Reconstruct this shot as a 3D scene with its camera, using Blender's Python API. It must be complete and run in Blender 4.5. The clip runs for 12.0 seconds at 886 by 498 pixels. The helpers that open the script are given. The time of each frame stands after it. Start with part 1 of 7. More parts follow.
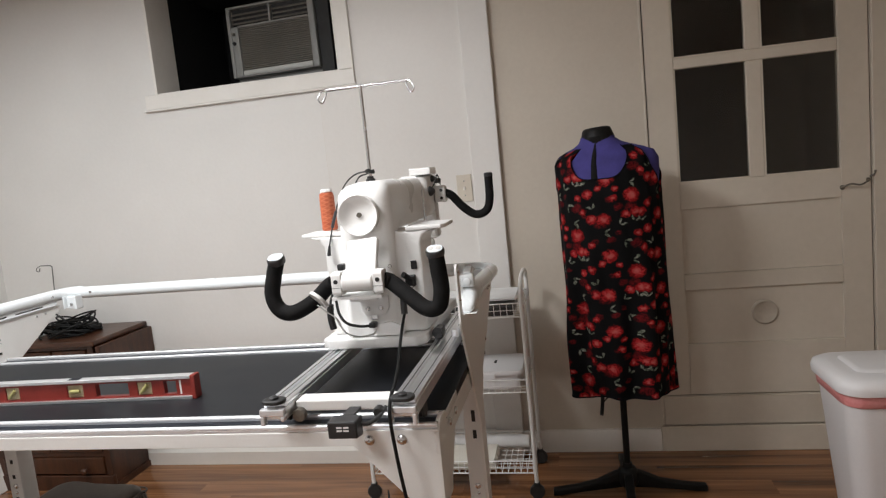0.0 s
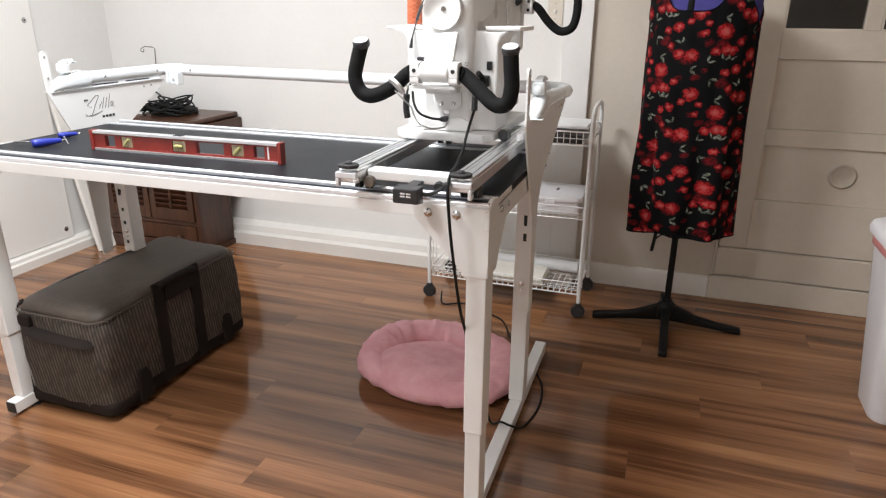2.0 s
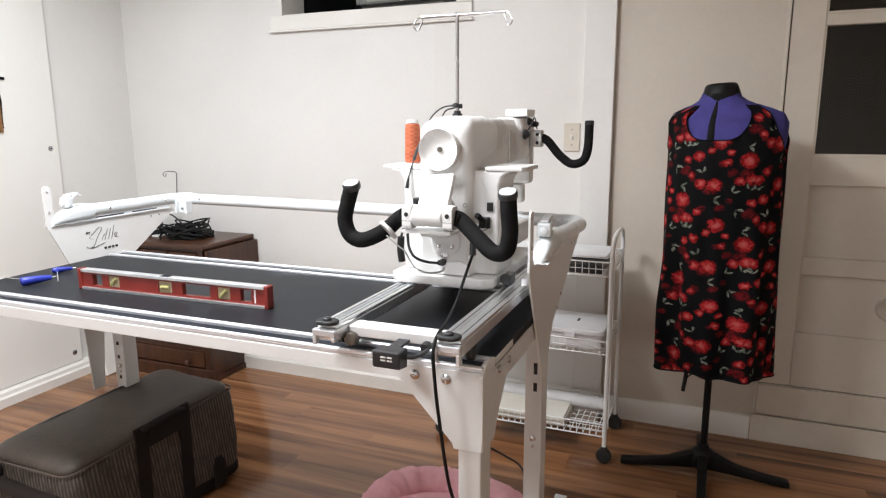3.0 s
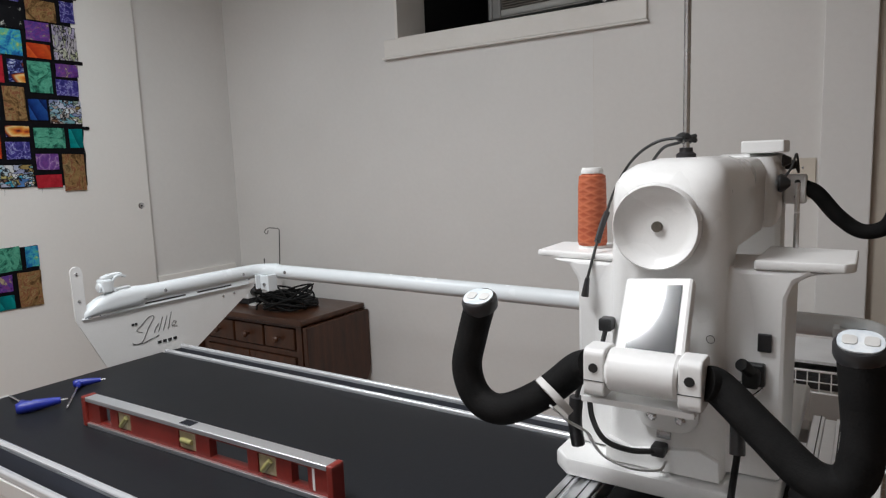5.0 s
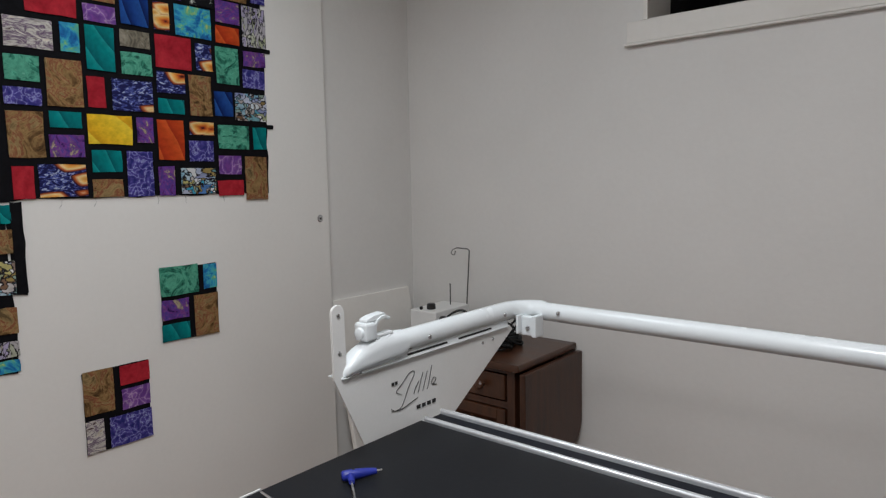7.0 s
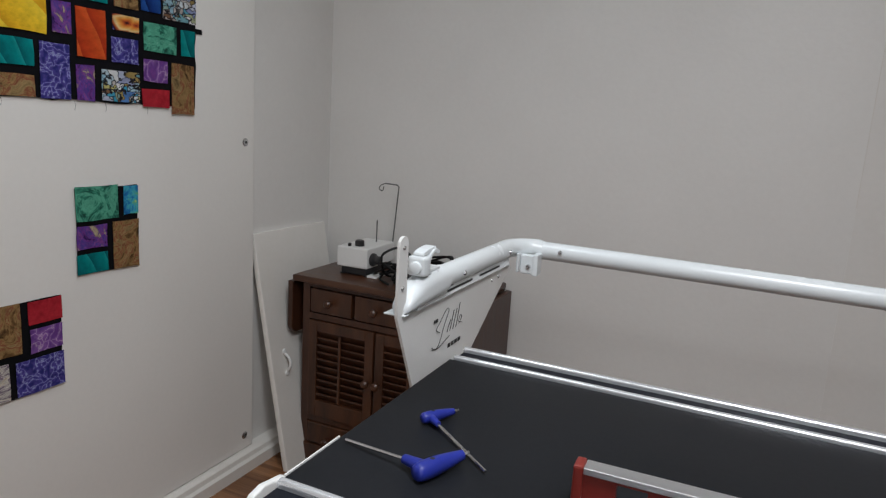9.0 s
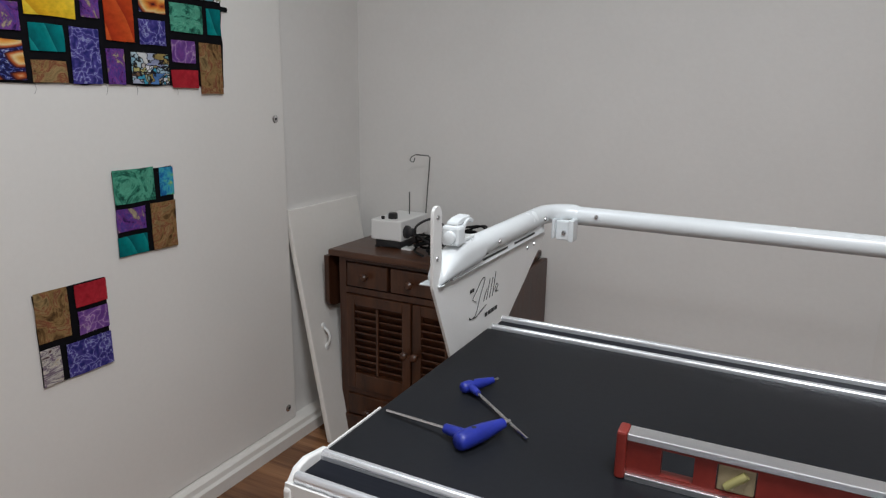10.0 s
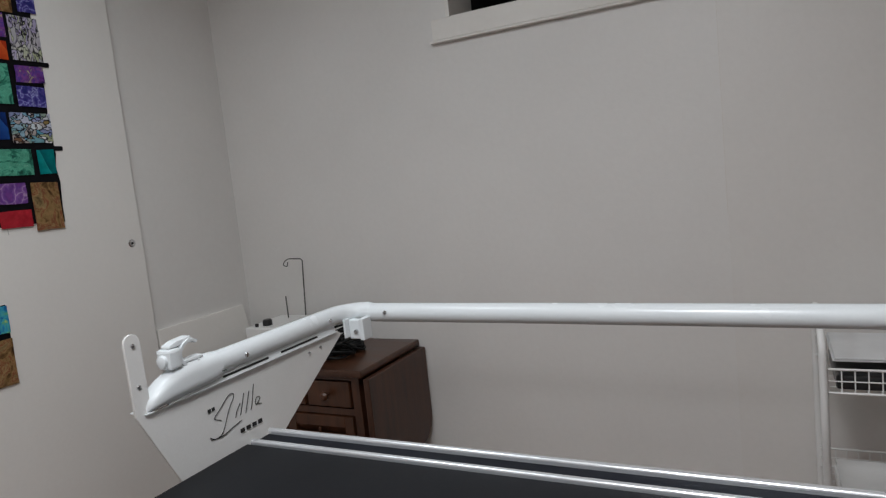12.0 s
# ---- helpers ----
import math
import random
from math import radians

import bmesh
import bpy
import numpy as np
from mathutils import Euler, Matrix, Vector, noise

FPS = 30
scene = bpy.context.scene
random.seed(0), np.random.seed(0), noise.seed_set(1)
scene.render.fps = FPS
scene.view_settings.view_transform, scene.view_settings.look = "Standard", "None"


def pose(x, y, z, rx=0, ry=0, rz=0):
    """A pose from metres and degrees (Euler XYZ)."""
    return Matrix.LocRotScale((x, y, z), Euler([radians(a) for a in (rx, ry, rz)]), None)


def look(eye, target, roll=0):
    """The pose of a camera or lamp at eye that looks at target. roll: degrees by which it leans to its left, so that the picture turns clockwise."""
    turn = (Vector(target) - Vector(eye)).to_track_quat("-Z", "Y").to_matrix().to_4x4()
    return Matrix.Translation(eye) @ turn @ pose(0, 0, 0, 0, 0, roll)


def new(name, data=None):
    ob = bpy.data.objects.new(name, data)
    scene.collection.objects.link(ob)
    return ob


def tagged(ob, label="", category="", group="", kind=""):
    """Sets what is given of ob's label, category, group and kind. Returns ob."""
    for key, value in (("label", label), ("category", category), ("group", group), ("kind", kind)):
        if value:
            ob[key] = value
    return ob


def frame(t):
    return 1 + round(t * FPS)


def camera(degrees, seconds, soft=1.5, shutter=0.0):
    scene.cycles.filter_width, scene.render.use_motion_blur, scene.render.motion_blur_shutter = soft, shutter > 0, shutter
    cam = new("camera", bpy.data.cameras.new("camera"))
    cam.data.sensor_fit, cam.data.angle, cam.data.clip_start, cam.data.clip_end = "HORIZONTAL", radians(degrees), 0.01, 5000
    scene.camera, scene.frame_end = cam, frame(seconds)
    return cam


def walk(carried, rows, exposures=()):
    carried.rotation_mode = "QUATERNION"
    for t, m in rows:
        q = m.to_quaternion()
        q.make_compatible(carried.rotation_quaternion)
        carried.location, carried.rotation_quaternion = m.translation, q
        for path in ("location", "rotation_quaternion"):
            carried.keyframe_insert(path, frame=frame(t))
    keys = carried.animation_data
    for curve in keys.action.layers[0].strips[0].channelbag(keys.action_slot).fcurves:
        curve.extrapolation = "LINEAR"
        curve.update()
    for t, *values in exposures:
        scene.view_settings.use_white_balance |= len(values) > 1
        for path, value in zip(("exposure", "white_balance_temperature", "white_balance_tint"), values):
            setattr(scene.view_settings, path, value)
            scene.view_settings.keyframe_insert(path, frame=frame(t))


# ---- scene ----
cam = camera(68.3, 12.0, 1.25)
PATH = [
    (0, (0.199, 0.092, 1.332), (-0.199, 2.038, 1.095), -5.7),
    (0.5, (0.189, 0.088, 1.321), (-0.357, 1.991, 1.033), -4.6),
    (1, (0.207, 0.088, 1.272), (-0.379, 1.945, 0.817), -2.5),
    (1.5, (0.234, 0.007, 1.242), (-0.328, 1.822, 0.617), -0.7),
    (2, (0.255, -0.037, 1.242), (-0.353, 1.741, 0.558), 0.3),
    (2.5, (0.291, 0.044, 1.286), (-0.426, 1.835, 0.757), -0.0),
    (2.7, (0.301, 0.088, 1.298), (-0.418, 1.904, 0.869), -0.2),
    (4.3, (0.026, 0.555, 1.325), (-0.896, 2.303, 1.02), -1.7),
    (4.5, (0.002, 0.63, 1.328), (-0.984, 2.344, 1.028), -1.7),
    (5, (-0.092, 0.818, 1.329), (-1.188, 2.471, 1.067), -2.1),
    (5.5, (-0.178, 0.953, 1.339), (-1.377, 2.536, 1.096), -2.8),
    (6, (-0.394, 0.923, 1.351), (-1.679, 2.439, 1.131), -2.8),
    (6.5, (-0.629, 0.894, 1.347), (-1.948, 2.383, 1.14), -2.1),
    (6.7, (-0.713, 0.911, 1.333), (-2.033, 2.399, 1.126), -1.7),
    (8.3, (-1.163, 0.726, 1.306), (-2.044, 2.505, 1.063), 2.6),
    (8.5, (-1.178, 0.731, 1.298), (-2.045, 2.51, 1.013), 3.6),
    (9, (-1.21, 0.73, 1.288), (-2.02, 2.521, 0.916), 3.5),
    (9.5, (-1.263, 0.717, 1.273), (-2.118, 2.474, 0.85), 3.0),
    (10, (-1.215, 0.74, 1.283), (-2.107, 2.47, 0.82), 0.8),
    (10.5, (-1.078, 0.809, 1.297), (-1.988, 2.526, 0.823), -1.8),
    (11, (-0.931, 0.874, 1.312), (-1.894, 2.592, 0.963), -3.9),
    (11.5, (-0.787, 0.948, 1.304), (-1.717, 2.702, 1.059), -5.1),
    (12, (-0.78, 0.959, 1.306), (-1.69, 2.727, 1.088), -6.0),
]
EXPOSURES = [(0, 0.76, 6600, 10), (0.5, 0.70, 6570, 10), (1.0, 0.80, 6550, 10), (1.5, 1.18, 6500, 10), (2.0, 1.38, 6450, 10), (2.5, 1.4, 6400, 10), (4.5, 0.3, 6400, 10), (6.5, -0.07, 6400, 10), (8.5, -0.09, 6350, 10), (9.5, -0.05, 6350, 10), (10.5, 0.1, 6350, 10), (12, -0.20, 6350, 10)]
walk(cam, [(t, look(eye, target, roll)) for t, eye, target, roll in PATH], EXPOSURES)

# ---- world and light ----
world = bpy.data.worlds.new("night")
world.use_nodes = True
world.node_tree.nodes["Background"].inputs[0].default_value = (0.012, 0.012, 0.014, 1)
world.node_tree.nodes["Background"].inputs[1].default_value = 1.0
scene.world = world

# round ceiling lamps, all out of view: one over the quilting table, a fill added near the design wall, one over the
# room in front
LAMPS = ((Vector((-0.98, 1.06, 2.37)), 25.5, (0.955, 0.966, 0.98)), (Vector((-1.95, 1.7, 2.37)), 7.5, (0.89, 0.965, 1.0)), (Vector((-0.8, -0.35, 2.37)), 11.0, (0.95, 0.97, 1.0)))
for place, watts, tint in LAMPS:
    lamp_data = bpy.data.lights.new("ceiling_light_source", "AREA")
    lamp_data.shape, lamp_data.size, lamp_data.energy = "DISK", 0.52, watts
    lamp_data.color = tint
    lamp_ob = new("ceiling_light_source", lamp_data)
    lamp_ob.matrix_world = look(place, place + Vector((0, 0, -1)))


# ---- materials ----
def nodes_of(name):
    m = bpy.data.materials.new(name)
    m.use_nodes = True
    nt = m.node_tree
    return m, nt, nt.nodes["Principled BSDF"]


def add(nt, kind, **values):
    n = nt.nodes.new(kind)
    for key, value in values.items():
        n.inputs[key.replace("_", " ")].default_value = value
    return n


def coords(nt, scale=(1, 1, 1), uv=False):
    tc = nt.nodes.new("ShaderNodeTexCoord")
    mp = nt.nodes.new("ShaderNodeMapping")
    mp.inputs["Scale"].default_value = scale
    nt.links.new(tc.outputs["UV" if uv else "Object"], mp.inputs["Vector"])
    return mp.outputs["Vector"]


def ramp(nt, fac, stops):
    r = nt.nodes.new("ShaderNodeValToRGB")
    while len(r.color_ramp.elements) < len(stops):
        r.color_ramp.elements.new(0.5)
    for e, (p, c) in zip(r.color_ramp.elements, stops):
        e.position, e.color = p, (*c, 1)
    nt.links.new(fac, r.inputs["Fac"])
    return r.outputs["Color"]


def noise_fac(nt, vec, scale, detail=4.0, rough=0.55, distortion=0.0):
    n = add(nt, "ShaderNodeTexNoise", Scale=scale, Detail=detail, Roughness=rough, Distortion=distortion)
    nt.links.new(vec, n.inputs["Vector"])
    return n.outputs["Fac"]


def mixed(nt, fac, a, b):
    m = nt.nodes.new("ShaderNodeMix")
    m.data_type = "RGBA"
    for socket, value in ((0, fac), (6, a), (7, b)):
        if isinstance(value, (tuple, float, int)):
            m.inputs[socket].default_value = (*value, 1) if isinstance(value, tuple) else value
        else:
            nt.links.new(value, m.inputs[socket])
    return m.outputs[2]


def bumped(nt, bsdf, height, strength, distance=0.01):
    b = add(nt, "ShaderNodeBump", Strength=strength, Distance=distance)
    nt.links.new(height, b.inputs["Height"])
    nt.links.new(b.outputs["Normal"], bsdf.inputs["Normal"])


def surf(name, c1, c2, scale=6.0, fine=90.0, rough=0.5, metal=0.0, bump=0.15, stretch=(1, 1, 1), rough_var=0.1, dist=0.004, coat=0.0, spec=0.5):
    """A surface of two tones: broad blotches and fine grain, with relief and uneven gloss."""
    m, nt, b = nodes_of(name)
    v = coords(nt, stretch)
    broad, grain = noise_fac(nt, v, scale), noise_fac(nt, v, fine, 2.0)
    mx = add(nt, "ShaderNodeMath")
    mx.operation = "MULTIPLY_ADD"
    mx.inputs[1].default_value = 0.35
    nt.links.new(grain, mx.inputs[0])
    nt.links.new(broad, mx.inputs[2])
    col = ramp(nt, mx.outputs[0], [(0.42, c1), (0.92, c2)])
    nt.links.new(col, b.inputs["Base Color"])
    mr = add(nt, "ShaderNodeMapRange")
    mr.inputs["To Min"].default_value, mr.inputs["To Max"].default_value = max(rough - rough_var, 0.03), min(rough + rough_var, 1)
    nt.links.new(broad, mr.inputs["Value"])
    nt.links.new(mr.outputs["Result"], b.inputs["Roughness"])
    b.inputs["Metallic"].default_value = metal
    b.inputs["Coat Weight"].default_value = coat
    b.inputs["Specular IOR Level"].default_value = spec
    if bump:
        bumped(nt, b, mx.outputs[0], bump, dist)
    return m


wall_paint = surf("painted_masonry", (0.735, 0.715, 0.69), (0.79, 0.77, 0.745), 2.2, 55, 0.42, bump=0.35, dist=0.004, rough_var=0.08)
board_paint = surf("warm_white_board_paint", (0.725, 0.70, 0.67), (0.78, 0.755, 0.725), 2.2, 55, 0.42, bump=0.3, dist=0.004, rough_var=0.08)
cream_paint = surf("cream_wall_paint", (0.58, 0.517, 0.437), (0.65, 0.586, 0.50), 2.0, 60, 0.5, bump=0.25, dist=0.003)
plate_paint = surf("worn_plate_paint", (0.44, 0.39, 0.32), (0.56, 0.50, 0.42), 14.0, 60, 0.45, bump=0.25, dist=0.003)
door_paint = surf("old_gloss_paint", (0.60, 0.54, 0.455), (0.68, 0.615, 0.525), 3.0, 40, 0.38, bump=0.25, dist=0.003)
panel_paint = surf("painted_board", (0.80, 0.775, 0.74), (0.85, 0.825, 0.79), 1.6, 70, 0.5, bump=0.2, dist=0.002)
trim_paint = surf("gloss_trim_paint", (0.78, 0.75, 0.70), (0.84, 0.81, 0.77), 4.0, 60, 0.32, bump=0.15, dist=0.002)
ceiling_paint = surf("ceiling_paint", (0.76, 0.74, 0.70), (0.80, 0.78, 0.74), 3.0, 60, 0.8)
powder_white = surf("white_powder_coat", (0.76, 0.755, 0.735), (0.83, 0.825, 0.81), 5.0, 260, 0.34, bump=0.05, dist=0.001)
tube_white = surf("white_gloss_tube", (0.755, 0.795, 0.815), (0.82, 0.855, 0.87), 5.0, 200, 0.25, bump=0.03, dist=0.001)
shell_white = surf("white_moulded_plastic", (0.80, 0.795, 0.78), (0.87, 0.865, 0.855), 4.0, 300, 0.3, bump=0.03, dist=0.001)
plate_white = surf("white_cast_metal", (0.77, 0.765, 0.75), (0.84, 0.835, 0.825), 6.0, 200, 0.36, bump=0.06, dist=0.001)
aluminium = surf("brushed_aluminium", (0.86, 0.87, 0.89), (0.94, 0.95, 0.97), 8.0, 60, 0.36, 1.0, bump=0.05, stretch=(0.15, 6, 6), dist=0.001)
steel = surf("bright_steel", (0.55, 0.55, 0.56), (0.75, 0.75, 0.76), 20, 200, 0.25, 1.0, bump=0.02)
dark_slot = surf("dark_slot_steel", (0.005, 0.006, 0.009), (0.013, 0.015, 0.022), 10, 80, 0.5, 0.0, bump=0.03, stretch=(0.2, 5, 5), spec=0.12)
laminate = surf("black_table_laminate", (0.006, 0.0068, 0.0088), (0.013, 0.0142, 0.0175), 3.0, 120, 0.45, bump=0.12, dist=0.001, rough_var=0.08, spec=0.17)
cord_black = surf("black_cord", (0.005, 0.005, 0.005), (0.012, 0.012, 0.012), 20, 200, 0.6, bump=0.1, dist=0.001, spec=0.2)
rubber = surf("black_rubber", (0.012, 0.012, 0.012), (0.03, 0.03, 0.03), 12, 150, 0.55, bump=0.15, dist=0.002)
foam = surf("black_foam_grip", (0.006, 0.006, 0.006), (0.015, 0.0145, 0.0145), 30, 420, 0.8, bump=0.5, dist=0.002, spec=0.12)
black_plastic = surf("black_plastic", (0.013, 0.013, 0.014), (0.03, 0.03, 0.032), 8, 160, 0.35, bump=0.08)
screen_glass = surf("dark_screen_glass", (0.035, 0.037, 0.041), (0.050, 0.053, 0.058), 3, 40, 0.12, bump=0.0, rough_var=0.03, coat=0.6)
satin_track = surf("satin_anodised_track", (0.80, 0.82, 0.85), (0.90, 0.92, 0.95), 8.0, 60, 0.26, 0.65, bump=0.03, stretch=(0.15, 6, 6), dist=0.001)
level_red = surf("red_level_enamel", (0.17, 0.018, 0.013), (0.25, 0.030, 0.021), 14, 160, 0.38, bump=0.15, dist=0.001)
hex_blue = surf("blue_handle_plastic", (0.012, 0.022, 0.22), (0.02, 0.035, 0.34), 14, 160, 0.4, bump=0.1)
dark_wood = surf("dark_stained_wood", (0.026, 0.009, 0.0045), (0.09, 0.034, 0.016), 5, 70, 0.36, bump=0.25, stretch=(5, 5, 0.7), dist=0.002)
mid_wood = surf("brown_stained_wood", (0.028, 0.0098, 0.0042), (0.094, 0.0345, 0.0142), 5, 70, 0.36, bump=0.25, stretch=(5, 5, 0.7), dist=0.002)
dark_wood_top = surf("dark_stained_wood_top", (0.034, 0.0125, 0.0065), (0.105, 0.042, 0.020), 5, 70, 0.32, bump=0.2, stretch=(0.7, 5, 5), dist=0.002)
pink_fleece = surf("pink_plush", (0.74, 0.33, 0.37), (0.90, 0.51, 0.54), 16, 260, 0.95, bump=1.0, dist=0.008)
velvet = surf("purple_jersey", (0.035, 0.03, 0.16), (0.06, 0.05, 0.24), 20, 300, 0.85, bump=0.2)
stand_black = surf("black_cast_iron", (0.005, 0.005, 0.005), (0.011, 0.0105, 0.010), 10, 120, 0.5, bump=0.15, spec=0.2)
bin_white = surf("white_bin_plastic", (0.74, 0.73, 0.74), (0.80, 0.79, 0.80), 3, 120, 0.42, bump=0.08)
bin_pink = surf("pink_bin_bag", (0.62, 0.20, 0.20), (0.74, 0.32, 0.31), 30, 120, 0.5, bump=0.4)
ac_plastic = surf("aged_grey_plastic", (0.25, 0.25, 0.24), (0.33, 0.325, 0.31), 6, 80, 0.42, bump=0.1)
ac_slat = surf("aged_brownish_plastic", (0.17, 0.155, 0.135), (0.23, 0.21, 0.185), 6, 80, 0.5, bump=0.1)
ac_rim = surf("aged_pale_plastic", (0.46, 0.46, 0.44), (0.58, 0.57, 0.54), 6, 80, 0.35, bump=0.1)
ac_dark = surf("dark_vent_void", (0.02, 0.02, 0.02), (0.045, 0.045, 0.045), 6, 80, 0.7)
night_dark = surf("black_for_night_outside", (0.006, 0.006, 0.007), (0.013, 0.013, 0.014), 4, 60, 0.8)
paper = surf("white_paper", (0.74, 0.73, 0.71), (0.80, 0.79, 0.78), 10, 120, 0.8, bump=0.2)
linen = surf("folded_white_cloth", (0.66, 0.66, 0.66), (0.78, 0.78, 0.78), 9, 320, 0.9, bump=0.5)
yellowed = surf("yellowed_paper", (0.58, 0.54, 0.47), (0.70, 0.67, 0.60), 9, 120, 0.8, bump=0.2)
thread_tan = surf("pale_cable_sleeve", (0.55, 0.54, 0.52), (0.68, 0.67, 0.65), 20, 120, 0.6)
tarnished = surf("tarnished_metal", (0.10, 0.09, 0.075), (0.22, 0.20, 0.17), 20, 200, 0.45, 0.7)
dark_wire = surf("dark_spring_wire", (0.09, 0.088, 0.085), (0.16, 0.157, 0.15), 20, 200, 0.4, 0.4, bump=0.02)
sticker = surf("printed_sticker", (0.55, 0.62, 0.68), (0.85, 0.87, 0.88), 60, 200, 0.4, bump=0.0)
ink = surf("black_ink", (0.01, 0.01, 0.01), (0.02, 0.02, 0.02), 20, 100, 0.6, bump=0)


def make_opal():
    m, nt, b = nodes_of("glowing_opal_plastic")
    b.inputs["Base Color"].default_value = (0.85, 0.85, 0.83, 1)
    b.inputs["Emission Color"].default_value = (1.0, 0.97, 0.92, 1)
    b.inputs["Emission Strength"].default_value = 3.0
    return m


lamp_opal = make_opal()


def make_glass(name, tint=(0.9, 0.9, 0.9), rough=0.03):
    m, nt, b = nodes_of(name)
    b.inputs["Base Color"].default_value = (*tint, 1)
    b.inputs["Transmission Weight"].default_value = 1.0
    b.inputs["IOR"].default_value = 1.45
    v = coords(nt)
    mr = add(nt, "ShaderNodeMapRange")
    mr.inputs["To Min"].default_value, mr.inputs["To Max"].default_value = rough, rough + 0.12
    nt.links.new(noise_fac(nt, v, 7.0), mr.inputs["Value"])
    nt.links.new(mr.outputs["Result"], b.inputs["Roughness"])
    return m


pane_glass = make_glass("window_glass", (0.75, 0.74, 0.70), 0.05)
vial_glass = surf("amber_vial_acrylic", (0.26, 0.20, 0.115), (0.40, 0.33, 0.21), 25, 120, 0.25, bump=0.05)


def make_floor():
    m, nt, b = nodes_of("laminate_wood_floor")
    v = coords(nt, (1, 1, 1))
    info = nt.nodes.new("ShaderNodeObjectInfo")
    sh = add(nt, "ShaderNodeVectorMath")
    sh.operation = "MULTIPLY_ADD"
    sh.inputs[1].default_value = (9.7, 4.3, 0)
    comb = nt.nodes.new("ShaderNodeCombineXYZ")
    for n in range(3):
        nt.links.new(info.outputs["Random"], comb.inputs[n])
    nt.links.new(comb.outputs[0], sh.inputs[0])
    nt.links.new(v, sh.inputs[2])

    def stretched(sx, sy):
        mp = nt.nodes.new("ShaderNodeMapping")
        mp.inputs["Scale"].default_value = (sx, sy, 1)
        nt.links.new(sh.outputs[0], mp.inputs["Vector"])
        return mp.outputs[0]

    streak = noise_fac(nt, stretched(0.6, 12), 1.0, 4, 0.56, 0.6)
    fine = noise_fac(nt, stretched(3.0, 120), 1.0, 4, 0.6)
    col = ramp(nt, streak, [(0.30, (0.046, 0.017, 0.0075)), (0.41, (0.138, 0.053, 0.020)), (0.53, (0.27, 0.112, 0.042)), (0.72, (0.42, 0.200, 0.080))])
    col = mixed(nt, 0.28, col, ramp(nt, fine, [(0.3, (0.07, 0.026, 0.009)), (0.7, (0.33, 0.150, 0.052))]))
    hv = add(nt, "ShaderNodeHueSaturation", Saturation=0.94)
    mr = add(nt, "ShaderNodeMapRange")
    mr.inputs["To Min"].default_value, mr.inputs["To Max"].default_value = 0.92, 1.07
    nt.links.new(info.outputs["Random"], mr.inputs["Value"])
    nt.links.new(mr.outputs["Result"], hv.inputs["Value"])
    nt.links.new(col, hv.inputs["Color"])
    nt.links.new(hv.outputs["Color"], b.inputs["Base Color"])
    r = add(nt, "ShaderNodeMapRange")
    r.inputs["To Min"].default_value, r.inputs["To Max"].default_value = 0.07, 0.17
    nt.links.new(noise_fac(nt, v, 3.0), r.inputs["Value"])
    nt.links.new(r.outputs["Result"], b.inputs["Roughness"])
    bumped(nt, b, fine, 0.08, 0.001)
    return m


floor_wood = make_floor()


def make_thread():
    m, nt, b = nodes_of("variegated_orange_thread")
    wraps = []
    for lean in (0.45, -0.45):
        w = add(nt, "ShaderNodeTexWave", Scale=62.0, Distortion=1.2, Detail=2.0)
        w.bands_direction = "DIAGONAL"
        nt.links.new(coords(nt, (lean, lean * 0.3, 1)), w.inputs["Vector"])
        wraps.append(w.outputs["Fac"])
    both = add(nt, "ShaderNodeMath")
    both.operation = "MAXIMUM"
    nt.links.new(wraps[0], both.inputs[0])
    nt.links.new(wraps[1], both.inputs[1])
    shade = noise_fac(nt, coords(nt, (18, 18, 60)), 1.0, 3)
    turns = noise_fac(nt, coords(nt, (30, 30, 420)), 1.0, 3)
    col = ramp(nt, both.outputs[0], [(0.3, (0.34, 0.062, 0.022)), (0.75, (0.45, 0.090, 0.030)), (1.0, (0.60, 0.185, 0.085))])
    col = mixed(nt, 0.4, col, ramp(nt, shade, [(0.35, (0.32, 0.05, 0.018)), (0.7, (0.62, 0.19, 0.09))]))
    col = mixed(nt, 0.25, col, ramp(nt, turns, [(0.35, (0.24, 0.04, 0.016)), (0.7, (0.55, 0.15, 0.055))]))
    nt.links.new(col, b.inputs["Base Color"])
    b.inputs["Roughness"].default_value = 0.6
    bumped(nt, b, both.outputs[0], 0.4, 0.001)
    return m


thread_orange = make_thread()


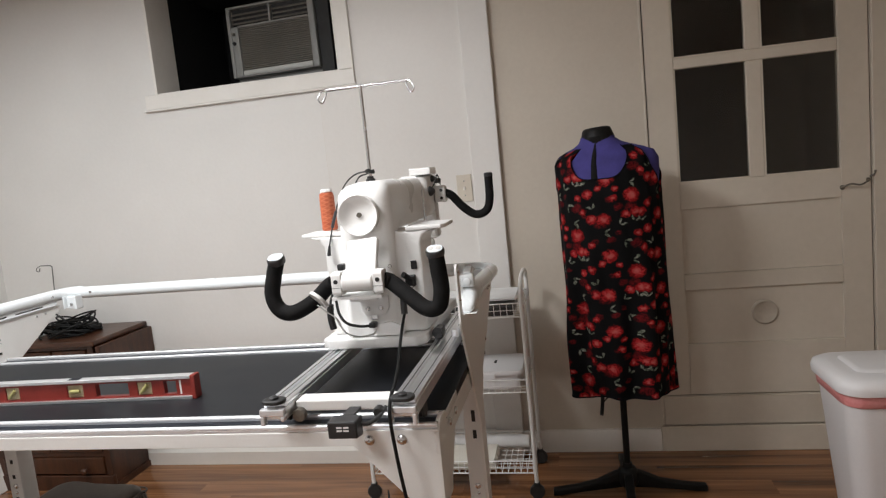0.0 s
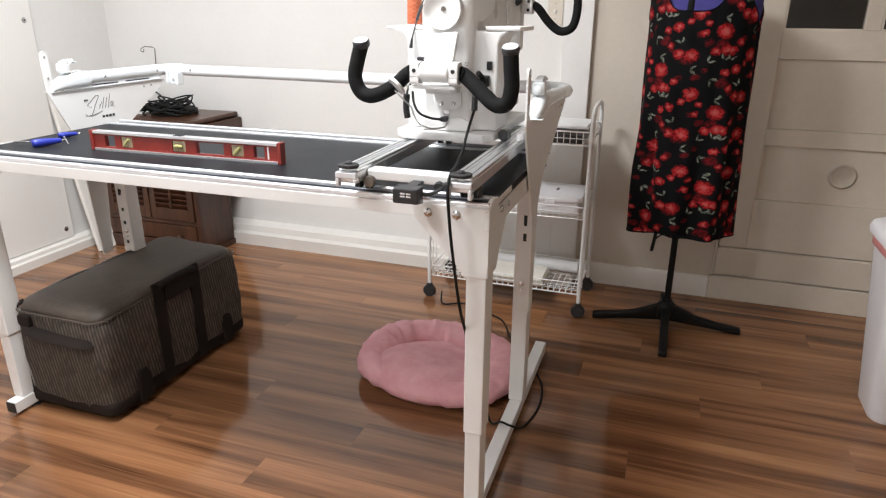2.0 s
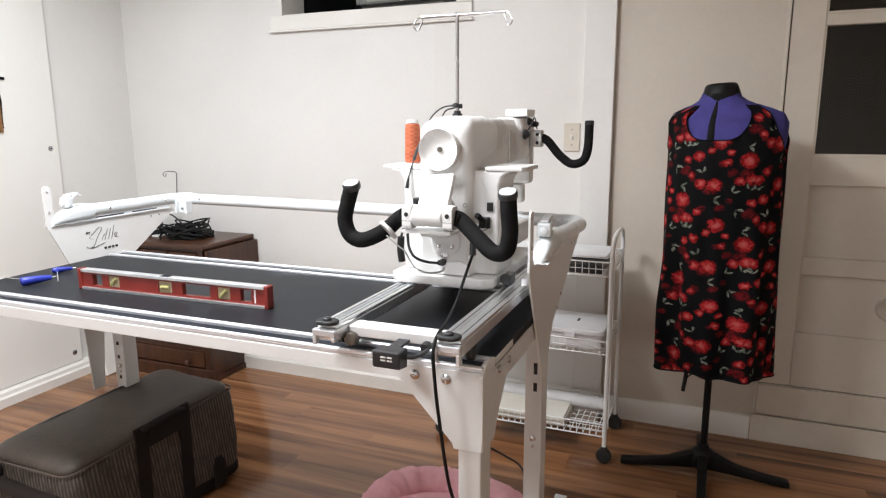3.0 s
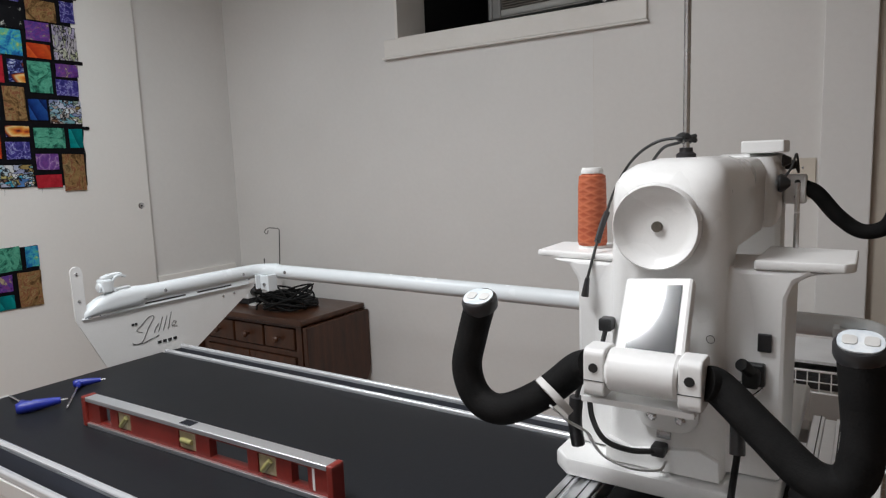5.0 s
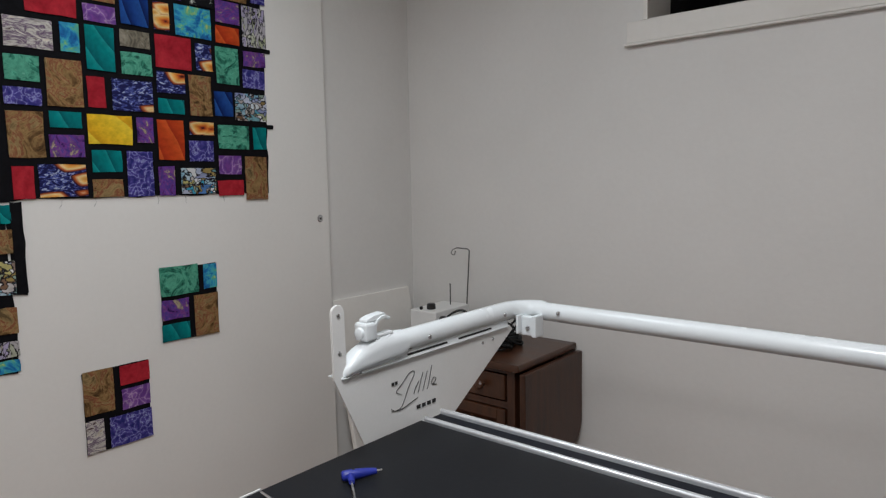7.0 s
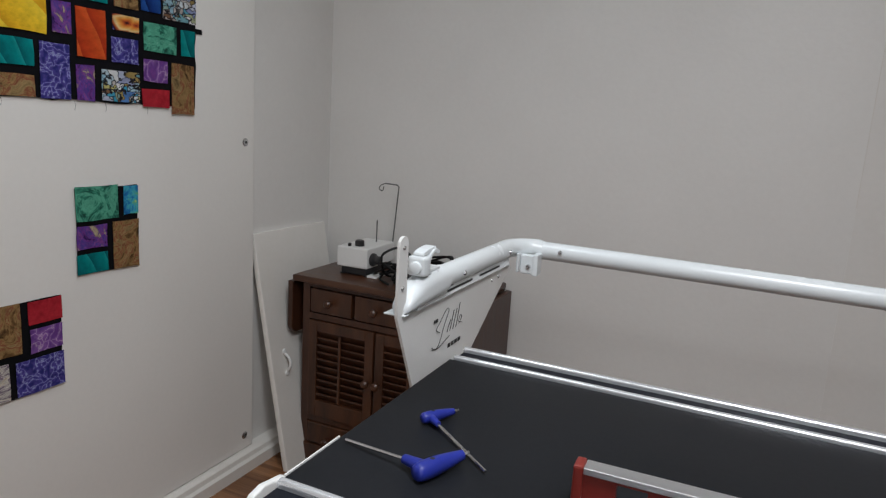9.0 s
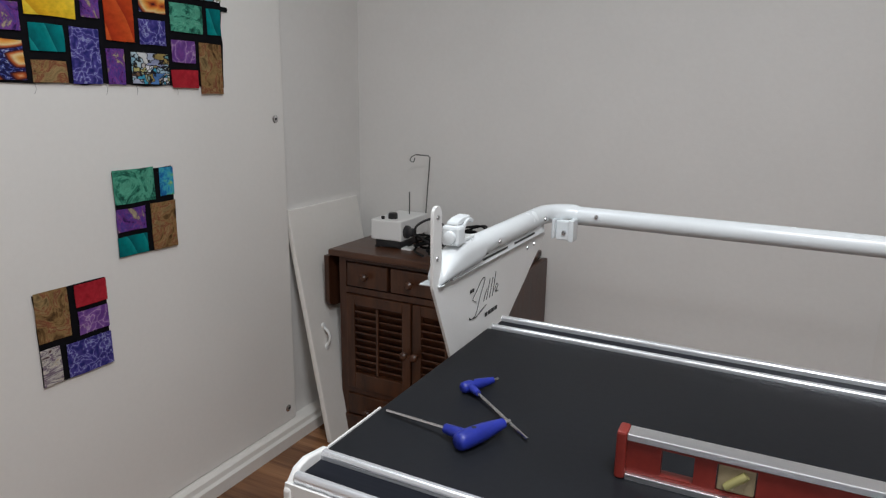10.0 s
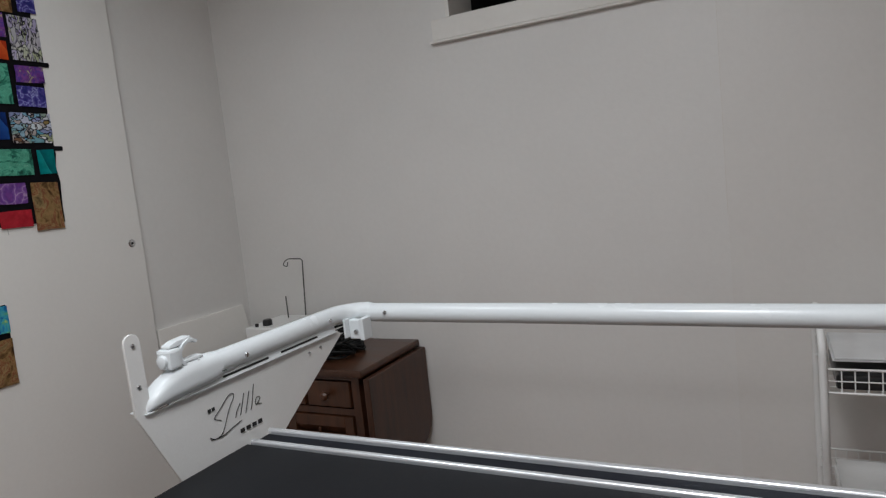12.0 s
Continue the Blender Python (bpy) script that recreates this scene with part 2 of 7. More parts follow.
def make_rose_print():
    """Black dress fabric with a half-drop repeat of red roses, buds and pale green leaves."""
    m, nt, b = nodes_of("rose_print_fabric")
    tc = nt.nodes.new("ShaderNodeTexCoord")
    nz = add(nt, "ShaderNodeTexNoise", Scale=60.0, Detail=2.0)
    nt.links.new(tc.outputs["UV"], nz.inputs["Vector"])
    v = vec_op(nt, "MULTIPLY_ADD", nz.outputs["Color"], (0.016, 0.016, 0.0), tc.outputs["UV"])
    W, H = 0.36, 0.275
    roses = ((0.0, 0.0, 0.025), (-0.036, 0.003, 0.019), (-0.064, 0.030, 0.014), (0.012, -0.132, 0.025), (0.038, -0.165, 0.012), (-0.04, -0.09, 0.014),
             (0.088, 0.083, 0.028), (0.066, 0.016, 0.017), (0.115, 0.022, 0.018), (-0.082, -0.114, 0.020), (-0.046, -0.180, 0.018), (0.03, 0.075, 0.014), (0.10, -0.055, 0.015), (-0.012, 0.115, 0.013))
    leaves = ((0.0, -0.05, 0.2), (0.058, -0.078, -0.7), (-0.09, -0.148, 1.2), (0.08, 0.128, 0.0), (0.046, -0.02, 0.9), (0.112, -0.012, 1.4), (-0.03, 0.04, 2.2))

    def field(shapes):
        """The least of the distances to all shapes, one at its edge."""
        least = None
        for x, y, rx, ry, turn in shapes:
            for ox, oy in ((0.0, 0.0), (W / 2, H / 2)):
                d = vec_op(nt, "SUBTRACT", v, (x + ox, y + oy, 0.0))
                w = nt.nodes.new("ShaderNodeVectorMath")
                w.operation = "WRAP"
                nt.links.new(d, w.inputs[0])
                w.inputs[1].default_value, w.inputs[2].default_value = (W / 2, H / 2, 1.0), (-W / 2, -H / 2, -1.0)
                d = w.outputs[0]
                mp = nt.nodes.new("ShaderNodeMapping")
                mp.vector_type = "TEXTURE"
                mp.inputs["Rotation"].default_value = (0, 0, turn)
                mp.inputs["Scale"].default_value = (rx, ry, 1)
                nt.links.new(d, mp.inputs["Vector"])
                ln = nt.nodes.new("ShaderNodeVectorMath")
                ln.operation = "LENGTH"
                nt.links.new(mp.outputs[0], ln.inputs[0])
                if least is None:
                    least = ln.outputs["Value"]
                else:
                    mn = nt.nodes.new("ShaderNodeMath")
                    mn.operation = "MINIMUM"
                    nt.links.new(least, mn.inputs[0])
                    nt.links.new(ln.outputs["Value"], mn.inputs[1])
                    least = mn.outputs[0]
        return least

    flat = vec_op(nt, "MULTIPLY", v, (1.0, 1.0, 0.0))
    v = flat
    rose = field([(x + 0.008, y + 0.008, r * 1.05, r * 1.05, 0.0) for x, y, r in roses])
    blades = []
    for x, y, turn in leaves:
        for k in (-0.75, 0.55):
            q = turn + k
            blades.append((x + 0.013 * math.cos(q) + 0.008, y + 0.013 * math.sin(q) + 0.008, 0.0122, 0.0046, q))
    leaf = field(blades)
    petals = noise_fac(nt, v, 95.0, 3.0, 0.6, 1.5)
    depth = add(nt, "ShaderNodeMath")
    depth.operation = "MULTIPLY_ADD"
    depth.inputs[1].default_value = -0.42
    nt.links.new(rose, depth.inputs[0])
    nt.links.new(petals, depth.inputs[2])
    rose_col = ramp(nt, depth.outputs[0], [(0.06, (0.035, 0.002, 0.003)), (0.16, (0.24, 0.007, 0.009)), (0.28, (0.56, 0.018, 0.022)), (0.46, (0.66, 0.085, 0.085))])
    rose_col = mixed(nt, ramp(nt, rose, [(0.12, (0.5, 0.5, 0.5)), (0.42, (0, 0, 0))]), rose_col, (0.74, 0.24, 0.20))
    leaf_col = ramp(nt, petals, [(0.34, (0.03, 0.05, 0.03)), (0.48, (0.18, 0.22, 0.16)), (0.62, (0.48, 0.50, 0.42))])
    leaf_mask = ramp(nt, leaf, [(0.6, (1, 1, 1)), (1.05, (0, 0, 0))])
    rose_mask = ramp(nt, rose, [(0.82, (1, 1, 1)), (1.14, (0, 0, 0))])
    dull = field([(x + 0.09, y + 0.05, r * 0.9, r * 0.75, 0.4) for x, y, r in roses[:9]])
    dull_mask = ramp(nt, dull, [(0.55, (1, 1, 1)), (1.05, (0, 0, 0))])
    ground = mixed(nt, dull_mask, (0.005, 0.005, 0.006), ramp(nt, petals, [(0.38, (0.03, 0.003, 0.005)), (0.6, (0.24, 0.010, 0.014))]))
    col = mixed(nt, leaf_mask, ground, leaf_col)
    col = mixed(nt, rose_mask, col, rose_col)
    nt.links.new(col, b.inputs["Base Color"])
    b.inputs["Roughness"].default_value = 0.8
    b.inputs["Specular IOR Level"].default_value = 0.25
    bumped(nt, b, noise_fac(nt, v, 400.0, 2.0), 0.15, 0.001)
    return m


def vec_op(nt, kind, *values):
    n = nt.nodes.new("ShaderNodeVectorMath")
    n.operation = kind
    for i, value in enumerate(values):
        if isinstance(value, tuple):
            n.inputs[i].default_value = value
        else:
            nt.links.new(value, n.inputs[i])
    return n.outputs[0]


rose_print = make_rose_print()


def make_tweed():
    """A coarse twill: steep pale ribs broken into short slubs on a dark ground."""
    m, nt, b = nodes_of("grey_brown_tweed")
    ribs = add(nt, "ShaderNodeTexWave", Scale=33.0, Distortion=1.2, Detail=2.0)
    ribs.bands_direction = "DIAGONAL"
    nt.links.new(coords(nt, (1.5, 1.5, 0.22)), ribs.inputs["Vector"])
    slub = noise_fac(nt, coords(nt, (60, 60, 22)), 1.0, 3.0, 0.6)
    fine = noise_fac(nt, coords(nt), 420.0, 2.0)
    weave = add(nt, "ShaderNodeMath")
    weave.operation = "MULTIPLY"
    nt.links.new(ribs.outputs["Fac"], weave.inputs[0])
    nt.links.new(ramp(nt, slub, [(0.30, (0.25, 0.25, 0.25)), (0.58, (1, 1, 1))]), weave.inputs[1])
    col = ramp(nt, weave.outputs[0], [(0.15, (0.026, 0.020, 0.016)), (0.55, (0.070, 0.055, 0.044)), (0.85, (0.135, 0.108, 0.087))])
    col = mixed(nt, 0.25, col, ramp(nt, fine, [(0.3, (0.03, 0.022, 0.016)), (0.7, (0.12, 0.094, 0.073))]))
    nt.links.new(col, b.inputs["Base Color"])
    b.inputs["Roughness"].default_value = 0.85
    bumped(nt, b, weave.outputs[0], 0.5, 0.003)
    return m


tweed = make_tweed()
bag_top = surf("worn_grey_brown_leather", (0.055, 0.043, 0.034), (0.105, 0.083, 0.066), 6, 90, 0.58, bump=0.5)
strap_dark = surf("dark_webbing", (0.008, 0.005, 0.004), (0.019, 0.012, 0.009), 8, 240, 0.85, bump=0.4, spec=0.25)


def make_batik(name, stops, scale=28.0, distortion=1.5, kind="noise", stretch=(1, 1, 1), turn=0.0, lines=0.0):
    """A printed cotton with its own mottling, ripples, leaves or outlined motifs; no two patches show the same piece of it."""
    m, nt, b = nodes_of(name)
    stops = [(p, tuple(0.84 * q for q in c)) for p, c in stops]
    tc, mp = nt.nodes.new("ShaderNodeTexCoord"), nt.nodes.new("ShaderNodeMapping")
    mp.inputs["Scale"].default_value, mp.inputs["Rotation"].default_value = stretch, (turn, 0, 0)
    info = nt.nodes.new("ShaderNodeObjectInfo")
    shift = nt.nodes.new("ShaderNodeCombineXYZ")
    for n, k in ((1, 7.0), (2, 3.7)):
        mu = add(nt, "ShaderNodeMath")
        mu.operation = "MULTIPLY"
        mu.inputs[1].default_value = k
        nt.links.new(info.outputs["Random"], mu.inputs[0])
        nt.links.new(mu.outputs[0], shift.inputs[n])
    nt.links.new(vec_op(nt, "ADD", tc.outputs["Object"], shift.outputs[0]), mp.inputs["Vector"])
    vec = mp.outputs["Vector"]
    if kind == "noise":
        fac = noise_fac(nt, vec, scale, 7.0, 0.66, distortion)
    elif kind == "ripple":
        w = add(nt, "ShaderNodeTexWave", Scale=scale * 0.5, Distortion=distortion, Detail=1.0)
        w.wave_profile, w.bands_direction = "SAW", "Z"
        w.inputs["Detail Scale"].default_value = 0.8
        nt.links.new(vec, w.inputs["Vector"])
        fac = w.outputs["Fac"]
    else:
        w = add(nt, "ShaderNodeTexVoronoi", Scale=scale)
        if kind == "edge":
            w.feature = "DISTANCE_TO_EDGE"
        if kind == "leaf":
            w.distance = "MINKOWSKI"
            w.inputs["Exponent"].default_value = 1.25
        nz = add(nt, "ShaderNodeTexNoise", Scale=scale * 0.7, Detail=3.0)
        nt.links.new(vec, nz.inputs["Vector"])
        warped = vec_op(nt, "MULTIPLY_ADD", nz.outputs["Color"], (0.03 * distortion,) * 3, vec)
        nt.links.new(warped, w.inputs["Vector"])
        fac = w.outputs["Color"] if kind == "glass" else w.outputs["Distance"]
    col = ramp(nt, fac, stops)
    if kind == "leaf":
        # the navy ground between the leaves carries pale blue flecks
        fleck = noise_fac(nt, vec, 120.0, 3.0, 0.6, 1.0)
        spots = ramp(nt, fleck, [(0.48, (0.012, 0.012, 0.07)), (0.56, (0.06, 0.08, 0.32)), (0.66, (0.45, 0.50, 0.62))])
        col = mixed(nt, ramp(nt, w.outputs["Distance"], [(0.58, (0, 0, 0)), (0.62, (1, 1, 1))]), col, spots)
    if lines:
        # dark drawn outlines over the colours
        e = add(nt, "ShaderNodeTexVoronoi", Scale=scale)
        e.feature = "DISTANCE_TO_EDGE"
        nt.links.new(warped, e.inputs["Vector"])
        col = mixed(nt, ramp(nt, e.outputs["Distance"], [(lines * 0.5, (1, 1, 1)), (lines, (0, 0, 0))]), col, (0.012, 0.010, 0.014))
    mottle = noise_fac(nt, vec, 55.0, 4.0, 0.65)
    hv = add(nt, "ShaderNodeHueSaturation")
    nt.links.new(col, hv.inputs["Color"])
    mr = add(nt, "ShaderNodeMapRange")
    mr.inputs["From Min"].default_value, mr.inputs["From Max"].default_value = 0.3, 0.7
    mr.inputs["To Min"].default_value, mr.inputs["To Max"].default_value = 0.78, 1.2
    nt.links.new(mottle, mr.inputs["Value"])
    nt.links.new(mr.outputs["Result"], hv.inputs["Value"])
    nt.links.new(hv.outputs["Color"], b.inputs["Base Color"])
    b.inputs["Roughness"].default_value = 0.85
    b.inputs["Specular IOR Level"].default_value = 0.15
    bumped(nt, b, noise_fac(nt, tc.outputs["Object"], 500.0, 2.0), 0.2, 0.001)
    return m


COTTON = {
    "brown": make_batik("brown_batik_cotton", [(0.34, (0.05, 0.028, 0.012)), (0.43, (0.19, 0.10, 0.038)), (0.49, (0.35, 0.22, 0.09)), (0.535, (0.24, 0.07, 0.038)), (0.58, (0.37, 0.25, 0.11)), (0.68, (0.13, 0.085, 0.038))], 15, 1.2),
    "purple": make_batik("purple_batik_cotton", [(0.0, (0.52, 0.36, 0.56)), (0.035, (0.26, 0.11, 0.38)), (0.2, (0.15, 0.055, 0.28)), (0.45, (0.22, 0.06, 0.30))], 26, 2.5, "edge"),
    "red": make_batik("red_cotton", [(0.3, (0.34, 0.010, 0.022)), (0.7, (0.54, 0.030, 0.045))], 9, 2.0),
    "green": make_batik("green_batik_cotton", [(0.36, (0.015, 0.075, 0.055)), (0.45, (0.04, 0.24, 0.16)), (0.52, (0.12, 0.44, 0.30)), (0.60, (0.08, 0.34, 0.23)), (0.72, (0.24, 0.58, 0.42))], 14, 2.8),
    "teal": make_batik("teal_cotton", [(0.0, (0.0, 0.12, 0.13)), (0.3, (0.0, 0.17, 0.18)), (0.75, (0.0, 0.24, 0.24)), (0.98, (0.01, 0.31, 0.30))], 13.0, 5.0, "ripple", (1, 1, 0.8), 0.9),
    "print": make_batik("bright_outlined_print_cotton", [(0.0, (0.02, 0.08, 0.40)), (0.22, (0.80, 0.80, 0.80)), (0.36, (0.05, 0.34, 0.52)), (0.52, (0.62, 0.52, 0.16)), (0.64, (0.20, 0.10, 0.05)), (0.78, (0.86, 0.84, 0.84)), (0.9, (0.10, 0.22, 0.55)), (1.0, (0.05, 0.30, 0.26))], 40, 4.0, "glass", (1, 0.7, 1), 0.4, 0.10),
    "violet": make_batik("violet_batik_cotton", [(0.36, (0.03, 0.014, 0.10)), (0.44, (0.20, 0.05, 0.30)), (0.49, (0.06, 0.05, 0.28)), (0.54, (0.26, 0.07, 0.30)), (0.59, (0.10, 0.05, 0.24)), (0.63, (0.44, 0.34, 0.22)), (0.72, (0.52, 0.48, 0.32))], 17, 2.0),
    "swirl": make_batik("blue_swirl_cotton", [(0.0, (0.42, 0.46, 0.72)), (0.022, (0.22, 0.22, 0.52)), (0.06, (0.10, 0.075, 0.34)), (0.3, (0.03, 0.03, 0.19))], 30, 5.0, "edge"),
    "leaf": make_batik("orange_leaf_cotton", [(0.05, (0.07, 0.012, 0.01)), (0.12, (0.50, 0.08, 0.02)), (0.22, (0.80, 0.26, 0.04)), (0.33, (0.90, 0.48, 0.12)), (0.42, (0.88, 0.66, 0.32)), (0.50, (0.55, 0.12, 0.03)), (0.57, (0.05, 0.01, 0.02))], 19, 0.35, "leaf", (1, 0.48, 1), 0.45),
    "orange": make_batik("orange_red_cotton", [(0.0, (0.42, 0.034, 0.008)), (0.3, (0.54, 0.055, 0.011)), (0.75, (0.62, 0.078, 0.015)), (0.98, (0.68, 0.11, 0.022))], 13.0, 5.0, "ripple", (1, 0.7, 1), 1.2),
    "yellow": make_batik("yellow_cotton", [(0.0, (0.78, 0.40, 0.014)), (0.3, (0.86, 0.50, 0.02)), (0.75, (0.91, 0.60, 0.03)), (0.98, (0.93, 0.66, 0.05))], 11.0, 6.0, "ripple", (1, 0.7, 1), 0.8),
    "grey": make_batik("grey_brown_cotton", [(0.32, (0.07, 0.062, 0.05)), (0.5, (0.22, 0.19, 0.14)), (0.7, (0.38, 0.34, 0.27))], 30, 1.8),
    "blue": make_batik("royal_blue_cotton", [(0.0, (0.003, 0.012, 0.08)), (0.3, (0.006, 0.035, 0.19)), (0.98, (0.018, 0.085, 0.33))], 13.0, 5.0, "ripple", (1, 1, 0.7), 1.0),
    "floral": make_batik("lilac_line_print_cotton", [(0.0, (0.34, 0.28, 0.50)), (0.3, (0.62, 0.60, 0.54)), (0.55, (0.44, 0.38, 0.60)), (0.75, (0.50, 0.54, 0.34)), (1.0, (0.66, 0.64, 0.60))], 40, 4.5, "glass", (1, 1.5, 0.7), 0.6, 0.10),
    "sea": make_batik("sea_blue_cotton", [(0.32, (0.015, 0.07, 0.26)), (0.45, (0.02, 0.20, 0.48)), (0.53, (0.06, 0.42, 0.56)), (0.60, (0.14, 0.48, 0.26)), (0.68, (0.55, 0.66, 0.22)), (0.78, (0.70, 0.76, 0.62))], 13, 2.4),
    "night": make_batik("black_star_cotton", [(0.62, (0.008, 0.008, 0.01)), (0.67, (0.5, 0.5, 0.46))], 55, 0.3),
    "stripe": make_batik("white_brown_stripe_cotton", [(0.35, (0.09, 0.035, 0.05)), (0.45, (0.70, 0.66, 0.60)), (0.52, (0.12, 0.06, 0.14)), (0.60, (0.74, 0.70, 0.62)), (0.70, (0.42, 0.24, 0.10))], 20, 1.2, "noise", (1, 0.6, 2.2)),
    "ink": make_batik("black_cotton", [(0.3, (0.003, 0.003, 0.004)), (0.7, (0.006, 0.0055, 0.008))], 30),
}


# ---- mesh helpers ----
def box(x0, x1, y0, y1, z0, z1, bevel=0.0, seg=2):
    bm = bmesh.new()
    bmesh.ops.create_cube(bm, size=1.0)
    bmesh.ops.scale(bm, vec=(x1 - x0, y1 - y0, z1 - z0), verts=bm.verts)
    bmesh.ops.translate(bm, vec=((x0 + x1) / 2, (y0 + y1) / 2, (z0 + z1) / 2), verts=bm.verts)
    if bevel:
        bmesh.ops.bevel(bm, geom=bm.edges[:], offset=bevel, segments=seg, affect="EDGES", profile=0.5)
    return bm


def joined(*bms):
    out = bmesh.new()
    for b in bms:
        me = bpy.data.meshes.new("tmp")
        b.to_mesh(me)
        b.free()
        out.from_mesh(me)
        bpy.data.meshes.remove(me)
    return out


def moved(bm, m):
    bmesh.ops.transform(bm, matrix=m, verts=bm.verts)
    return bm


def prism(points, axis, a, b, bevel=0.0):
    """A flat outline (two coordinates in the plane across the axis) drawn out from a to b along the axis."""
    bm = bmesh.new()

    def at(p, d):
        return {"x": (d, p[0], p[1]), "y": (p[0], d, p[1]), "z": (p[0], p[1], d)}[axis]

    lo, hi = [bm.verts.new(at(p, a)) for p in points], [bm.verts.new(at(p, b)) for p in points]
    n = len(points)
    bm.faces.new(lo)
    bm.faces.new(hi[::-1])
    for i in range(n):
        bm.faces.new((lo[i], hi[i], hi[(i + 1) % n], lo[(i + 1) % n]))
    bmesh.ops.recalc_face_normals(bm, faces=bm.faces)
    if bevel:
        bmesh.ops.bevel(bm, geom=bm.edges[:], offset=bevel, segments=2, affect="EDGES", profile=0.5)
    return bm


def rounded(cx, cy, hw, hh, r, n=5):
    """The outline of a rounded rectangle."""
    pts = []
    for sx, sy, a0 in ((1, 1, 0), (-1, 1, 90), (-1, -1, 180), (1, -1, 270)):
        for i in range(n + 1):
            a = radians(a0 + 90 * i / n)
            pts.append((cx + sx * (hw - r) + r * math.cos(a), cy + sy * (hh - r) + r * math.sin(a)))
    return pts


def smooth_path(points, per=6):
    """A smooth line through the points."""
    p = [Vector(q) for q in points]
    p = [2 * p[0] - p[1]] + p + [2 * p[-1] - p[-2]]
    out = []
    for i in range(1, len(p) - 2):
        for k in range(per):
            t = k / per
            a, b, c, d = p[i - 1], p[i], p[i + 1], p[i + 2]
            out.append(0.5 * (2 * b + (c - a) * t + (2 * a - 5 * b + 4 * c - d) * t * t + (3 * b - a - 3 * c + d) * t ** 3))
    out.append(p[-2])
    return out


def tube(points, r, seg=12, per=6, smooth=True, flat=1.0):
    """A round bar along a line; r may be a function of the way along it (0 to 1)."""
    path = smooth_path(points, per) if smooth else [Vector(q) for q in points]
    bm = bmesh.new()
    rings, up = [], Vector((0, 0, 1))
    for i, c in enumerate(path):
        d = (path[min(i + 1, len(path) - 1)] - path[max(i - 1, 0)]).normalized()
        if i == 0:
            up = Vector((0, 0, 1)) if abs(d.z) < 0.9 else Vector((0, 1, 0))
        side = d.cross(up).normalized()
        up = side.cross(d).normalized()
        rr = r(i / (len(path) - 1)) if callable(r) else r
        rings.append([bm.verts.new(c + rr * (math.cos(2 * math.pi * k / seg) * side + flat * math.sin(2 * math.pi * k / seg) * up)) for k in range(seg)])
    for a, b in zip(rings, rings[1:]):
        for k in range(seg):
            bm.faces.new((a[k], a[(k + 1) % seg], b[(k + 1) % seg], b[k]))
    bm.faces.new(rings[0][::-1])
    bm.faces.new(rings[-1])
    bmesh.ops.recalc_face_normals(bm, faces=bm.faces)
    return bm


def lathe(profile, seg=24, centre=(0, 0, 0), axis="z"):
    """A turned shape: profile rows of (radius, height)."""
    bm = bmesh.new()
    rings = []
    for r, h in profile:
        rings.append([bm.verts.new((max(r, 1e-4) * math.cos(2 * math.pi * k / seg), max(r, 1e-4) * math.sin(2 * math.pi * k / seg), h)) for k in range(seg)])
    for a, b in zip(rings, rings[1:]):
        for k in range(seg):
            bm.faces.new((a[k], a[(k + 1) % seg], b[(k + 1) % seg], b[k]))
    bm.faces.new(rings[0][::-1])
    bm.faces.new(rings[-1])
    bmesh.ops.recalc_face_normals(bm, faces=bm.faces)
    turn = {"z": Matrix(), "-y": Matrix.Rotation(radians(90), 4, "X"), "x": Matrix.Rotation(radians(90), 4, "Y")}[axis]
    return moved(bm, Matrix.Translation(centre) @ turn)


def loft_y(sections, n=6):
    """A closed skin through rounded outlines along y: rows of (y, x0, x1, z0, z1, corner), x from the west end of the table."""
    bm = bmesh.new()
    rings = [[bm.verts.new((TX0 + p[0], y, p[1])) for p in rounded((x0 + x1) / 2, (z0 + z1) / 2, (x1 - x0) / 2, (z1 - z0) / 2, min(r, (x1 - x0) / 2.05, (z1 - z0) / 2.05), n)] for y, x0, x1, z0, z1, r in sections]
    for a, b in zip(rings, rings[1:]):
        for k in range(len(a)):
            bm.faces.new((a[k], a[(k + 1) % len(a)], b[(k + 1) % len(a)], b[k]))
    bm.faces.new(rings[0][::-1])
    bm.faces.new(rings[-1])
    bmesh.ops.recalc_face_normals(bm, faces=bm.faces)
    return bm


def mesh_of(name, bm, mats, smooth=38.0):
    """A mesh with smooth shading below an angle; flat faces stay flat beside their narrow bevels."""
    me = bpy.data.meshes.new(name)
    bm.normal_update()
    for f in bm.faces:
        f.smooth = True
    for e in bm.edges:
        angle = e.calc_face_angle(0.0)
        e.smooth = angle <= radians(smooth)
        if e.smooth and smooth <= 45 and angle > radians(8) and len(e.link_faces) == 2:
            small, large = sorted(f.calc_area() for f in e.link_faces)
            e.smooth = large < 6 * small
    bm.to_mesh(me)
    bm.free()
    for m in mats if isinstance(mats, (list, tuple)) else [mats]:
        me.materials.append(m)
    return me


def thing(name, at, label, category, group="", rz=0.0):
    ob = new(name)
    ob.empty_display_size = 0.1
    ob.matrix_world = pose(*at, 0, 0, rz)
    return tagged(ob, label, category, group)


def root_of(ob):
    while ob.parent:
        ob = ob.parent
    return ob


def part(name, bm, material, parent, label="", smooth=38.0, world_space=True):
    """One mesh under a thing or a part. Coordinates are the room's, unless world_space is off: then the thing's own."""
    if world_space:
        bmesh.ops.translate(bm, vec=-root_of(parent).location, verts=bm.verts)
    ob = new(name, mesh_of(name, bm, material, smooth))
    ob.parent = parent
    return tagged(ob, label)


def own(name, bm, material, parent, label="", smooth=38.0):
    return part(name, bm, material, parent, label, smooth, False)


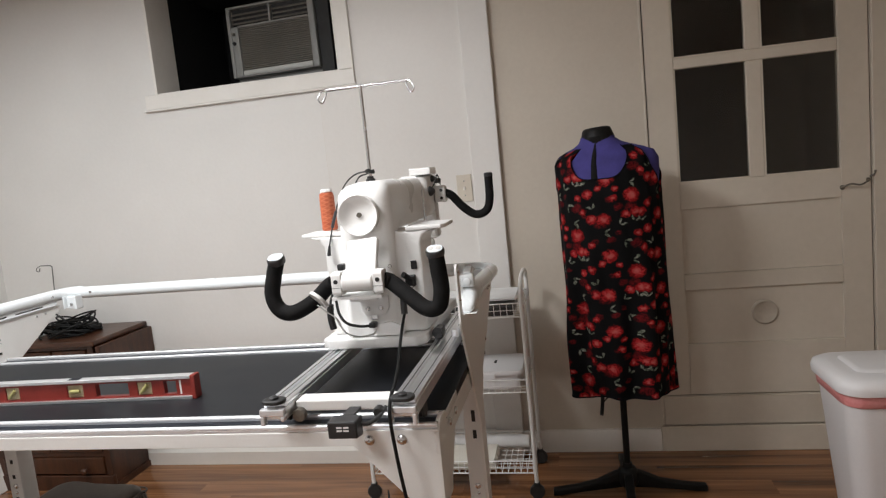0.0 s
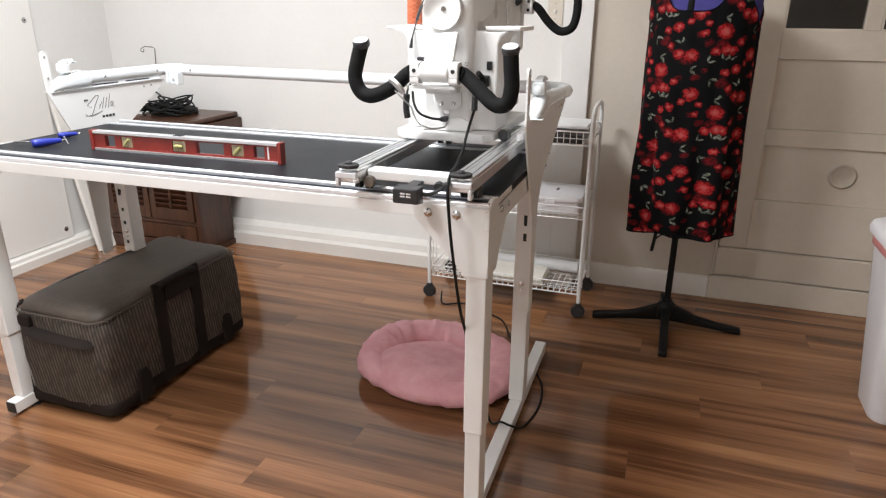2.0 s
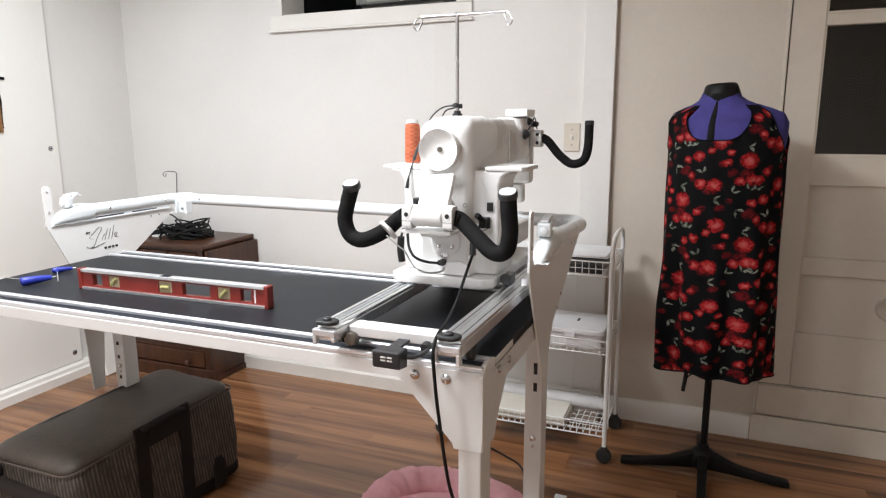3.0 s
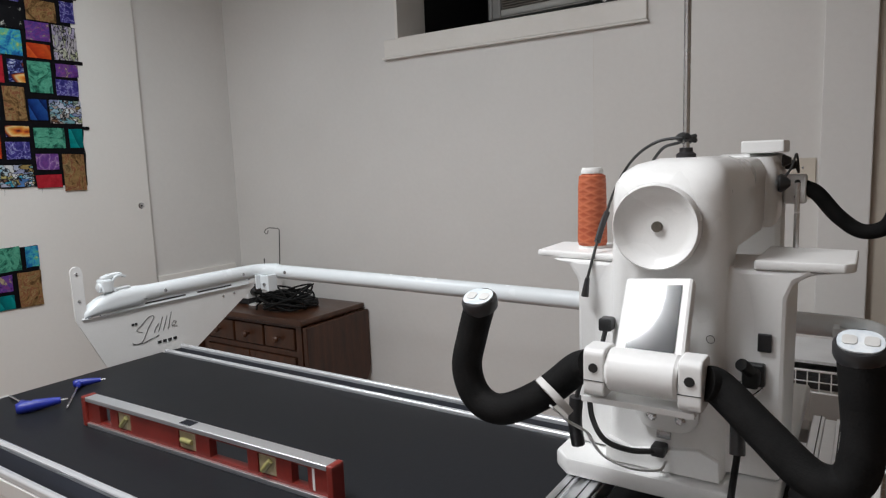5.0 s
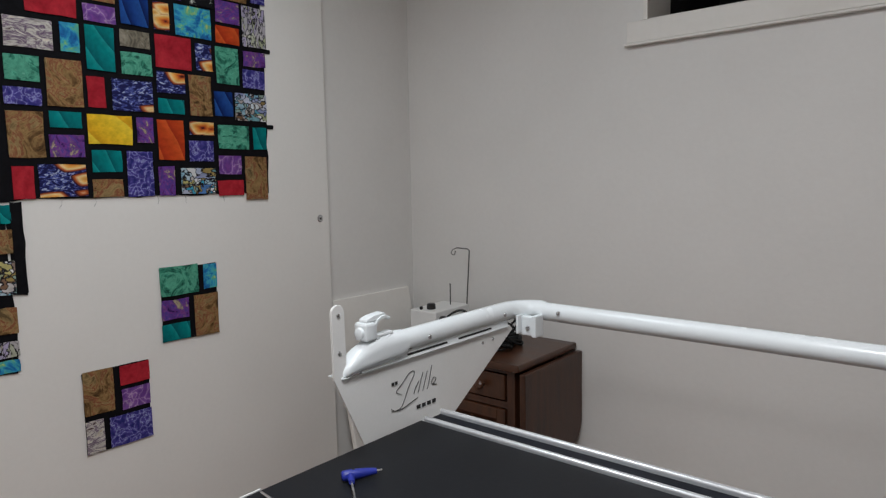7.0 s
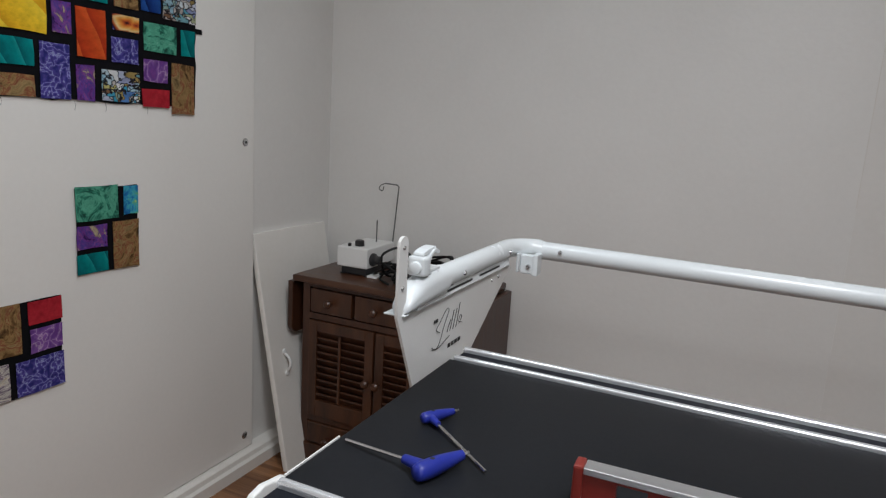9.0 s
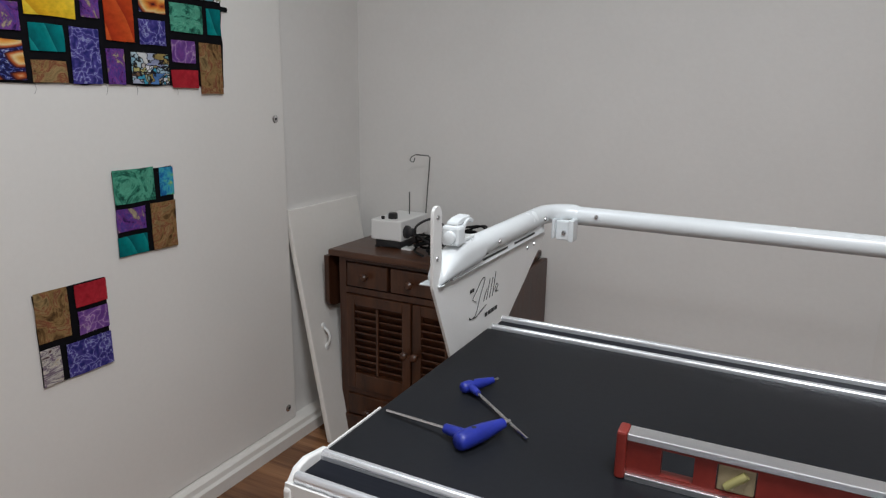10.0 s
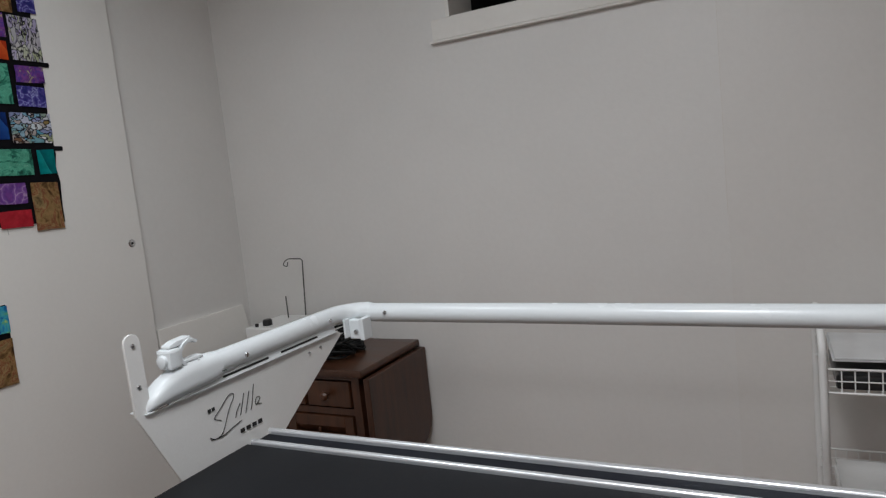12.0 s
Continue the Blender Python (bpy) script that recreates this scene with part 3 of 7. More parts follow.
def setting(name, bm, material, label, category, smooth=38.0):
    return tagged(new(name, mesh_of(name, bm, material, smooth)), label, category, kind="structure")


def single(name, bm, material, at, label, category, group="", smooth=38.0, rz=0.0):
    """A thing of one mesh, in its own coordinates, at a place."""
    ob = new(name, mesh_of(name, bm, material, smooth))
    ob.matrix_world = pose(*at, 0, 0, rz)
    return tagged(ob, label, category, group)


# ---- the room ----
XL, XR, YB, YF, ZC = -2.775, 1.95, 3.0, -1.25, 2.42
NX0, NX1, NZ0, NZ1 = -1.725, -0.795, 1.828, 2.36
DX0, DX1, DZ0, DZ1 = 0.532, 1.385, 0.245, 2.33
PX0, PX1 = -0.225, -0.103

setting("ceiling", box(XL - 0.1, XR + 0.1, YF - 0.1, YB + 0.15, ZC, ZC + 0.1), ceiling_paint, "plain white painted ceiling", "ceiling")
setting("wall_west", box(XL - 0.1, XL, YF, YB, 0, ZC), wall_paint, "white painted basement wall", "wall")
setting("wall_east", box(XR, XR + 0.1, YF, YB, 0, ZC), cream_paint, "plain cream painted wall", "wall")
setting("wall_south", box(XL - 0.1, XR + 0.1, YF - 0.1, YF, 0, ZC), wall_paint, "plain white painted wall", "wall")
wall_n = joined(box(XL - 0.1, NX0, YB, YB + 0.12, 0, ZC), box(NX1, PX1, YB, YB + 0.12, 0, ZC),
                box(NX0, NX1, YB, YB + 0.12, 0, NZ0), box(NX0, NX1, YB, YB + 0.12, NZ1, ZC))
setting("wall_north", wall_n, wall_paint, "white painted basement wall with a deep window recess", "wall")
wall_d = joined(box(PX1, DX0, YB + 0.012, YB + 0.13, 0, ZC), box(DX1, XR + 0.1, YB + 0.012, YB + 0.13, 0, ZC),
                box(DX0, DX1, YB + 0.012, YB + 0.13, 0, DZ0), box(DX0, DX1, YB + 0.012, YB + 0.13, DZ1, ZC))
setting("wall_north_2", wall_d, cream_paint, "cream painted wall round the old door", "wall")
setting("wall_panel", prism([(-0.9, 0.117), (PX0 - 0.001, 0.117), (PX0 - 0.001, ZC - 0.001), (NX1 + 0.082, ZC - 0.001), (NX1 + 0.082, NZ0 - 0.079), (-0.9, NZ0 - 0.079)], "y", YB - 0.0018, YB - 0.0002), board_paint, "warm white painted wall board with a hairline seam", "wall")
setting("wall_seam", box(-0.9014, -0.9008, YB - 0.0021, YB - 0.0019, 1.12, 1.747), door_paint, "hairline seam between the wall boards", "seam")
setting("trim", box(PX0, PX1 + 0.004, YB - 0.022, YB + 0.0, 0.1, ZC, 0.003), wall_paint, "white painted upright trim board", "trim")

# window recess; an added box, coloured black, stands for the unlit outside
night_box = joined(box(NX0 - 0.02, NX0, YB + 0.12, YB + 0.14, NZ0, NZ1), box(NX0 - 0.02, NX0, YB + 0.14, YB + 0.75, NZ0 - 0.02, NZ1 + 0.02),
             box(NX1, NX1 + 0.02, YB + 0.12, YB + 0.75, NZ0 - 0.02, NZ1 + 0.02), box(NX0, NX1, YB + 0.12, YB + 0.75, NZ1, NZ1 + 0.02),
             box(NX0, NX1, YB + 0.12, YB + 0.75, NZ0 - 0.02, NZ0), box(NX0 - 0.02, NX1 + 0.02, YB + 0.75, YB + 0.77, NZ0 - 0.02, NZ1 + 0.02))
setting("window_recess", night_box, night_dark, "added box behind the window opening, coloured black for the night outside", "recess")
win = tagged(new("window_1"), "white painted timber surround of a deep window recess", "window", kind="structure")
win.location = (NX0, YB, NZ0)
for nm, b in (("casing", box(NX0 - 0.055, NX1 + 0.075, YB - 0.016, YB - 0.001, NZ0 - 0.068, NZ0, 0.003)),
              ("casing", box(NX1, NX1 + 0.075, YB - 0.016, YB - 0.001, NZ0 + 0.001, ZC - 0.01, 0.003)),
              ("apron", box(NX0 - 0.062, NX1 + 0.08, YB - 0.022, YB - 0.001, NZ0 - 0.077, NZ0 - 0.069, 0.002)),
              ("jamb", box(NX0, NX0 + 0.014, YB - 0.012, YB + 0.185, NZ0 + 0.001, NZ1 - 0.001, 0.002)),
              ("window_sill", box(NX0 + 0.015, NX1, YB - 0.001, YB + 0.06, NZ0 + 0.0, NZ0 + 0.006, 0.002))):
    part(nm, b, trim_paint, win)

# air conditioner standing in the recess
ac = thing("air_conditioner", (-1.222, 3.3, NZ0), "old grey window air conditioner with a slatted front grille", "air conditioner", rz=-4)
AW, AH = 0.245, 0.40
own("case", box(-AW, AW, 0.03, 0.42, 0.02, 0.02 + AH, 0.008), ac_plastic, ac)
own("front_frame", joined(box(-AW, -AW + 0.02, -0.02, 0.03, 0.08, 0.435, 0.006), box(-AW + 0.0202, -AW + 0.06, -0.02, 0.03, 0.08, 0.335, 0.006), box(AW - 0.035, AW, -0.02, 0.03, 0.08, 0.435, 0.006),
                               box(-AW + 0.06, AW - 0.035, -0.02, 0.03, 0.08, 0.086, 0.002), box(-AW + 0.06, AW - 0.035, -0.02, 0.03, 0.328, 0.338, 0.003), box(-AW + 0.02, AW - 0.035, -0.02, 0.03, 0.423, 0.435, 0.003)), ac_plastic, ac)
own("sill_strip", box(-AW + 0.061, AW - 0.036, -0.021, 0.03, 0.087, 0.114, 0.006), ac_rim, ac, "paler strip under the grille")
own("void", box(-AW + 0.021, AW - 0.03, 0.012, 0.028, 0.1, 0.43), ac_dark, ac)
for i in range(21):
    z = 0.119 + i * 0.0102
    own("slat", moved(box(-AW + 0.061, AW - 0.036, -0.012, 0.006, -0.003, 0.003, 0.001, 1), Matrix.Translation((0, 0, z)) @ Matrix.Rotation(radians(-18), 4, "X")), ac_slat, ac)
own("mullion", box(-0.008, 0.004, -0.014, 0.012, 0.339, 0.422, 0.002), ac_plastic, ac)
for x0, x1 in ((-AW + 0.022, -0.009), (0.005, AW - 0.036)):
    for z in (0.352, 0.374, 0.396):
        own("louvre", moved(box(x0, x1, -0.006, 0.010, -0.0025, 0.0025, 0.001, 1), Matrix.Translation((0, 0, z)) @ Matrix.Rotation(radians(35), 4, "X")), ac_slat, ac)
for z, m in ((0.252, black_plastic), (0.298, ac_slat)):
    own("knob", lathe([(0.009, 0), (0.009, 0.010), (0.006, 0.014)], 14, (-AW + 0.034, -0.02, z), "-y"), m, ac)
own("side_filler", joined(box(AW + 0.004, AW + 0.06, 0.0, 0.01, 0.03, 0.46, 0.001), box(AW + 0.061, AW + 0.075, -0.01, 0.015, 0.03, 0.46, 0.001)), ac_dark, ac, "dark folding filler panel beside the case")
own("base", box(-AW + 0.02, AW - 0.02, 0.03, 0.40, 0.0, 0.019, 0.003), ac_dark, ac)

# door
door = tagged(new("door_1"), "old cream painted door with four dark glass panes and two sunk panels, closed", "door", kind="structure")
door.location = (DX0, YB, DZ0)
GX = ((0.648, 0.928), (0.988, 1.272))
GZ = ((1.178, 1.652), (1.696, 2.18))
yd0, yd1 = YB + 0.012, YB + 0.05
L = DX0 + 0.004
part("stile", box(L, GX[0][0], yd0, yd1, DZ0 + 0.004, DZ1 - 0.004, 0.002), door_paint, door)
part("stile", box(GX[1][1], DX1 - 0.004, yd0, yd1, DZ0 + 0.004, DZ1 - 0.004, 0.002), door_paint, door)
for z0, z1 in ((DZ0 + 0.004, 0.476), (0.715, 0.785), (1.066, GZ[0][0]), (GZ[1][1], DZ1 - 0.004)):
    part("rail", box(GX[0][0], GX[1][1], yd0, yd1, z0, z1, 0.002), door_paint, door)
part("rail", box(GX[0][0], GX[1][1], yd0 + 0.004, yd1, GZ[0][1], GZ[1][0], 0.004), door_paint, door)
for gz in GZ:
    part("muntin", box(GX[0][1], GX[1][0], yd0 + 0.004, yd1, gz[0], gz[1], 0.004), door_paint, door)
for z0, z1, d in ((0.477, 0.714, 0.013), (0.786, 1.065, 0.011)):
    part("panel", box(GX[0][0], GX[1][1], yd0 + d, yd1 - 0.004, z0, z1), door_paint, door)
for gx in GX:
    for gz in GZ:
        p = part("pane", box(gx[0], gx[1], yd0 + 0.018, yd0 + 0.022, gz[0], gz[1]), pane_glass, door, "dark night-time window glass")
        part("glazing_bead", joined(box(gx[0], gx[1], yd0 + 0.006, yd0 + 0.017, gz[0], gz[0] + 0.007), box(gx[0], gx[0] + 0.007, yd0 + 0.006, yd0 + 0.017, gz[0] + 0.007, gz[1])), door_paint, door)
part("cover_plate", lathe([(0.054, 0), (0.054, 0.006), (0.047, 0.012), (0.040, 0.009), (0.036, 0.006), (0.001, 0.006)], 36, (0.966, YB + 0.026, 0.603), "-y"), plate_paint, door, "round painted cover plate")
hook = part("hook_latch", joined(tube([(1.27, YB + 0.006, 1.105), (1.30, YB - 0.012, 1.118), (1.335, YB - 0.012, 1.112), (1.372, YB + 0.002, 1.128)], 0.0035, 8),
                                 lathe([(0.010, 0), (0.009, 0.004), (0.004, 0.008)], 12, (1.275, YB + 0.012, 1.105), "-y"),
                                 lathe([(0.009, 0), (0.008, 0.004), (0.004, 0.012)], 12, (1.37, YB + 0.011, 1.128), "-y"),
                                 tube([(1.37, YB - 0.004, 1.14), (1.383, YB - 0.010, 1.15), (1.39, YB - 0.008, 1.165)], 0.004, 8)), tarnished, door, "tarnished hook and eye latch")
setting("door_casing", joined(box(0.520, DX0 - 0.001, YB + 0.004, YB + 0.011, 0.001, ZC - 0.01, 0.002), box(DX1 + 0.001, DX1 + 0.075, YB - 0.006, YB + 0.011, 0.001, ZC - 0.01, 0.003),
                             box(DX0, DX1, YB - 0.006, YB + 0.011, DZ1 + 0.001, ZC - 0.01, 0.003)), door_paint, "cream painted casing boards round the door", "trim")
setting("door_riser", joined(box(DX0, DX1, YB + 0.002, YB + 0.011, 0.115, DZ0 - 0.003, 0.002), box(0.512, 1.9, YB - 0.016, YB - 0.007, 0.0, 0.113, 0.003)), door_paint, "painted riser boards under the raised door", "trim")
# added box behind the panes; its dark brown stands for the unlit space
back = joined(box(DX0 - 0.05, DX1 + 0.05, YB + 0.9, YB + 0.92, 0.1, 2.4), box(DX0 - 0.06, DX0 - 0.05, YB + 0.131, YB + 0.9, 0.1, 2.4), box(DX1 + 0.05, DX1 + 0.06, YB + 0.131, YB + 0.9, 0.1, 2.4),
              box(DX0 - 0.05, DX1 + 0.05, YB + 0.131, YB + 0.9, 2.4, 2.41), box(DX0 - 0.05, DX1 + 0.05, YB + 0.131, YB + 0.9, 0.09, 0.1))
setting("door_backdrop", back, surf("painted_dark_backing", (0.05, 0.042, 0.035), (0.10, 0.085, 0.07), 3, 50, 0.7, stretch=(6, 1, 1)), "added box behind the door, coloured dark for the unlit space beyond", "backdrop")


# baseboards
def base_profile(y, out, h):
    return [(y, 0.0), (y - out, 0.0), (y - out, h * 0.55), (y - out * 0.72, h * 0.62), (y - out * 0.66, h * 0.9), (y - out * 0.2, h), (y, h)]


setting("baseboard", prism(base_profile(YB - 0.001, 0.105, 0.115), "x", XL + 0.001, PX1 - 0.0, 0.0), trim_paint, "thick white painted baseboard ledge along the wall", "baseboard")
setting("baseboard_2", prism([(YB + 0.011, 0), (YB - 0.012, 0), (YB - 0.012, 0.085), (YB - 0.004, 0.1), (YB + 0.011, 0.1)], "x", PX1 + 0.001, 0.511), trim_paint, "white painted baseboard beside the door", "baseboard")
setting("baseboard_3", prism([(XL + 0.001, 0.0), (XL + 0.062, 0.0), (XL + 0.062, 0.042), (XL + 0.052, 0.05), (XL + 0.049, 0.066), (XL + 0.034, 0.074), (XL + 0.001, 0.074)], "y", YF + 0.001, 2.893), trim_paint, "white painted baseboard under the wall panel", "baseboard")

# design wall panel on the west wall
PANX = -2.748
panel = thing("design_wall_panel", (PANX, 1.0, 0.077), "white painted board panel screwed to the wall", "wall panel")
part("board", box(XL + 0.001, PANX, YF + 0.05, 2.512, 0.077, ZC - 0.03, 0.004), panel_paint, panel)
for y, z in ((2.467, 1.192), (2.468, 0.130), (2.465, 2.25), (1.2, 0.130)):
    s = part("screw", lathe([(0.0135, 0), (0.0135, 0.0015), (0.010, 0.0035), (0.001, 0.0035)], 20, (PANX, y, z), "x"), steel, panel, "steel screw with washer")
    part("slot", box(PANX + 0.0036, PANX + 0.0042, y - 0.004, y + 0.004, z - 0.004, z + 0.004), ink, s)


# ---- quilt pieces pinned on the panel ----
def cloth(y0, z0, w, h, x, rag=0.003, seed=0):
    """A thin hanging cloth with slightly uneven edges, facing +x."""
    rnd = random.Random(seed)
    bm = bmesh.new()
    ny, nz = max(2, int(w / 0.04)), max(2, int(h / 0.04))
    grid = []
    for j in range(nz + 1):
        row = []
        for i in range(ny + 1):
            e = rnd.uniform(-rag, rag)
            y, z = y0 + w * i / ny, z0 + h * j / nz
            y += e if i in (0, ny) else 0
            z += e if j in (0, nz) else 0
            row.append(bm.verts.new((x + rnd.uniform(0, 0.0012), y, z)))
        grid.append(row)
    for j in range(nz):
        for i in range(ny):
            bm.faces.new((grid[j][i], grid[j][i + 1], grid[j + 1][i + 1], grid[j + 1][i]))
    ext = bmesh.ops.extrude_face_region(bm, geom=bm.faces[:])
    bmesh.ops.translate(bm, vec=(-0.0015, 0, 0), verts=[v for v in ext["geom"] if isinstance(v, bmesh.types.BMVert)])
    bmesh.ops.recalc_face_normals(bm, faces=bm.faces)
    return bm


quilt = thing("patchwork_quilt", (PANX, 1.85, 1.28), "unfinished patchwork quilt of bright cotton patches with black sashing", "quilt")
QX = PANX + 0.003
part("sashing", joined(cloth(1.30, 1.2925, 0.945, 0.7045, QX, 0.005, 3), cloth(1.30, 1.998, 0.965, 0.24, QX, 0.005, 4)), COTTON["ink"], quilt, "black cotton sashing")
part("sashing", joined(cloth(1.30, 0.85, 0.152, 0.426, QX, 0.004, 5), cloth(1.453, 1.05, 0.036, 0.226, QX, 0.003, 6)), COTTON["ink"], quilt, "black cotton sashing")
for z in (1.512, 1.765, 2.012):
    part("sashing_end", cloth(2.23, z, 0.045, 0.014, QX, 0.002, 8), COTTON["ink"], quilt)
count = [0]


def patch(kind, y, z, w, h, parent=None):
    count[0] += 1
    b = cloth(y, z, w, h, QX + 0.0035, 0.0012, 20 + count[0])
    return part("patch", b, COTTON[kind], parent or quilt)


patch("brown", 2.153, 1.273, 0.085, 0.142)
patch("purple", 2.057, 1.358, 0.082, 0.059)
patch("red", 2.051, 1.288, 0.093, 0.050)
patch("green", 2.060, 1.440, 0.112, 0.075)
patch("teal", 2.190, 1.440, 0.051, 0.073)
patch("print", 1.926, 1.298, 0.116, 0.078)
patch("violet", 1.856, 1.294, 0.049, 0.088)
patch("swirl", 1.959, 1.399, 0.082, 0.064)
patch("leaf", 1.963, 1.480, 0.082, 0.040)
patch("orange", 1.861, 1.402, 0.081, 0.119)
patch("swirl", 1.764, 1.295, 0.076, 0.130)
patch("teal", 1.670, 1.366, 0.080, 0.060)
patch("brown", 1.666, 1.295, 0.083, 0.050)
patch("leaf", 1.533, 1.299, 0.119, 0.087)
patch("red", 1.472, 1.296, 0.050, 0.084)
patch("yellow", 1.664, 1.443, 0.121, 0.081)
patch("violet", 1.799, 1.450, 0.048, 0.073)
patch("teal", 1.569, 1.483, 0.080, 0.043)
patch("violet", 1.566, 1.406, 0.086, 0.059)
patch("brown", 1.470, 1.403, 0.084, 0.118)
patch("leaf", 1.736, 1.540, 0.116, 0.087)
patch("red", 1.670, 1.543, 0.047, 0.084)
patch("brown", 1.569, 1.540, 0.089, 0.123)
patch("swirl", 1.469, 1.537, 0.086, 0.044)
patch("green", 1.475, 1.599, 0.080, 0.063)
patch("teal", 1.673, 1.645, 0.077, 0.119)
patch("grey", 1.768, 1.721, 0.085, 0.046)
patch("green", 1.767, 1.643, 0.089, 0.063)
patch("leaf", 1.868, 1.602, 0.088, 0.060)
patch("teal", 1.868, 1.540, 0.082, 0.043)
patch("red", 1.868, 1.675, 0.113, 0.094)
patch("leaf", 1.996, 1.679, 0.055, 0.082)
patch("brown", 1.969, 1.539, 0.074, 0.124)
patch("blue", 2.053, 1.543, 0.064, 0.078)
patch("print", 2.127, 1.534, 0.120, 0.088)
patch("green", 2.065, 1.646, 0.081, 0.116)
patch("violet", 2.166, 1.713, 0.084, 0.047)
patch("swirl", 2.161, 1.641, 0.084, 0.060)
patch("floral", 2.167, 1.776, 0.089, 0.129)
patch("violet", 2.072, 1.839, 0.086, 0.069)
patch("orange", 2.069, 1.774, 0.085, 0.053)
patch("sea", 1.935, 1.776, 0.118, 0.092)
patch("leaf", 1.870, 1.783, 0.047, 0.080)
patch("brown", 2.080, 1.913, 0.108, 0.075)
patch("swirl", 2.205, 1.920, 0.053, 0.079)
patch("night", 1.975, 1.876, 0.089, 0.074)
patch("violet", 1.874, 1.879, 0.083, 0.071)
patch("blue", 1.773, 1.783, 0.081, 0.116)
patch("brown", 1.671, 1.833, 0.089, 0.066)
patch("purple", 1.673, 1.775, 0.086, 0.047)
patch("red", 1.533, 1.776, 0.123, 0.088)
patch("stripe", 1.479, 1.682, 0.113, 0.075)
patch("sea", 1.611, 1.685, 0.047, 0.076)
patch("swirl", 1.570, 1.874, 0.085, 0.032)
patch("teal", 1.438, 1.236, 0.024, 0.047)
patch("brown", 1.431, 1.160, 0.030, 0.060)
patch("print", 1.423, 1.054, 0.038, 0.087)
patch("brown", 1.413, 0.953, 0.045, 0.068)
patch("floral", 1.406, 0.893, 0.050, 0.040)
patch("sea", 1.402, 0.853, 0.052, 0.032)
patch("ink", 1.460, 1.053, 0.027, 0.236)
patch("brown", 1.48, 1.93, 0.08, 0.11)
patch("teal", 1.58, 1.925, 0.08, 0.10)
patch("print", 1.68, 1.92, 0.10, 0.05)
patch("green", 1.80, 1.97, 0.06, 0.10)
patch("red", 1.88, 1.97, 0.09, 0.07)
patch("swirl", 1.99, 1.97, 0.07, 0.09)
patch("teal", 2.08, 2.03, 0.10, 0.06)
patch("violet", 2.20, 2.03, 0.055, 0.08)
for k, kind in enumerate(("leaf", "brown", "blue", "violet", "sea", "orange", "green", "purple")):
    patch(kind, 1.48 + 0.097 * k, 2.11, 0.08, 0.10)
for k, kind in enumerate(("green", "brown", "red", "teal")):
    patch(kind, 1.33, 1.30 + 0.13 * k, 0.1, 0.11)
for k, kind in enumerate(("violet", "leaf", "brown", "sea")):
    patch(kind, 1.315, 0.87 + 0.1 * k, 0.08, 0.085)
# loose threads along the lower edge
for k in range(5):
    y = 1.56 + 0.13 * k + random.Random(k).uniform(-0.03, 0.03)
    part("loose_thread", tube([(QX + 0.001, y, 1.296), (QX + 0.002, y + 0.004, 1.282), (QX + 0.001, y - 0.003 + 0.002 * k, 1.270)], 0.0003, 5, 3), COTTON["ink"], quilt)

block = thing("quilt_block", (PANX, 1.93, 0.846), "loose patchwork block with a green batik patch, pinned to the panel", "quilt block", "quilt blocks on the panel")
part("sashing", cloth(1.84, 0.847, 0.186, 0.228, QX, 0.002, 50), COTTON["ink"], block)
for kind, y, z, w, h in (("green", 1.838, 0.988, 0.124, 0.09), ("sea", 1.981, 0.995, 0.046, 0.078), ("violet", 1.838, 0.915, 0.088, 0.06), ("teal", 1.836, 0.849, 0.09, 0.052), ("brown", 1.944, 0.846, 0.082, 0.132)):
    patch(kind, y, z, w, h, block)
block2 = thing("quilt_block", (PANX, 1.69, 0.572), "loose patchwork block with a tall brown patch, pinned to the panel", "quilt block", "quilt blocks on the panel")
part("sashing", cloth(1.60, 0.573, 0.186, 0.234, QX, 0.002, 51), COTTON["ink"], block2)
for kind, y, z, w, h in (("brown", 1.600, 0.683, 0.082, 0.126), ("red", 1.702, 0.748, 0.085, 0.058), ("purple", 1.704, 0.676, 0.082, 0.06), ("stripe", 1.600, 0.573, 0.048, 0.094), ("swirl", 1.664, 0.573, 0.122, 0.088)):
    patch(kind, y, z, w, h, block2)

# ---- leaning cabinet door board in the corner ----
lean = thing("cabinet_door", (-2.59, 2.52, 0.0), "loose white painted cabinet door leaning against the wall", "cabinet door")
tilt = Matrix.Translation((0, 0, 0.002)) @ Matrix.Rotation(radians(-10.9), 4, "Y")
own("slab", moved(box(-0.022, 0.0, 0.0, 0.43, 0.0, 0.885, 0.004), tilt), trim_paint, lean)
h = own("handle", moved(tube([(0.0, 0.075, 0.36), (0.016, 0.075, 0.375), (0.022, 0.075, 0.395), (0.016, 0.075, 0.415), (0.0, 0.075, 0.43)], 0.0055, 8), tilt), powder_white, lean, "white ornate pull handle")
for z in (0.355, 0.435):
    own("rosette", moved(lathe([(0.012, 0), (0.010, 0.004), (0.003, 0.006)], 12, (0.0, 0.075, z), "x"), tilt), powder_white, h)

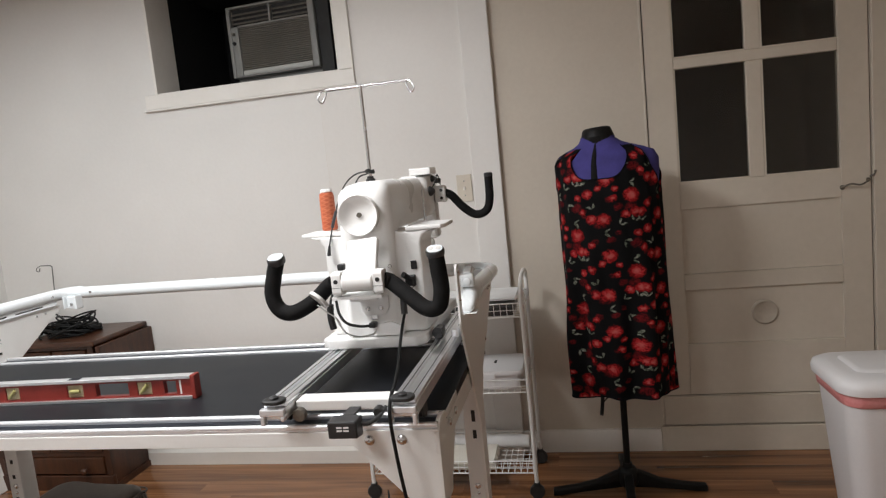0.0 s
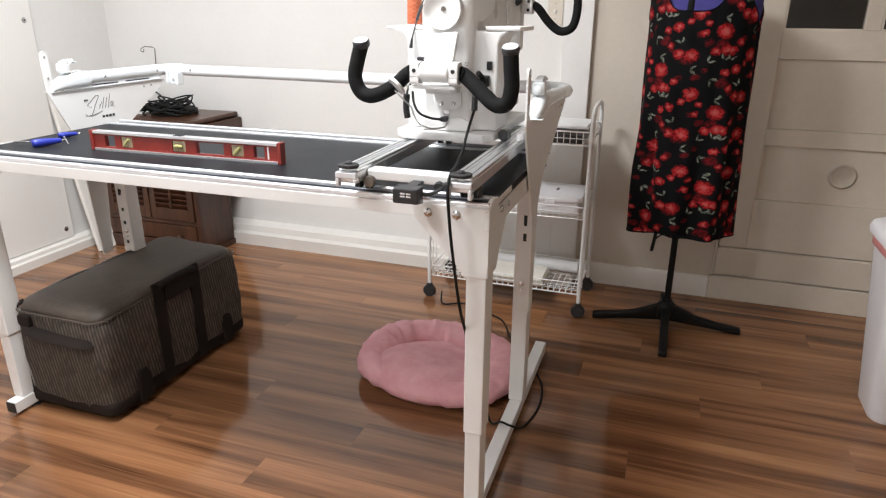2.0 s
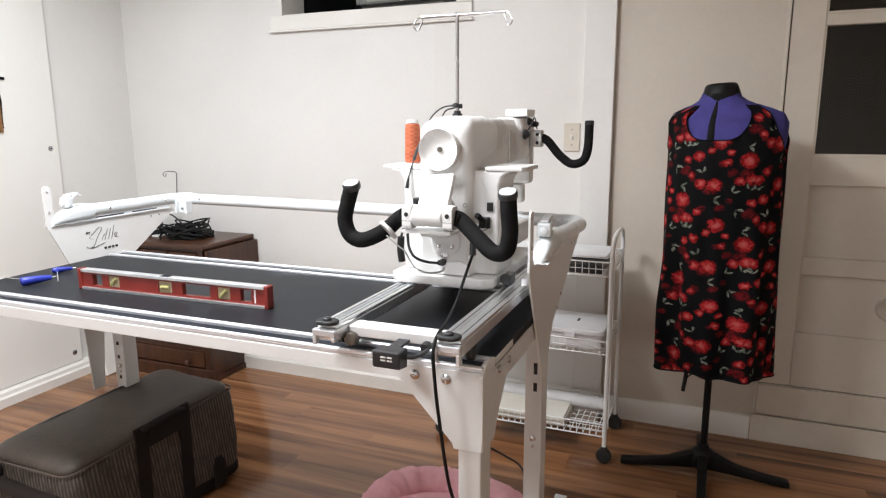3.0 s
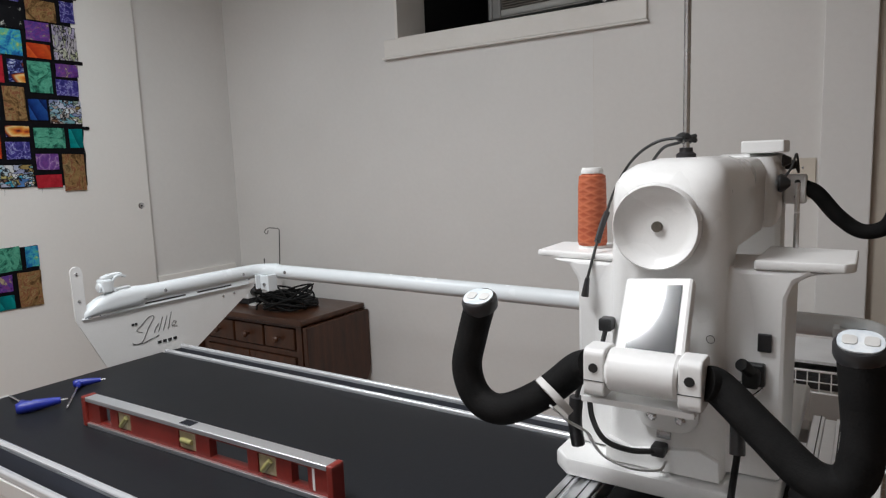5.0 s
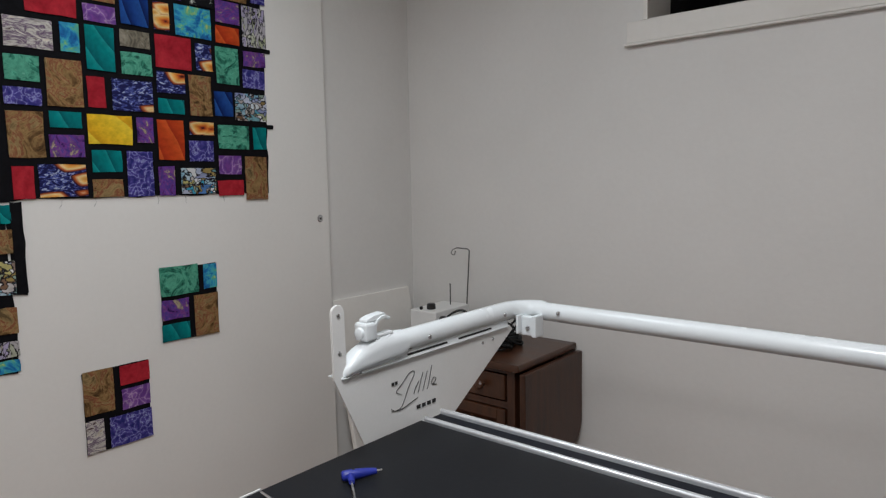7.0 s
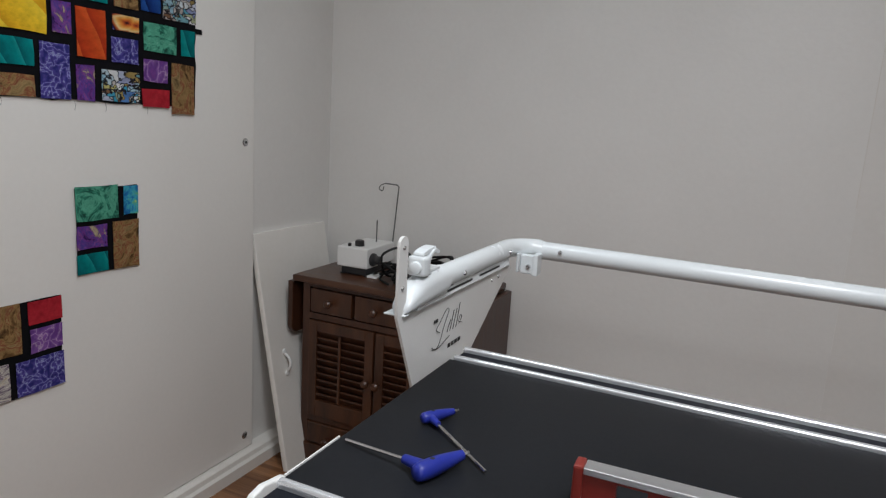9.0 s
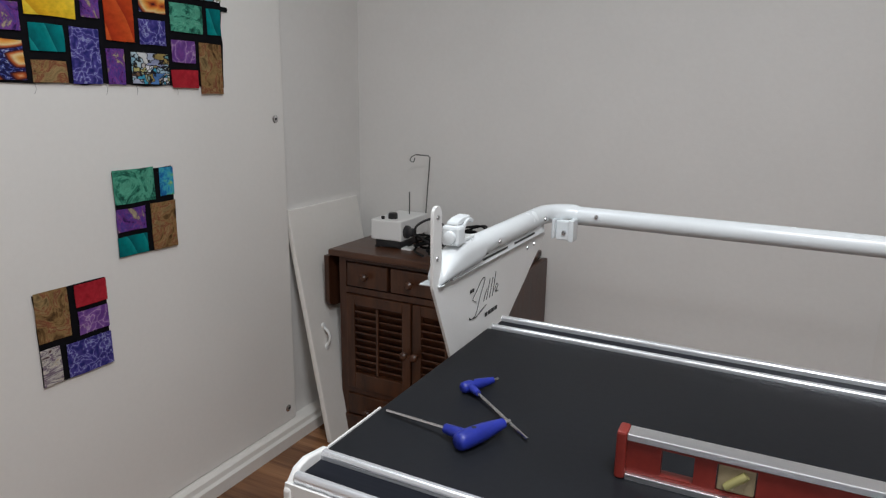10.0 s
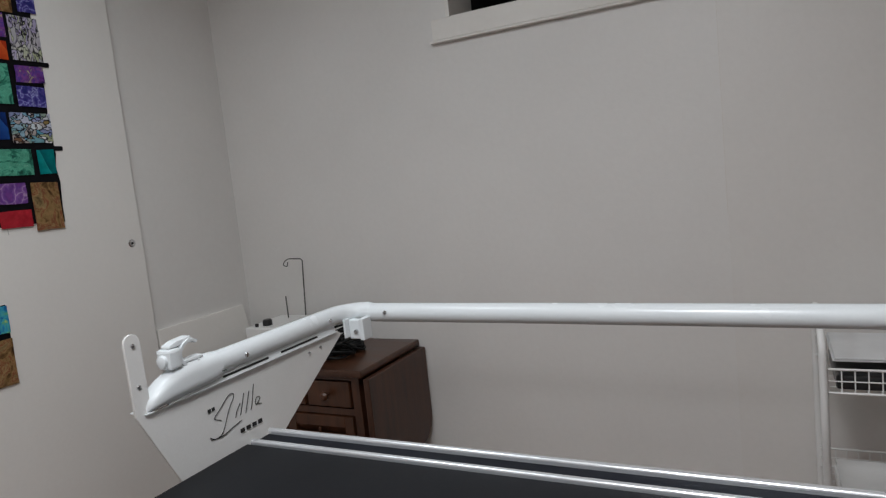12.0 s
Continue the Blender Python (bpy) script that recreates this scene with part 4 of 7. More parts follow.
# ---- dark wooden drop-leaf cabinet ----
cab = thing("drop_leaf_cabinet", (-2.3, 2.8, 0.0), "dark stained wooden cabinet with drop leaves, three drawers and louvred doors", "cabinet")
CX0, CX1, CY0, CY1 = -2.622, -1.998, 2.64, 2.897
part("carcass", joined(box(CX0, CX0 + 0.022, CY0, CY1, 0.03, 0.70, 0.002), box(CX1 - 0.022, CX1, CY0, CY1, 0.03, 0.70, 0.002), box(CX0 + 0.022, CX1 - 0.022, CY1 - 0.012, CY1, 0.03, 0.70),
                       box(CX0 + 0.022, CX1 - 0.022, CY0 + 0.012, CY1 - 0.012, 0.03, 0.05), box(CX0 + 0.022, CX1 - 0.022, CY0 + 0.03, CY1 - 0.012, 0.56, 0.575), box(CX0 + 0.022, CX1 - 0.022, CY0 + 0.03, CY1 - 0.012, 0.17, 0.185)), dark_wood, cab)
part("tabletop", box(CX0 - 0.03, CX1 + 0.032, 2.608, 2.996, 0.702, 0.726, 0.005), dark_wood_top, cab)
part("plinth", joined(box(CX0 - 0.008, CX1 + 0.008, CY0 - 0.012, CY0 + 0.01, 0.0, 0.075, 0.004), box(CX0 - 0.008, CX0 + 0.0215, CY0 + 0.01, CY1, 0.0, 0.029), box(CX1 - 0.0215, CX1 + 0.008, CY0 + 0.01, CY1, 0.0, 0.029)), dark_wood, cab)
part("face_frame", joined(box(CX0, CX0 + 0.03, CY0 - 0.004, CY0 - 0.0005, 0.076, 0.70), box(CX1 - 0.03, CX1, CY0 - 0.004, CY0 - 0.0005, 0.076, 0.70),
                          box(CX0 + 0.03, CX1 - 0.03, CY0 - 0.004, CY0 + 0.02, 0.565, 0.587), box(CX0 + 0.03, CX1 - 0.03, CY0 - 0.004, CY0 + 0.02, 0.168, 0.188), box(CX0 + 0.03, CX1 - 0.03, CY0 - 0.004, CY0 + 0.02, 0.684, 0.70)), dark_wood, cab)


def knob_at(x, y, z, parent):
    return part("knob", lathe([(0.007, 0), (0.006, 0.01), (0.014, 0.018), (0.015, 0.025), (0.009, 0.031), (0.001, 0.032)], 16, (x, y, z), "-y"), dark_wood_top, parent, "turned wooden knob")


dw = (CX1 - CX0 - 0.06) / 3
for i in range(3):
    x0 = CX0 + 0.03 + dw * i
    d = part("drawer_front", box(x0 + 0.006, x0 + dw - 0.006, CY0 - 0.010, CY0 + 0.018, 0.592, 0.68, 0.004), mid_wood, cab)
    knob_at(x0 + dw / 2, CY0 - 0.010, 0.636, d)
ww = (CX1 - CX0 - 0.06) / 2
for i in range(2):
    x0 = CX0 + 0.03 + ww * i + 0.004
    x1 = x0 + ww - 0.008
    d = part("louvred_door", joined(box(x0, x0 + 0.035, CY0 - 0.012, CY0 + 0.008, 0.192, 0.561, 0.002), box(x1 - 0.035, x1, CY0 - 0.012, CY0 + 0.008, 0.192, 0.561, 0.002),
                                    box(x0 + 0.035, x1 - 0.035, CY0 - 0.012, CY0 + 0.008, 0.525, 0.561, 0.002), box(x0 + 0.035, x1 - 0.035, CY0 - 0.012, CY0 + 0.008, 0.192, 0.255, 0.002)), mid_wood, cab)
    xm = (x0 + x1) / 2
    part("rod", box(xm - 0.005, xm + 0.005, CY0 - 0.018, CY0 - 0.011, 0.262, 0.52, 0.002), dark_wood_top, d)
    for k in range(10):
        part("slat", moved(box(x0 + 0.036, x1 - 0.036, -0.017, 0.017, -0.003, 0.003, 0.001, 1), Matrix.Translation((0, CY0 - 0.001, 0.268 + k * 0.0272)) @ Matrix.Rotation(radians(-58), 4, "X")), dark_wood, d)
    knob_at(x1 - 0.017 if i == 0 else x0 + 0.017, CY0 - 0.012, 0.373, d)
d = part("bottom_drawer", box(CX0 + 0.034, CX1 - 0.034, CY0 - 0.010, CY0 + 0.015, 0.082, 0.164, 0.004), mid_wood, cab)
knob_at(CX0 + 0.13, CY0 - 0.010, 0.105, d)
knob_at(CX1 - 0.13, CY0 - 0.010, 0.105, d)


def leaf_outline(y0, y1, z0, z1, r=0.07, n=6):
    pts = [(y0, z1), (y1, z1)]
    for cy, a0 in ((y1 - r, 0), (y0 + r, -90)):
        for i in range(n + 1):
            a = radians(a0 - 90 * i / n)
            pts.append((cy + r * math.cos(a), z0 + r + r * math.sin(a)))
    return pts


part("drop_leaf", prism(leaf_outline(2.612, 2.993, 0.36, 0.699, 0.09), "x", CX1 + 0.034, CX1 + 0.056, 0.003), dark_wood, cab, "hanging drop leaf with rounded corners")
part("drop_leaf", prism(leaf_outline(2.612, 2.985, 0.50, 0.699, 0.03), "x", CX0 - 0.052, CX0 - 0.03, 0.003), dark_wood, cab, "hanging drop leaf")

# sewing attachment box with its rods and cables on the cabinet
bw = thing("bobbin_winder", (-2.474, 2.83, 0.726), "white bobbin winder box with wire thread guides and a black knob", "bobbin winder", rz=2)
own("housing", box(-0.068, 0.060, -0.107, 0.107, 0.03, 0.105, 0.005), powder_white, bw)
own("lower_body", box(-0.052, 0.052, -0.10, 0.10, 0.004, 0.029, 0.003), black_plastic, bw)
own("flange", box(0.0585, 0.10, -0.105, -0.03, 0.0, 0.008, 0.002), powder_white, bw)
own("knob", lathe([(0.018, 0), (0.017, 0.018), (0.013, 0.022), (0.001, 0.022)], 16, (0.0, -0.06, 0.105)), black_plastic, bw)
own("dial", lathe([(0.024, 0), (0.024, 0.012), (0.016, 0.02), (0.016, 0.035), (0.001, 0.036)], 18, (0.0585, -0.07, 0.062), "x"), black_plastic, bw)
own("switch", box(-0.03, -0.02, -0.095, -0.085, 0.105, 0.117, 0.001), black_plastic, bw)
own("spool_pin", tube([(0.01, 0.05, 0.105), (0.01, 0.05, 0.19)], 0.0025, 8, smooth=False), dark_wire, bw)
own("thread_mast", tube([(0.056, 0.098, 0.105), (0.072, 0.098, 0.32), (0.066, 0.094, 0.327), (0.020, 0.084, 0.33)], 0.0026, 8, smooth=False), dark_wire, bw)
own("thread_eye", tube([(0.020, 0.084, 0.33), (0.005, 0.078, 0.322), (0.000, 0.074, 0.308), (0.012, 0.078, 0.302), (0.016, 0.082, 0.318)], 0.002, 6), dark_wire, bw)
for i in range(4):
    own("foot", lathe([(0.01, 0), (0.01, 0.005)], 10, ((-0.05, 0.05)[i % 2], (-0.09, 0.09)[i // 2], 0.0)), rubber, bw)


def cable(name, pts, r, label, category="cable", mat=None, group=""):
    o = Vector(pts[0])
    return single(name, tube([Vector(p) - o for p in pts], r, 8, 6), mat or rubber, o, label, category, group)


rnd = random.Random(7)
for k in range(12):
    c = Vector((-2.25 + rnd.uniform(-0.06, 0.08), 2.77 + rnd.uniform(-0.05, 0.07), 0.735))
    pts = []
    for i in range(9):
        a = i * 1.35 + k
        pts.append((c.x + (0.085 + 0.03 * rnd.random()) * math.cos(a), c.y + (0.055 + 0.03 * rnd.random()) * math.sin(a), 0.731 + 0.105 * rnd.random() * (1 - abs(i - 4) / 5)))
    cable("cable", pts, 0.0040, "tangled black cable heaped on the cabinet top", mat=cord_black, group="cables on the cabinet")
cable("cable", [(-2.36, 2.74, 0.79), (-2.33, 2.70, 0.83), (-2.28, 2.72, 0.855), (-2.23, 2.74, 0.82), (-2.20, 2.77, 0.75)], 0.0042, "black cable looping from the winder box", group="cables on the cabinet")
plug = thing("power_adapter", (-2.20, 2.76, 0.726), "black power adapter among tangled cables", "power adapter", rz=20)
own("body", box(-0.03, 0.03, -0.02, 0.02, 0.0, 0.03, 0.006), black_plastic, plug)
own("strain_relief", lathe([(0.009, 0), (0.005, 0.03)], 10, (0.03, 0, 0.014), "x"), rubber, plug)
ctrl = thing("foot_pedal", (-2.19, 2.85, 0.726), "black pedal control lying on the cabinet", "pedal", rz=-15)
own("base", prism([(-0.06, 0), (0.06, 0), (0.06, 0.032), (-0.06, 0.018)], "y", -0.04, 0.04, 0.005), black_plastic, ctrl)
own("treadle", box(-0.04, 0.05, -0.032, 0.032, 0.028, 0.038, 0.003), rubber, ctrl)

# ---- quilting frame ----
TX0, TX1, TZ = -1.678, -0.08, 0.852
FY0, FY1, BY0, BY1 = 1.253, 1.318, 1.822, 1.885
qf = thing("quilting_table", (-0.88, 1.55, 0.0), "white steel quilting table with a black top and aluminium rails", "quilting table")
part("tabletop", box(TX0 + 0.003, TX1 - 0.003, FY1 + 0.001, BY0 - 0.001, TZ - 0.018, TZ, 0.002), laminate, qf, "black laminate tabletop")


def ridge(y0, y1, top):
    """A rounded extruded track."""
    c, h, base = (y0 + y1) / 2, (y1 - y0) / 2, TZ - 0.0055
    arc = [(c + h * math.cos(radians(a)), top - h * 0.75 + h * 0.75 * math.sin(radians(a))) for a in range(0, 181, 15)]
    return prism([(y1, base)] + arc + [(y0, base)], "x", TX0 + 0.01, TX1 - 0.004)


def rail(name, y0, y1):
    r = part(name, box(TX0 + 0.01, TX1 - 0.004, y0 + 0.003, y1 - 0.003, TZ - 0.03, TZ - 0.006, 0.001), powder_white, qf)
    w = y1 - y0
    part("track", ridge(y0 + 0.001, y0 + 0.20 * w, TZ + 0.007), satin_track, r, "bright aluminium track")
    part("groove", box(TX0 + 0.01, TX1 - 0.004, y0 + 0.205 * w, y0 + 0.785 * w, TZ - 0.0055, TZ - 0.001), dark_slot, r, "dark groove between the tracks")
    part("track", ridge(y0 + 0.79 * w, y0 + 0.99 * w, TZ + 0.009), satin_track, r, "bright aluminium track")
    return r


rail("front_rail", FY0, FY1)
rail("back_rail", BY0, BY1)
part("front_apron", box(TX0 + 0.0215, TX1 - 0.0215, FY0 - 0.0005, FY0 + 0.0025, 0.816, TZ - 0.007, 0.001), powder_white, qf)
part("back_apron", box(TX0 + 0.02, TX1 - 0.02, BY1 - 0.02, BY1 - 0.002, 0.782, TZ - 0.031, 0.002), powder_white, qf)


def mirrored(bm, right):
    """Side parts are drawn for the west end; the east end is their mirror image."""
    if right:
        moved(bm, Matrix.Translation((TX0 + TX1, 0, 0)) @ Matrix.Scale(-1, 4, (1, 0, 0)))
        bmesh.ops.reverse_faces(bm, faces=bm.faces)
    return bm


for right in (False, True):
    S = lambda b: mirrored(b, right)
    part("end_cap", S(prism([(FY0 - 0.0065, 0.80), (FY0 - 0.0065, TZ - 0.012), (FY0 + 0.012, TZ + 0.008), (FY0 + 0.03, TZ + 0.012), (FY1 + 0.004, TZ + 0.006), (FY1 + 0.01, 0.80)], "x", TX0, TX0 + 0.0095, 0.002)), powder_white, qf)
    part("side_rail", S(box(TX0 + 0.003, TX0 + 0.0115, FY1 + 0.011, BY1, 0.785, TZ - 0.019, 0.002)), powder_white, qf)
    part("edge_strip", S(box(TX0 + 0.0002, TX0 + 0.0028, FY1 + 0.011, 1.45, TZ - 0.012, TZ + 0.0015, 0.0008)), powder_white, qf)
    # front leg with its flared gusset
    gus = S(prism([(TX0 + 0.001, 0.848), (TX0 + 0.176, 0.848), (TX0 + 0.176, 0.82), (TX0 + 0.17, 0.813), (TX0 + 0.114, 0.753), (TX0 + 0.074, 0.711), (TX0 + 0.063, 0.699), (TX0 + 0.060, 0.688), (TX0 + 0.004, 0.688), (TX0 + 0.001, 0.72)], "y", FY0 - 0.004, FY0 - 0.001, 0.0006))
    g = part("gusset", gus, powder_white, qf)
    for dx in (0.14, 0.075):
        part("bolt", S(lathe([(0.0105, 0), (0.0105, 0.002), (0.007, 0.005), (0.003, 0.006), (0.001, 0.004)], 16, (TX0 + dx, FY0 - 0.004, 0.829), "-y")), steel, g, "steel bolt with washer")
    part("side_gusset", S(prism([(FY0 - 0.001, 0.835), (FY0 + 0.16, 0.815), (FY0 + 0.15, 0.785), (FY0 + 0.085, 0.715), (FY0 + 0.072, 0.688), (FY0 - 0.001, 0.688)], "x", TX0 + 0.001, TX0 + 0.004, 0.0006)), powder_white, qf)
    for y, z in ((1.352, 0.822), (1.425, 0.817)):
        part("bolt", S(moved(lathe([(0.0085, 0), (0.0085, 0.002), (0.006, 0.004), (0.001, 0.0035)], 14), Matrix.Translation((TX0 + (0.0005 if y < 1.4 else 0.0025), y, z)) @ Matrix.Rotation(radians(-90), 4, "Y"))), steel, qf, "steel bolt")
    part("front_leg", S(box(TX0 + 0.005, TX0 + 0.0518, FY0 - 0.0008, FY0 + 0.062, 0.276, 0.80, 0.003)), powder_white, qf)
    part("front_leg_lower", S(box(TX0 + 0.0085, TX0 + 0.0485, FY0 + 0.002, FY0 + 0.058, 0.052, 0.275, 0.003)), powder_white, qf)
    part("foot_bar", S(box(TX0 + 0.012, TX0 + 0.052, FY0 - 0.03, 2.205, 0.012, 0.0515, 0.003)), powder_white, qf)
    part("foot_cap", S(box(TX0 + 0.014, TX0 + 0.05, FY0 - 0.034, FY0 - 0.0305, 0.014, 0.05, 0.001)), rubber, qf)
    for y in (FY0 + 0.05, 2.14):
        part("levelling_foot", S(lathe([(0.02, 0), (0.018, 0.006), (0.006, 0.008), (0.006, 0.0115)], 14, (TX0 + 0.032, y, 0.0))), rubber, qf)
    LX = TX0 - 0.020 if right else TX0 + 0.012
    bl = part("back_leg", S(box(LX + 0.028, LX + 0.076, 1.772, 1.83, 0.052, 0.78, 0.004)), powder_white, qf)
    for z0, z1 in ((0.65, 0.682), (0.602, 0.626)):
        part("slot", S(box(LX + 0.0268, LX + 0.0278, 1.793, 1.803, z0, z1)), ink, bl)
        part("slot", S(box(LX + 0.0425, LX + 0.0525, 1.7705, 1.7715, z0, z1)), ink, bl)
    part("bolt", S(lathe([(0.009, 0), (0.008, 0.003), (0.001, 0.005)], 14, (LX + 0.052, 1.772, 0.465), "-y")), steel, bl)
    part("bolt", S(lathe([(0.005, 0), (0.004, 0.002), (0.001, 0.003)], 12, (LX + 0.052, 1.772, 0.443), "-y")), steel, bl)
    if not right:
        for z in (0.62, 0.55, 0.50, 0.425):
            part("mark", box(LX + 0.046, LX + 0.056, 1.7708, 1.7716, z - 0.009, z + 0.004), ink, bl)
    # arm plate
    tab = [(1.620 - 0.0145 * math.cos(radians(a)), 1.10 + 0.0145 * math.sin(radians(a))) for a in range(0, 181, 30)]
    if right:
        tab = [(y - 0.050, z) for y, z in tab]
        outline = [(1.5555, 1.0)] + tab + [(1.586, 1.0), (1.60, 0.985), (2.15, 0.985), (2.16, 0.97), (2.09, 0.935), (1.94, 0.853), (1.815, 0.79), (1.768, 0.72), (1.757, 0.40), (1.713, 0.40), (1.70, 0.68), (1.662, 0.762), (1.622, 0.841), (1.577, 0.923), (1.553, 0.975)]
    else:
        outline = [(1.607, 0.984)] + tab + [(1.636, 0.990), (1.645, 0.983), (2.14, 0.985), (2.152, 0.974), (1.875, 0.80), (1.81, 0.70), (1.782, 0.64), (1.757, 0.385), (1.713, 0.385), (1.696, 0.66), (1.703, 0.785)]
    arm = part("arm_plate", S(prism(outline, "x", TX0 - 0.006, TX0 - 0.0005, 0.0008)), powder_white, qf, "white steel arm plate" if right else "white steel arm plate with a black logo")
    part("arm_channel", S(prism([(TX0 - 0.0003, 0.9835), (TX0 + 0.0055, 0.9838), (TX0 + 0.0068, 0.9850), (TX0 + 0.0058, 0.9875), (TX0 + 0.0015, 1.006), (TX0 - 0.0003, 1.006)], "y", 1.665, 2.125, 0.0004)), tube_white, arm, "white folded lip under the tube")
    for y, z in ((tab[3][0], 1.096), (tab[3][0], 1.03), (2.033, 0.964), (2.072, 0.966), (1.86, 0.815), (1.90, 0.845)):
        part("bolt", S(moved(lathe([(0.0042, 0), (0.0035, 0.002), (0.001, 0.0028)], 12), Matrix.Translation((TX0 - 0.0005, y, z)) @ Matrix.Rotation(radians(90), 4, "Y"))), steel, arm)
        part("bolt", S(moved(lathe([(0.0042, 0), (0.0035, 0.002), (0.001, 0.0028)], 12), Matrix.Translation((TX0 - 0.0062, y, z)) @ Matrix.Rotation(radians(-90), 4, "Y"))), steel, arm)
    for y0, y1 in ((1.785, 1.905), (1.942, 2.06)):
        part("slot", S(prism([(TX0 + 0.0040, 0.9905), (TX0 + 0.0056, 0.9905), (TX0 + 0.0047, 0.9945), (TX0 + 0.0032, 0.9945)], "y", y0, y1)), ink, arm)
    nose = part("arm_cover", S(loft_y([(1.627, -0.018, 0.003, 0.9855, 0.995, 0.004), (1.632, -0.024, 0.008, 0.9855, 1.003, 0.008), (1.645, -0.028, 0.011, 0.9855, 1.014, 0.012), (1.665, -0.030, 0.013, 0.9855, 1.027, 0.017), (1.69, -0.031, 0.0145, 0.986, 1.037, 0.019), (1.715, -0.031, 0.015, 0.987, 1.0415, 0.020), (1.765, -0.031, 0.015, 0.988, 1.0415, 0.020), (1.782, -0.030, 0.0142, 0.993, 1.0405, 0.020)])), tube_white, arm, "white moulded cover over the tube's end", smooth=70)
    part("cover_flange", S(prism([(TX0 - 0.033, 1.620), (TX0 + 0.004, 1.622), (TX0 + 0.006, 1.636), (TX0 - 0.020, 1.66), (TX0 - 0.033, 1.66)], "z", 0.9826, 0.9852, 0.0008)), tube_white, nose)
    part("cover_seam", S(box(TX0 + 0.0152, TX0 + 0.0156, 1.776, 1.786, 1.006, 1.0075)), ink, nose)
    # clamp
    def arc(a0, a1, r0, r1):
        n = 10
        inner = [(1.724 + r0 * math.cos(radians(a0 + (a1 - a0) * i / n)), 1.055 + r0 * math.sin(radians(a0 + (a1 - a0) * i / n))) for i in range(n + 1)]
        outer = [(1.724 + r1 * math.cos(radians(a1 - (a1 - a0) * i / n)), 1.055 + r1 * math.sin(radians(a1 - (a1 - a0) * i / n))) for i in range(n + 1)]
        return inner + outer
    cl = part("clamp", S(joined(prism(arc(48, 318, 0.0195, 0.0255), "x", TX0 - 0.020, TX0 + 0.006, 0.001), box(TX0 - 0.016, TX0 + 0.004, 1.700, 1.750, 1.0405, 1.0465, 0.002))), tube_white, arm, "white plastic pole clamp")
    part("clamp_block", S(box(TX0 - 0.024, TX0 + 0.010, 1.676, 1.701, 1.038, 1.072, 0.005)), tube_white, cl)
    part("clamp_lug", S(prism([(1.682, 1.0725), (1.702, 1.0725), (1.732, 1.0805), (1.728, 1.0845), (1.700, 1.0825), (1.684, 1.078)], "x", TX0 - 0.017, TX0 + 0.003, 0.0015)), tube_white, cl)
    part("clamp_screw", S(lathe([(0.0115, 0), (0.0105, 0.005), (0.007, 0.007), (0.001, 0.007)], 14, (TX0 - 0.007, 1.676, 1.053), "-y")), tube_white, cl)
    br = part("bracket", S(joined(box(TX0 + 0.016, TX0 + 0.022, 2.14, 2.19, 0.966, 1.010, 0.002), box(TX0 + 0.022, TX0 + 0.058, 2.1535, 2.172, 0.962, 1.007, 0.003), box(TX0 + 0.052, TX0 + 0.064, 2.15, 2.185, 0.960, 1.010, 0.002))), tube_white, arm)
    part("bolt", S(lathe([(0.006, 0), (0.005, 0.004), (0.001, 0.005)], 12, (TX0 + 0.042, 2.1535, 0.980), "-y")), steel, br)
    if not right:
        # the swash and bars of the logo, on the inner face
        lx = TX0 + 0.0006
        def stroke(pts, r):
            return tube([(lx, 1.738 + p[0] * 0.152, 0.888 + p[1] * 0.068) for p in pts], r * 0.44, 6, 6, flat=1.0)
        for pts, r in (([(0.02, 0.12), (0.10, 0.02), (0.22, 0.10), (0.34, 0.55), (0.46, 0.92), (0.38, 0.98), (0.22, 0.72), (0.12, 0.55), (0.22, 0.42)], 0.0014),
                       ([(0.03, 0.05), (0.2, 0.0), (0.4, 0.10), (0.52, 0.16)], 0.0016), ([(0.80, 0.36), (0.88, 0.52), (0.83, 0.58), (0.79, 0.42), (0.90, 0.34)], 0.0013)):
            part("logo_stroke", stroke(pts, r), ink, arm, "black ornamental logo stroke")
        for x, hh in ((0.44, 0.18), (0.52, 0.40), (0.61, 0.40), (0.70, 0.52)):
            part("logo_stroke", stroke([(x, 0.30), (x + 0.03, 0.45), (x + 0.10, 0.45 + hh)], 0.0015), ink, arm, "black ornamental logo stroke")
        for i in range(4):
            part("logo_bar", box(lx - 0.0002, lx + 0.0008, 1.812 + 0.0155 * i, 1.8225 + 0.0155 * i, 0.876, 0.8835), ink, arm)
        for i in range(2):
            part("logo_bar", box(lx - 0.0002, lx + 0.0008, 1.744 + 0.009 * i, 1.7505 + 0.009 * i, 0.940, 0.946), ink, arm)
# the bent take-up tube
zt = 1.018
tx0, tx1, R = TX0 - 0.008, TX1 + 0.010, 0.07
pts = [(tx0, 1.78, zt), (tx0, 2.0, zt), (tx0, 2.2 - R, zt)]
for i in range(1, 8):
    a = radians(180 - 90 * i / 8)
    pts.append((tx0 + R + R * math.cos(a), 2.2 - R + R * math.sin(a), zt))
ze = 1.002
pts += [(tx0 + R, 2.2, zt - 0.004), (-1.2, 2.2, zt - 0.006), (-0.6, 2.2, zt - 0.011), (tx1 - R, 2.2, ze)]
for i in range(1, 8):
    a = radians(90 - 90 * i / 8)
    pts.append((tx1 - R + R * math.cos(a), 2.2 - R + R * math.sin(a), ze))
pts += [(tx1, 2.2 - R, ze), (tx1, 2.0, ze + 0.006), (tx1, 1.78, zt)]
tb = part("take_up_tube", tube(pts, 0.0212, 20, smooth=False), tube_white, qf, "white bent steel tube")
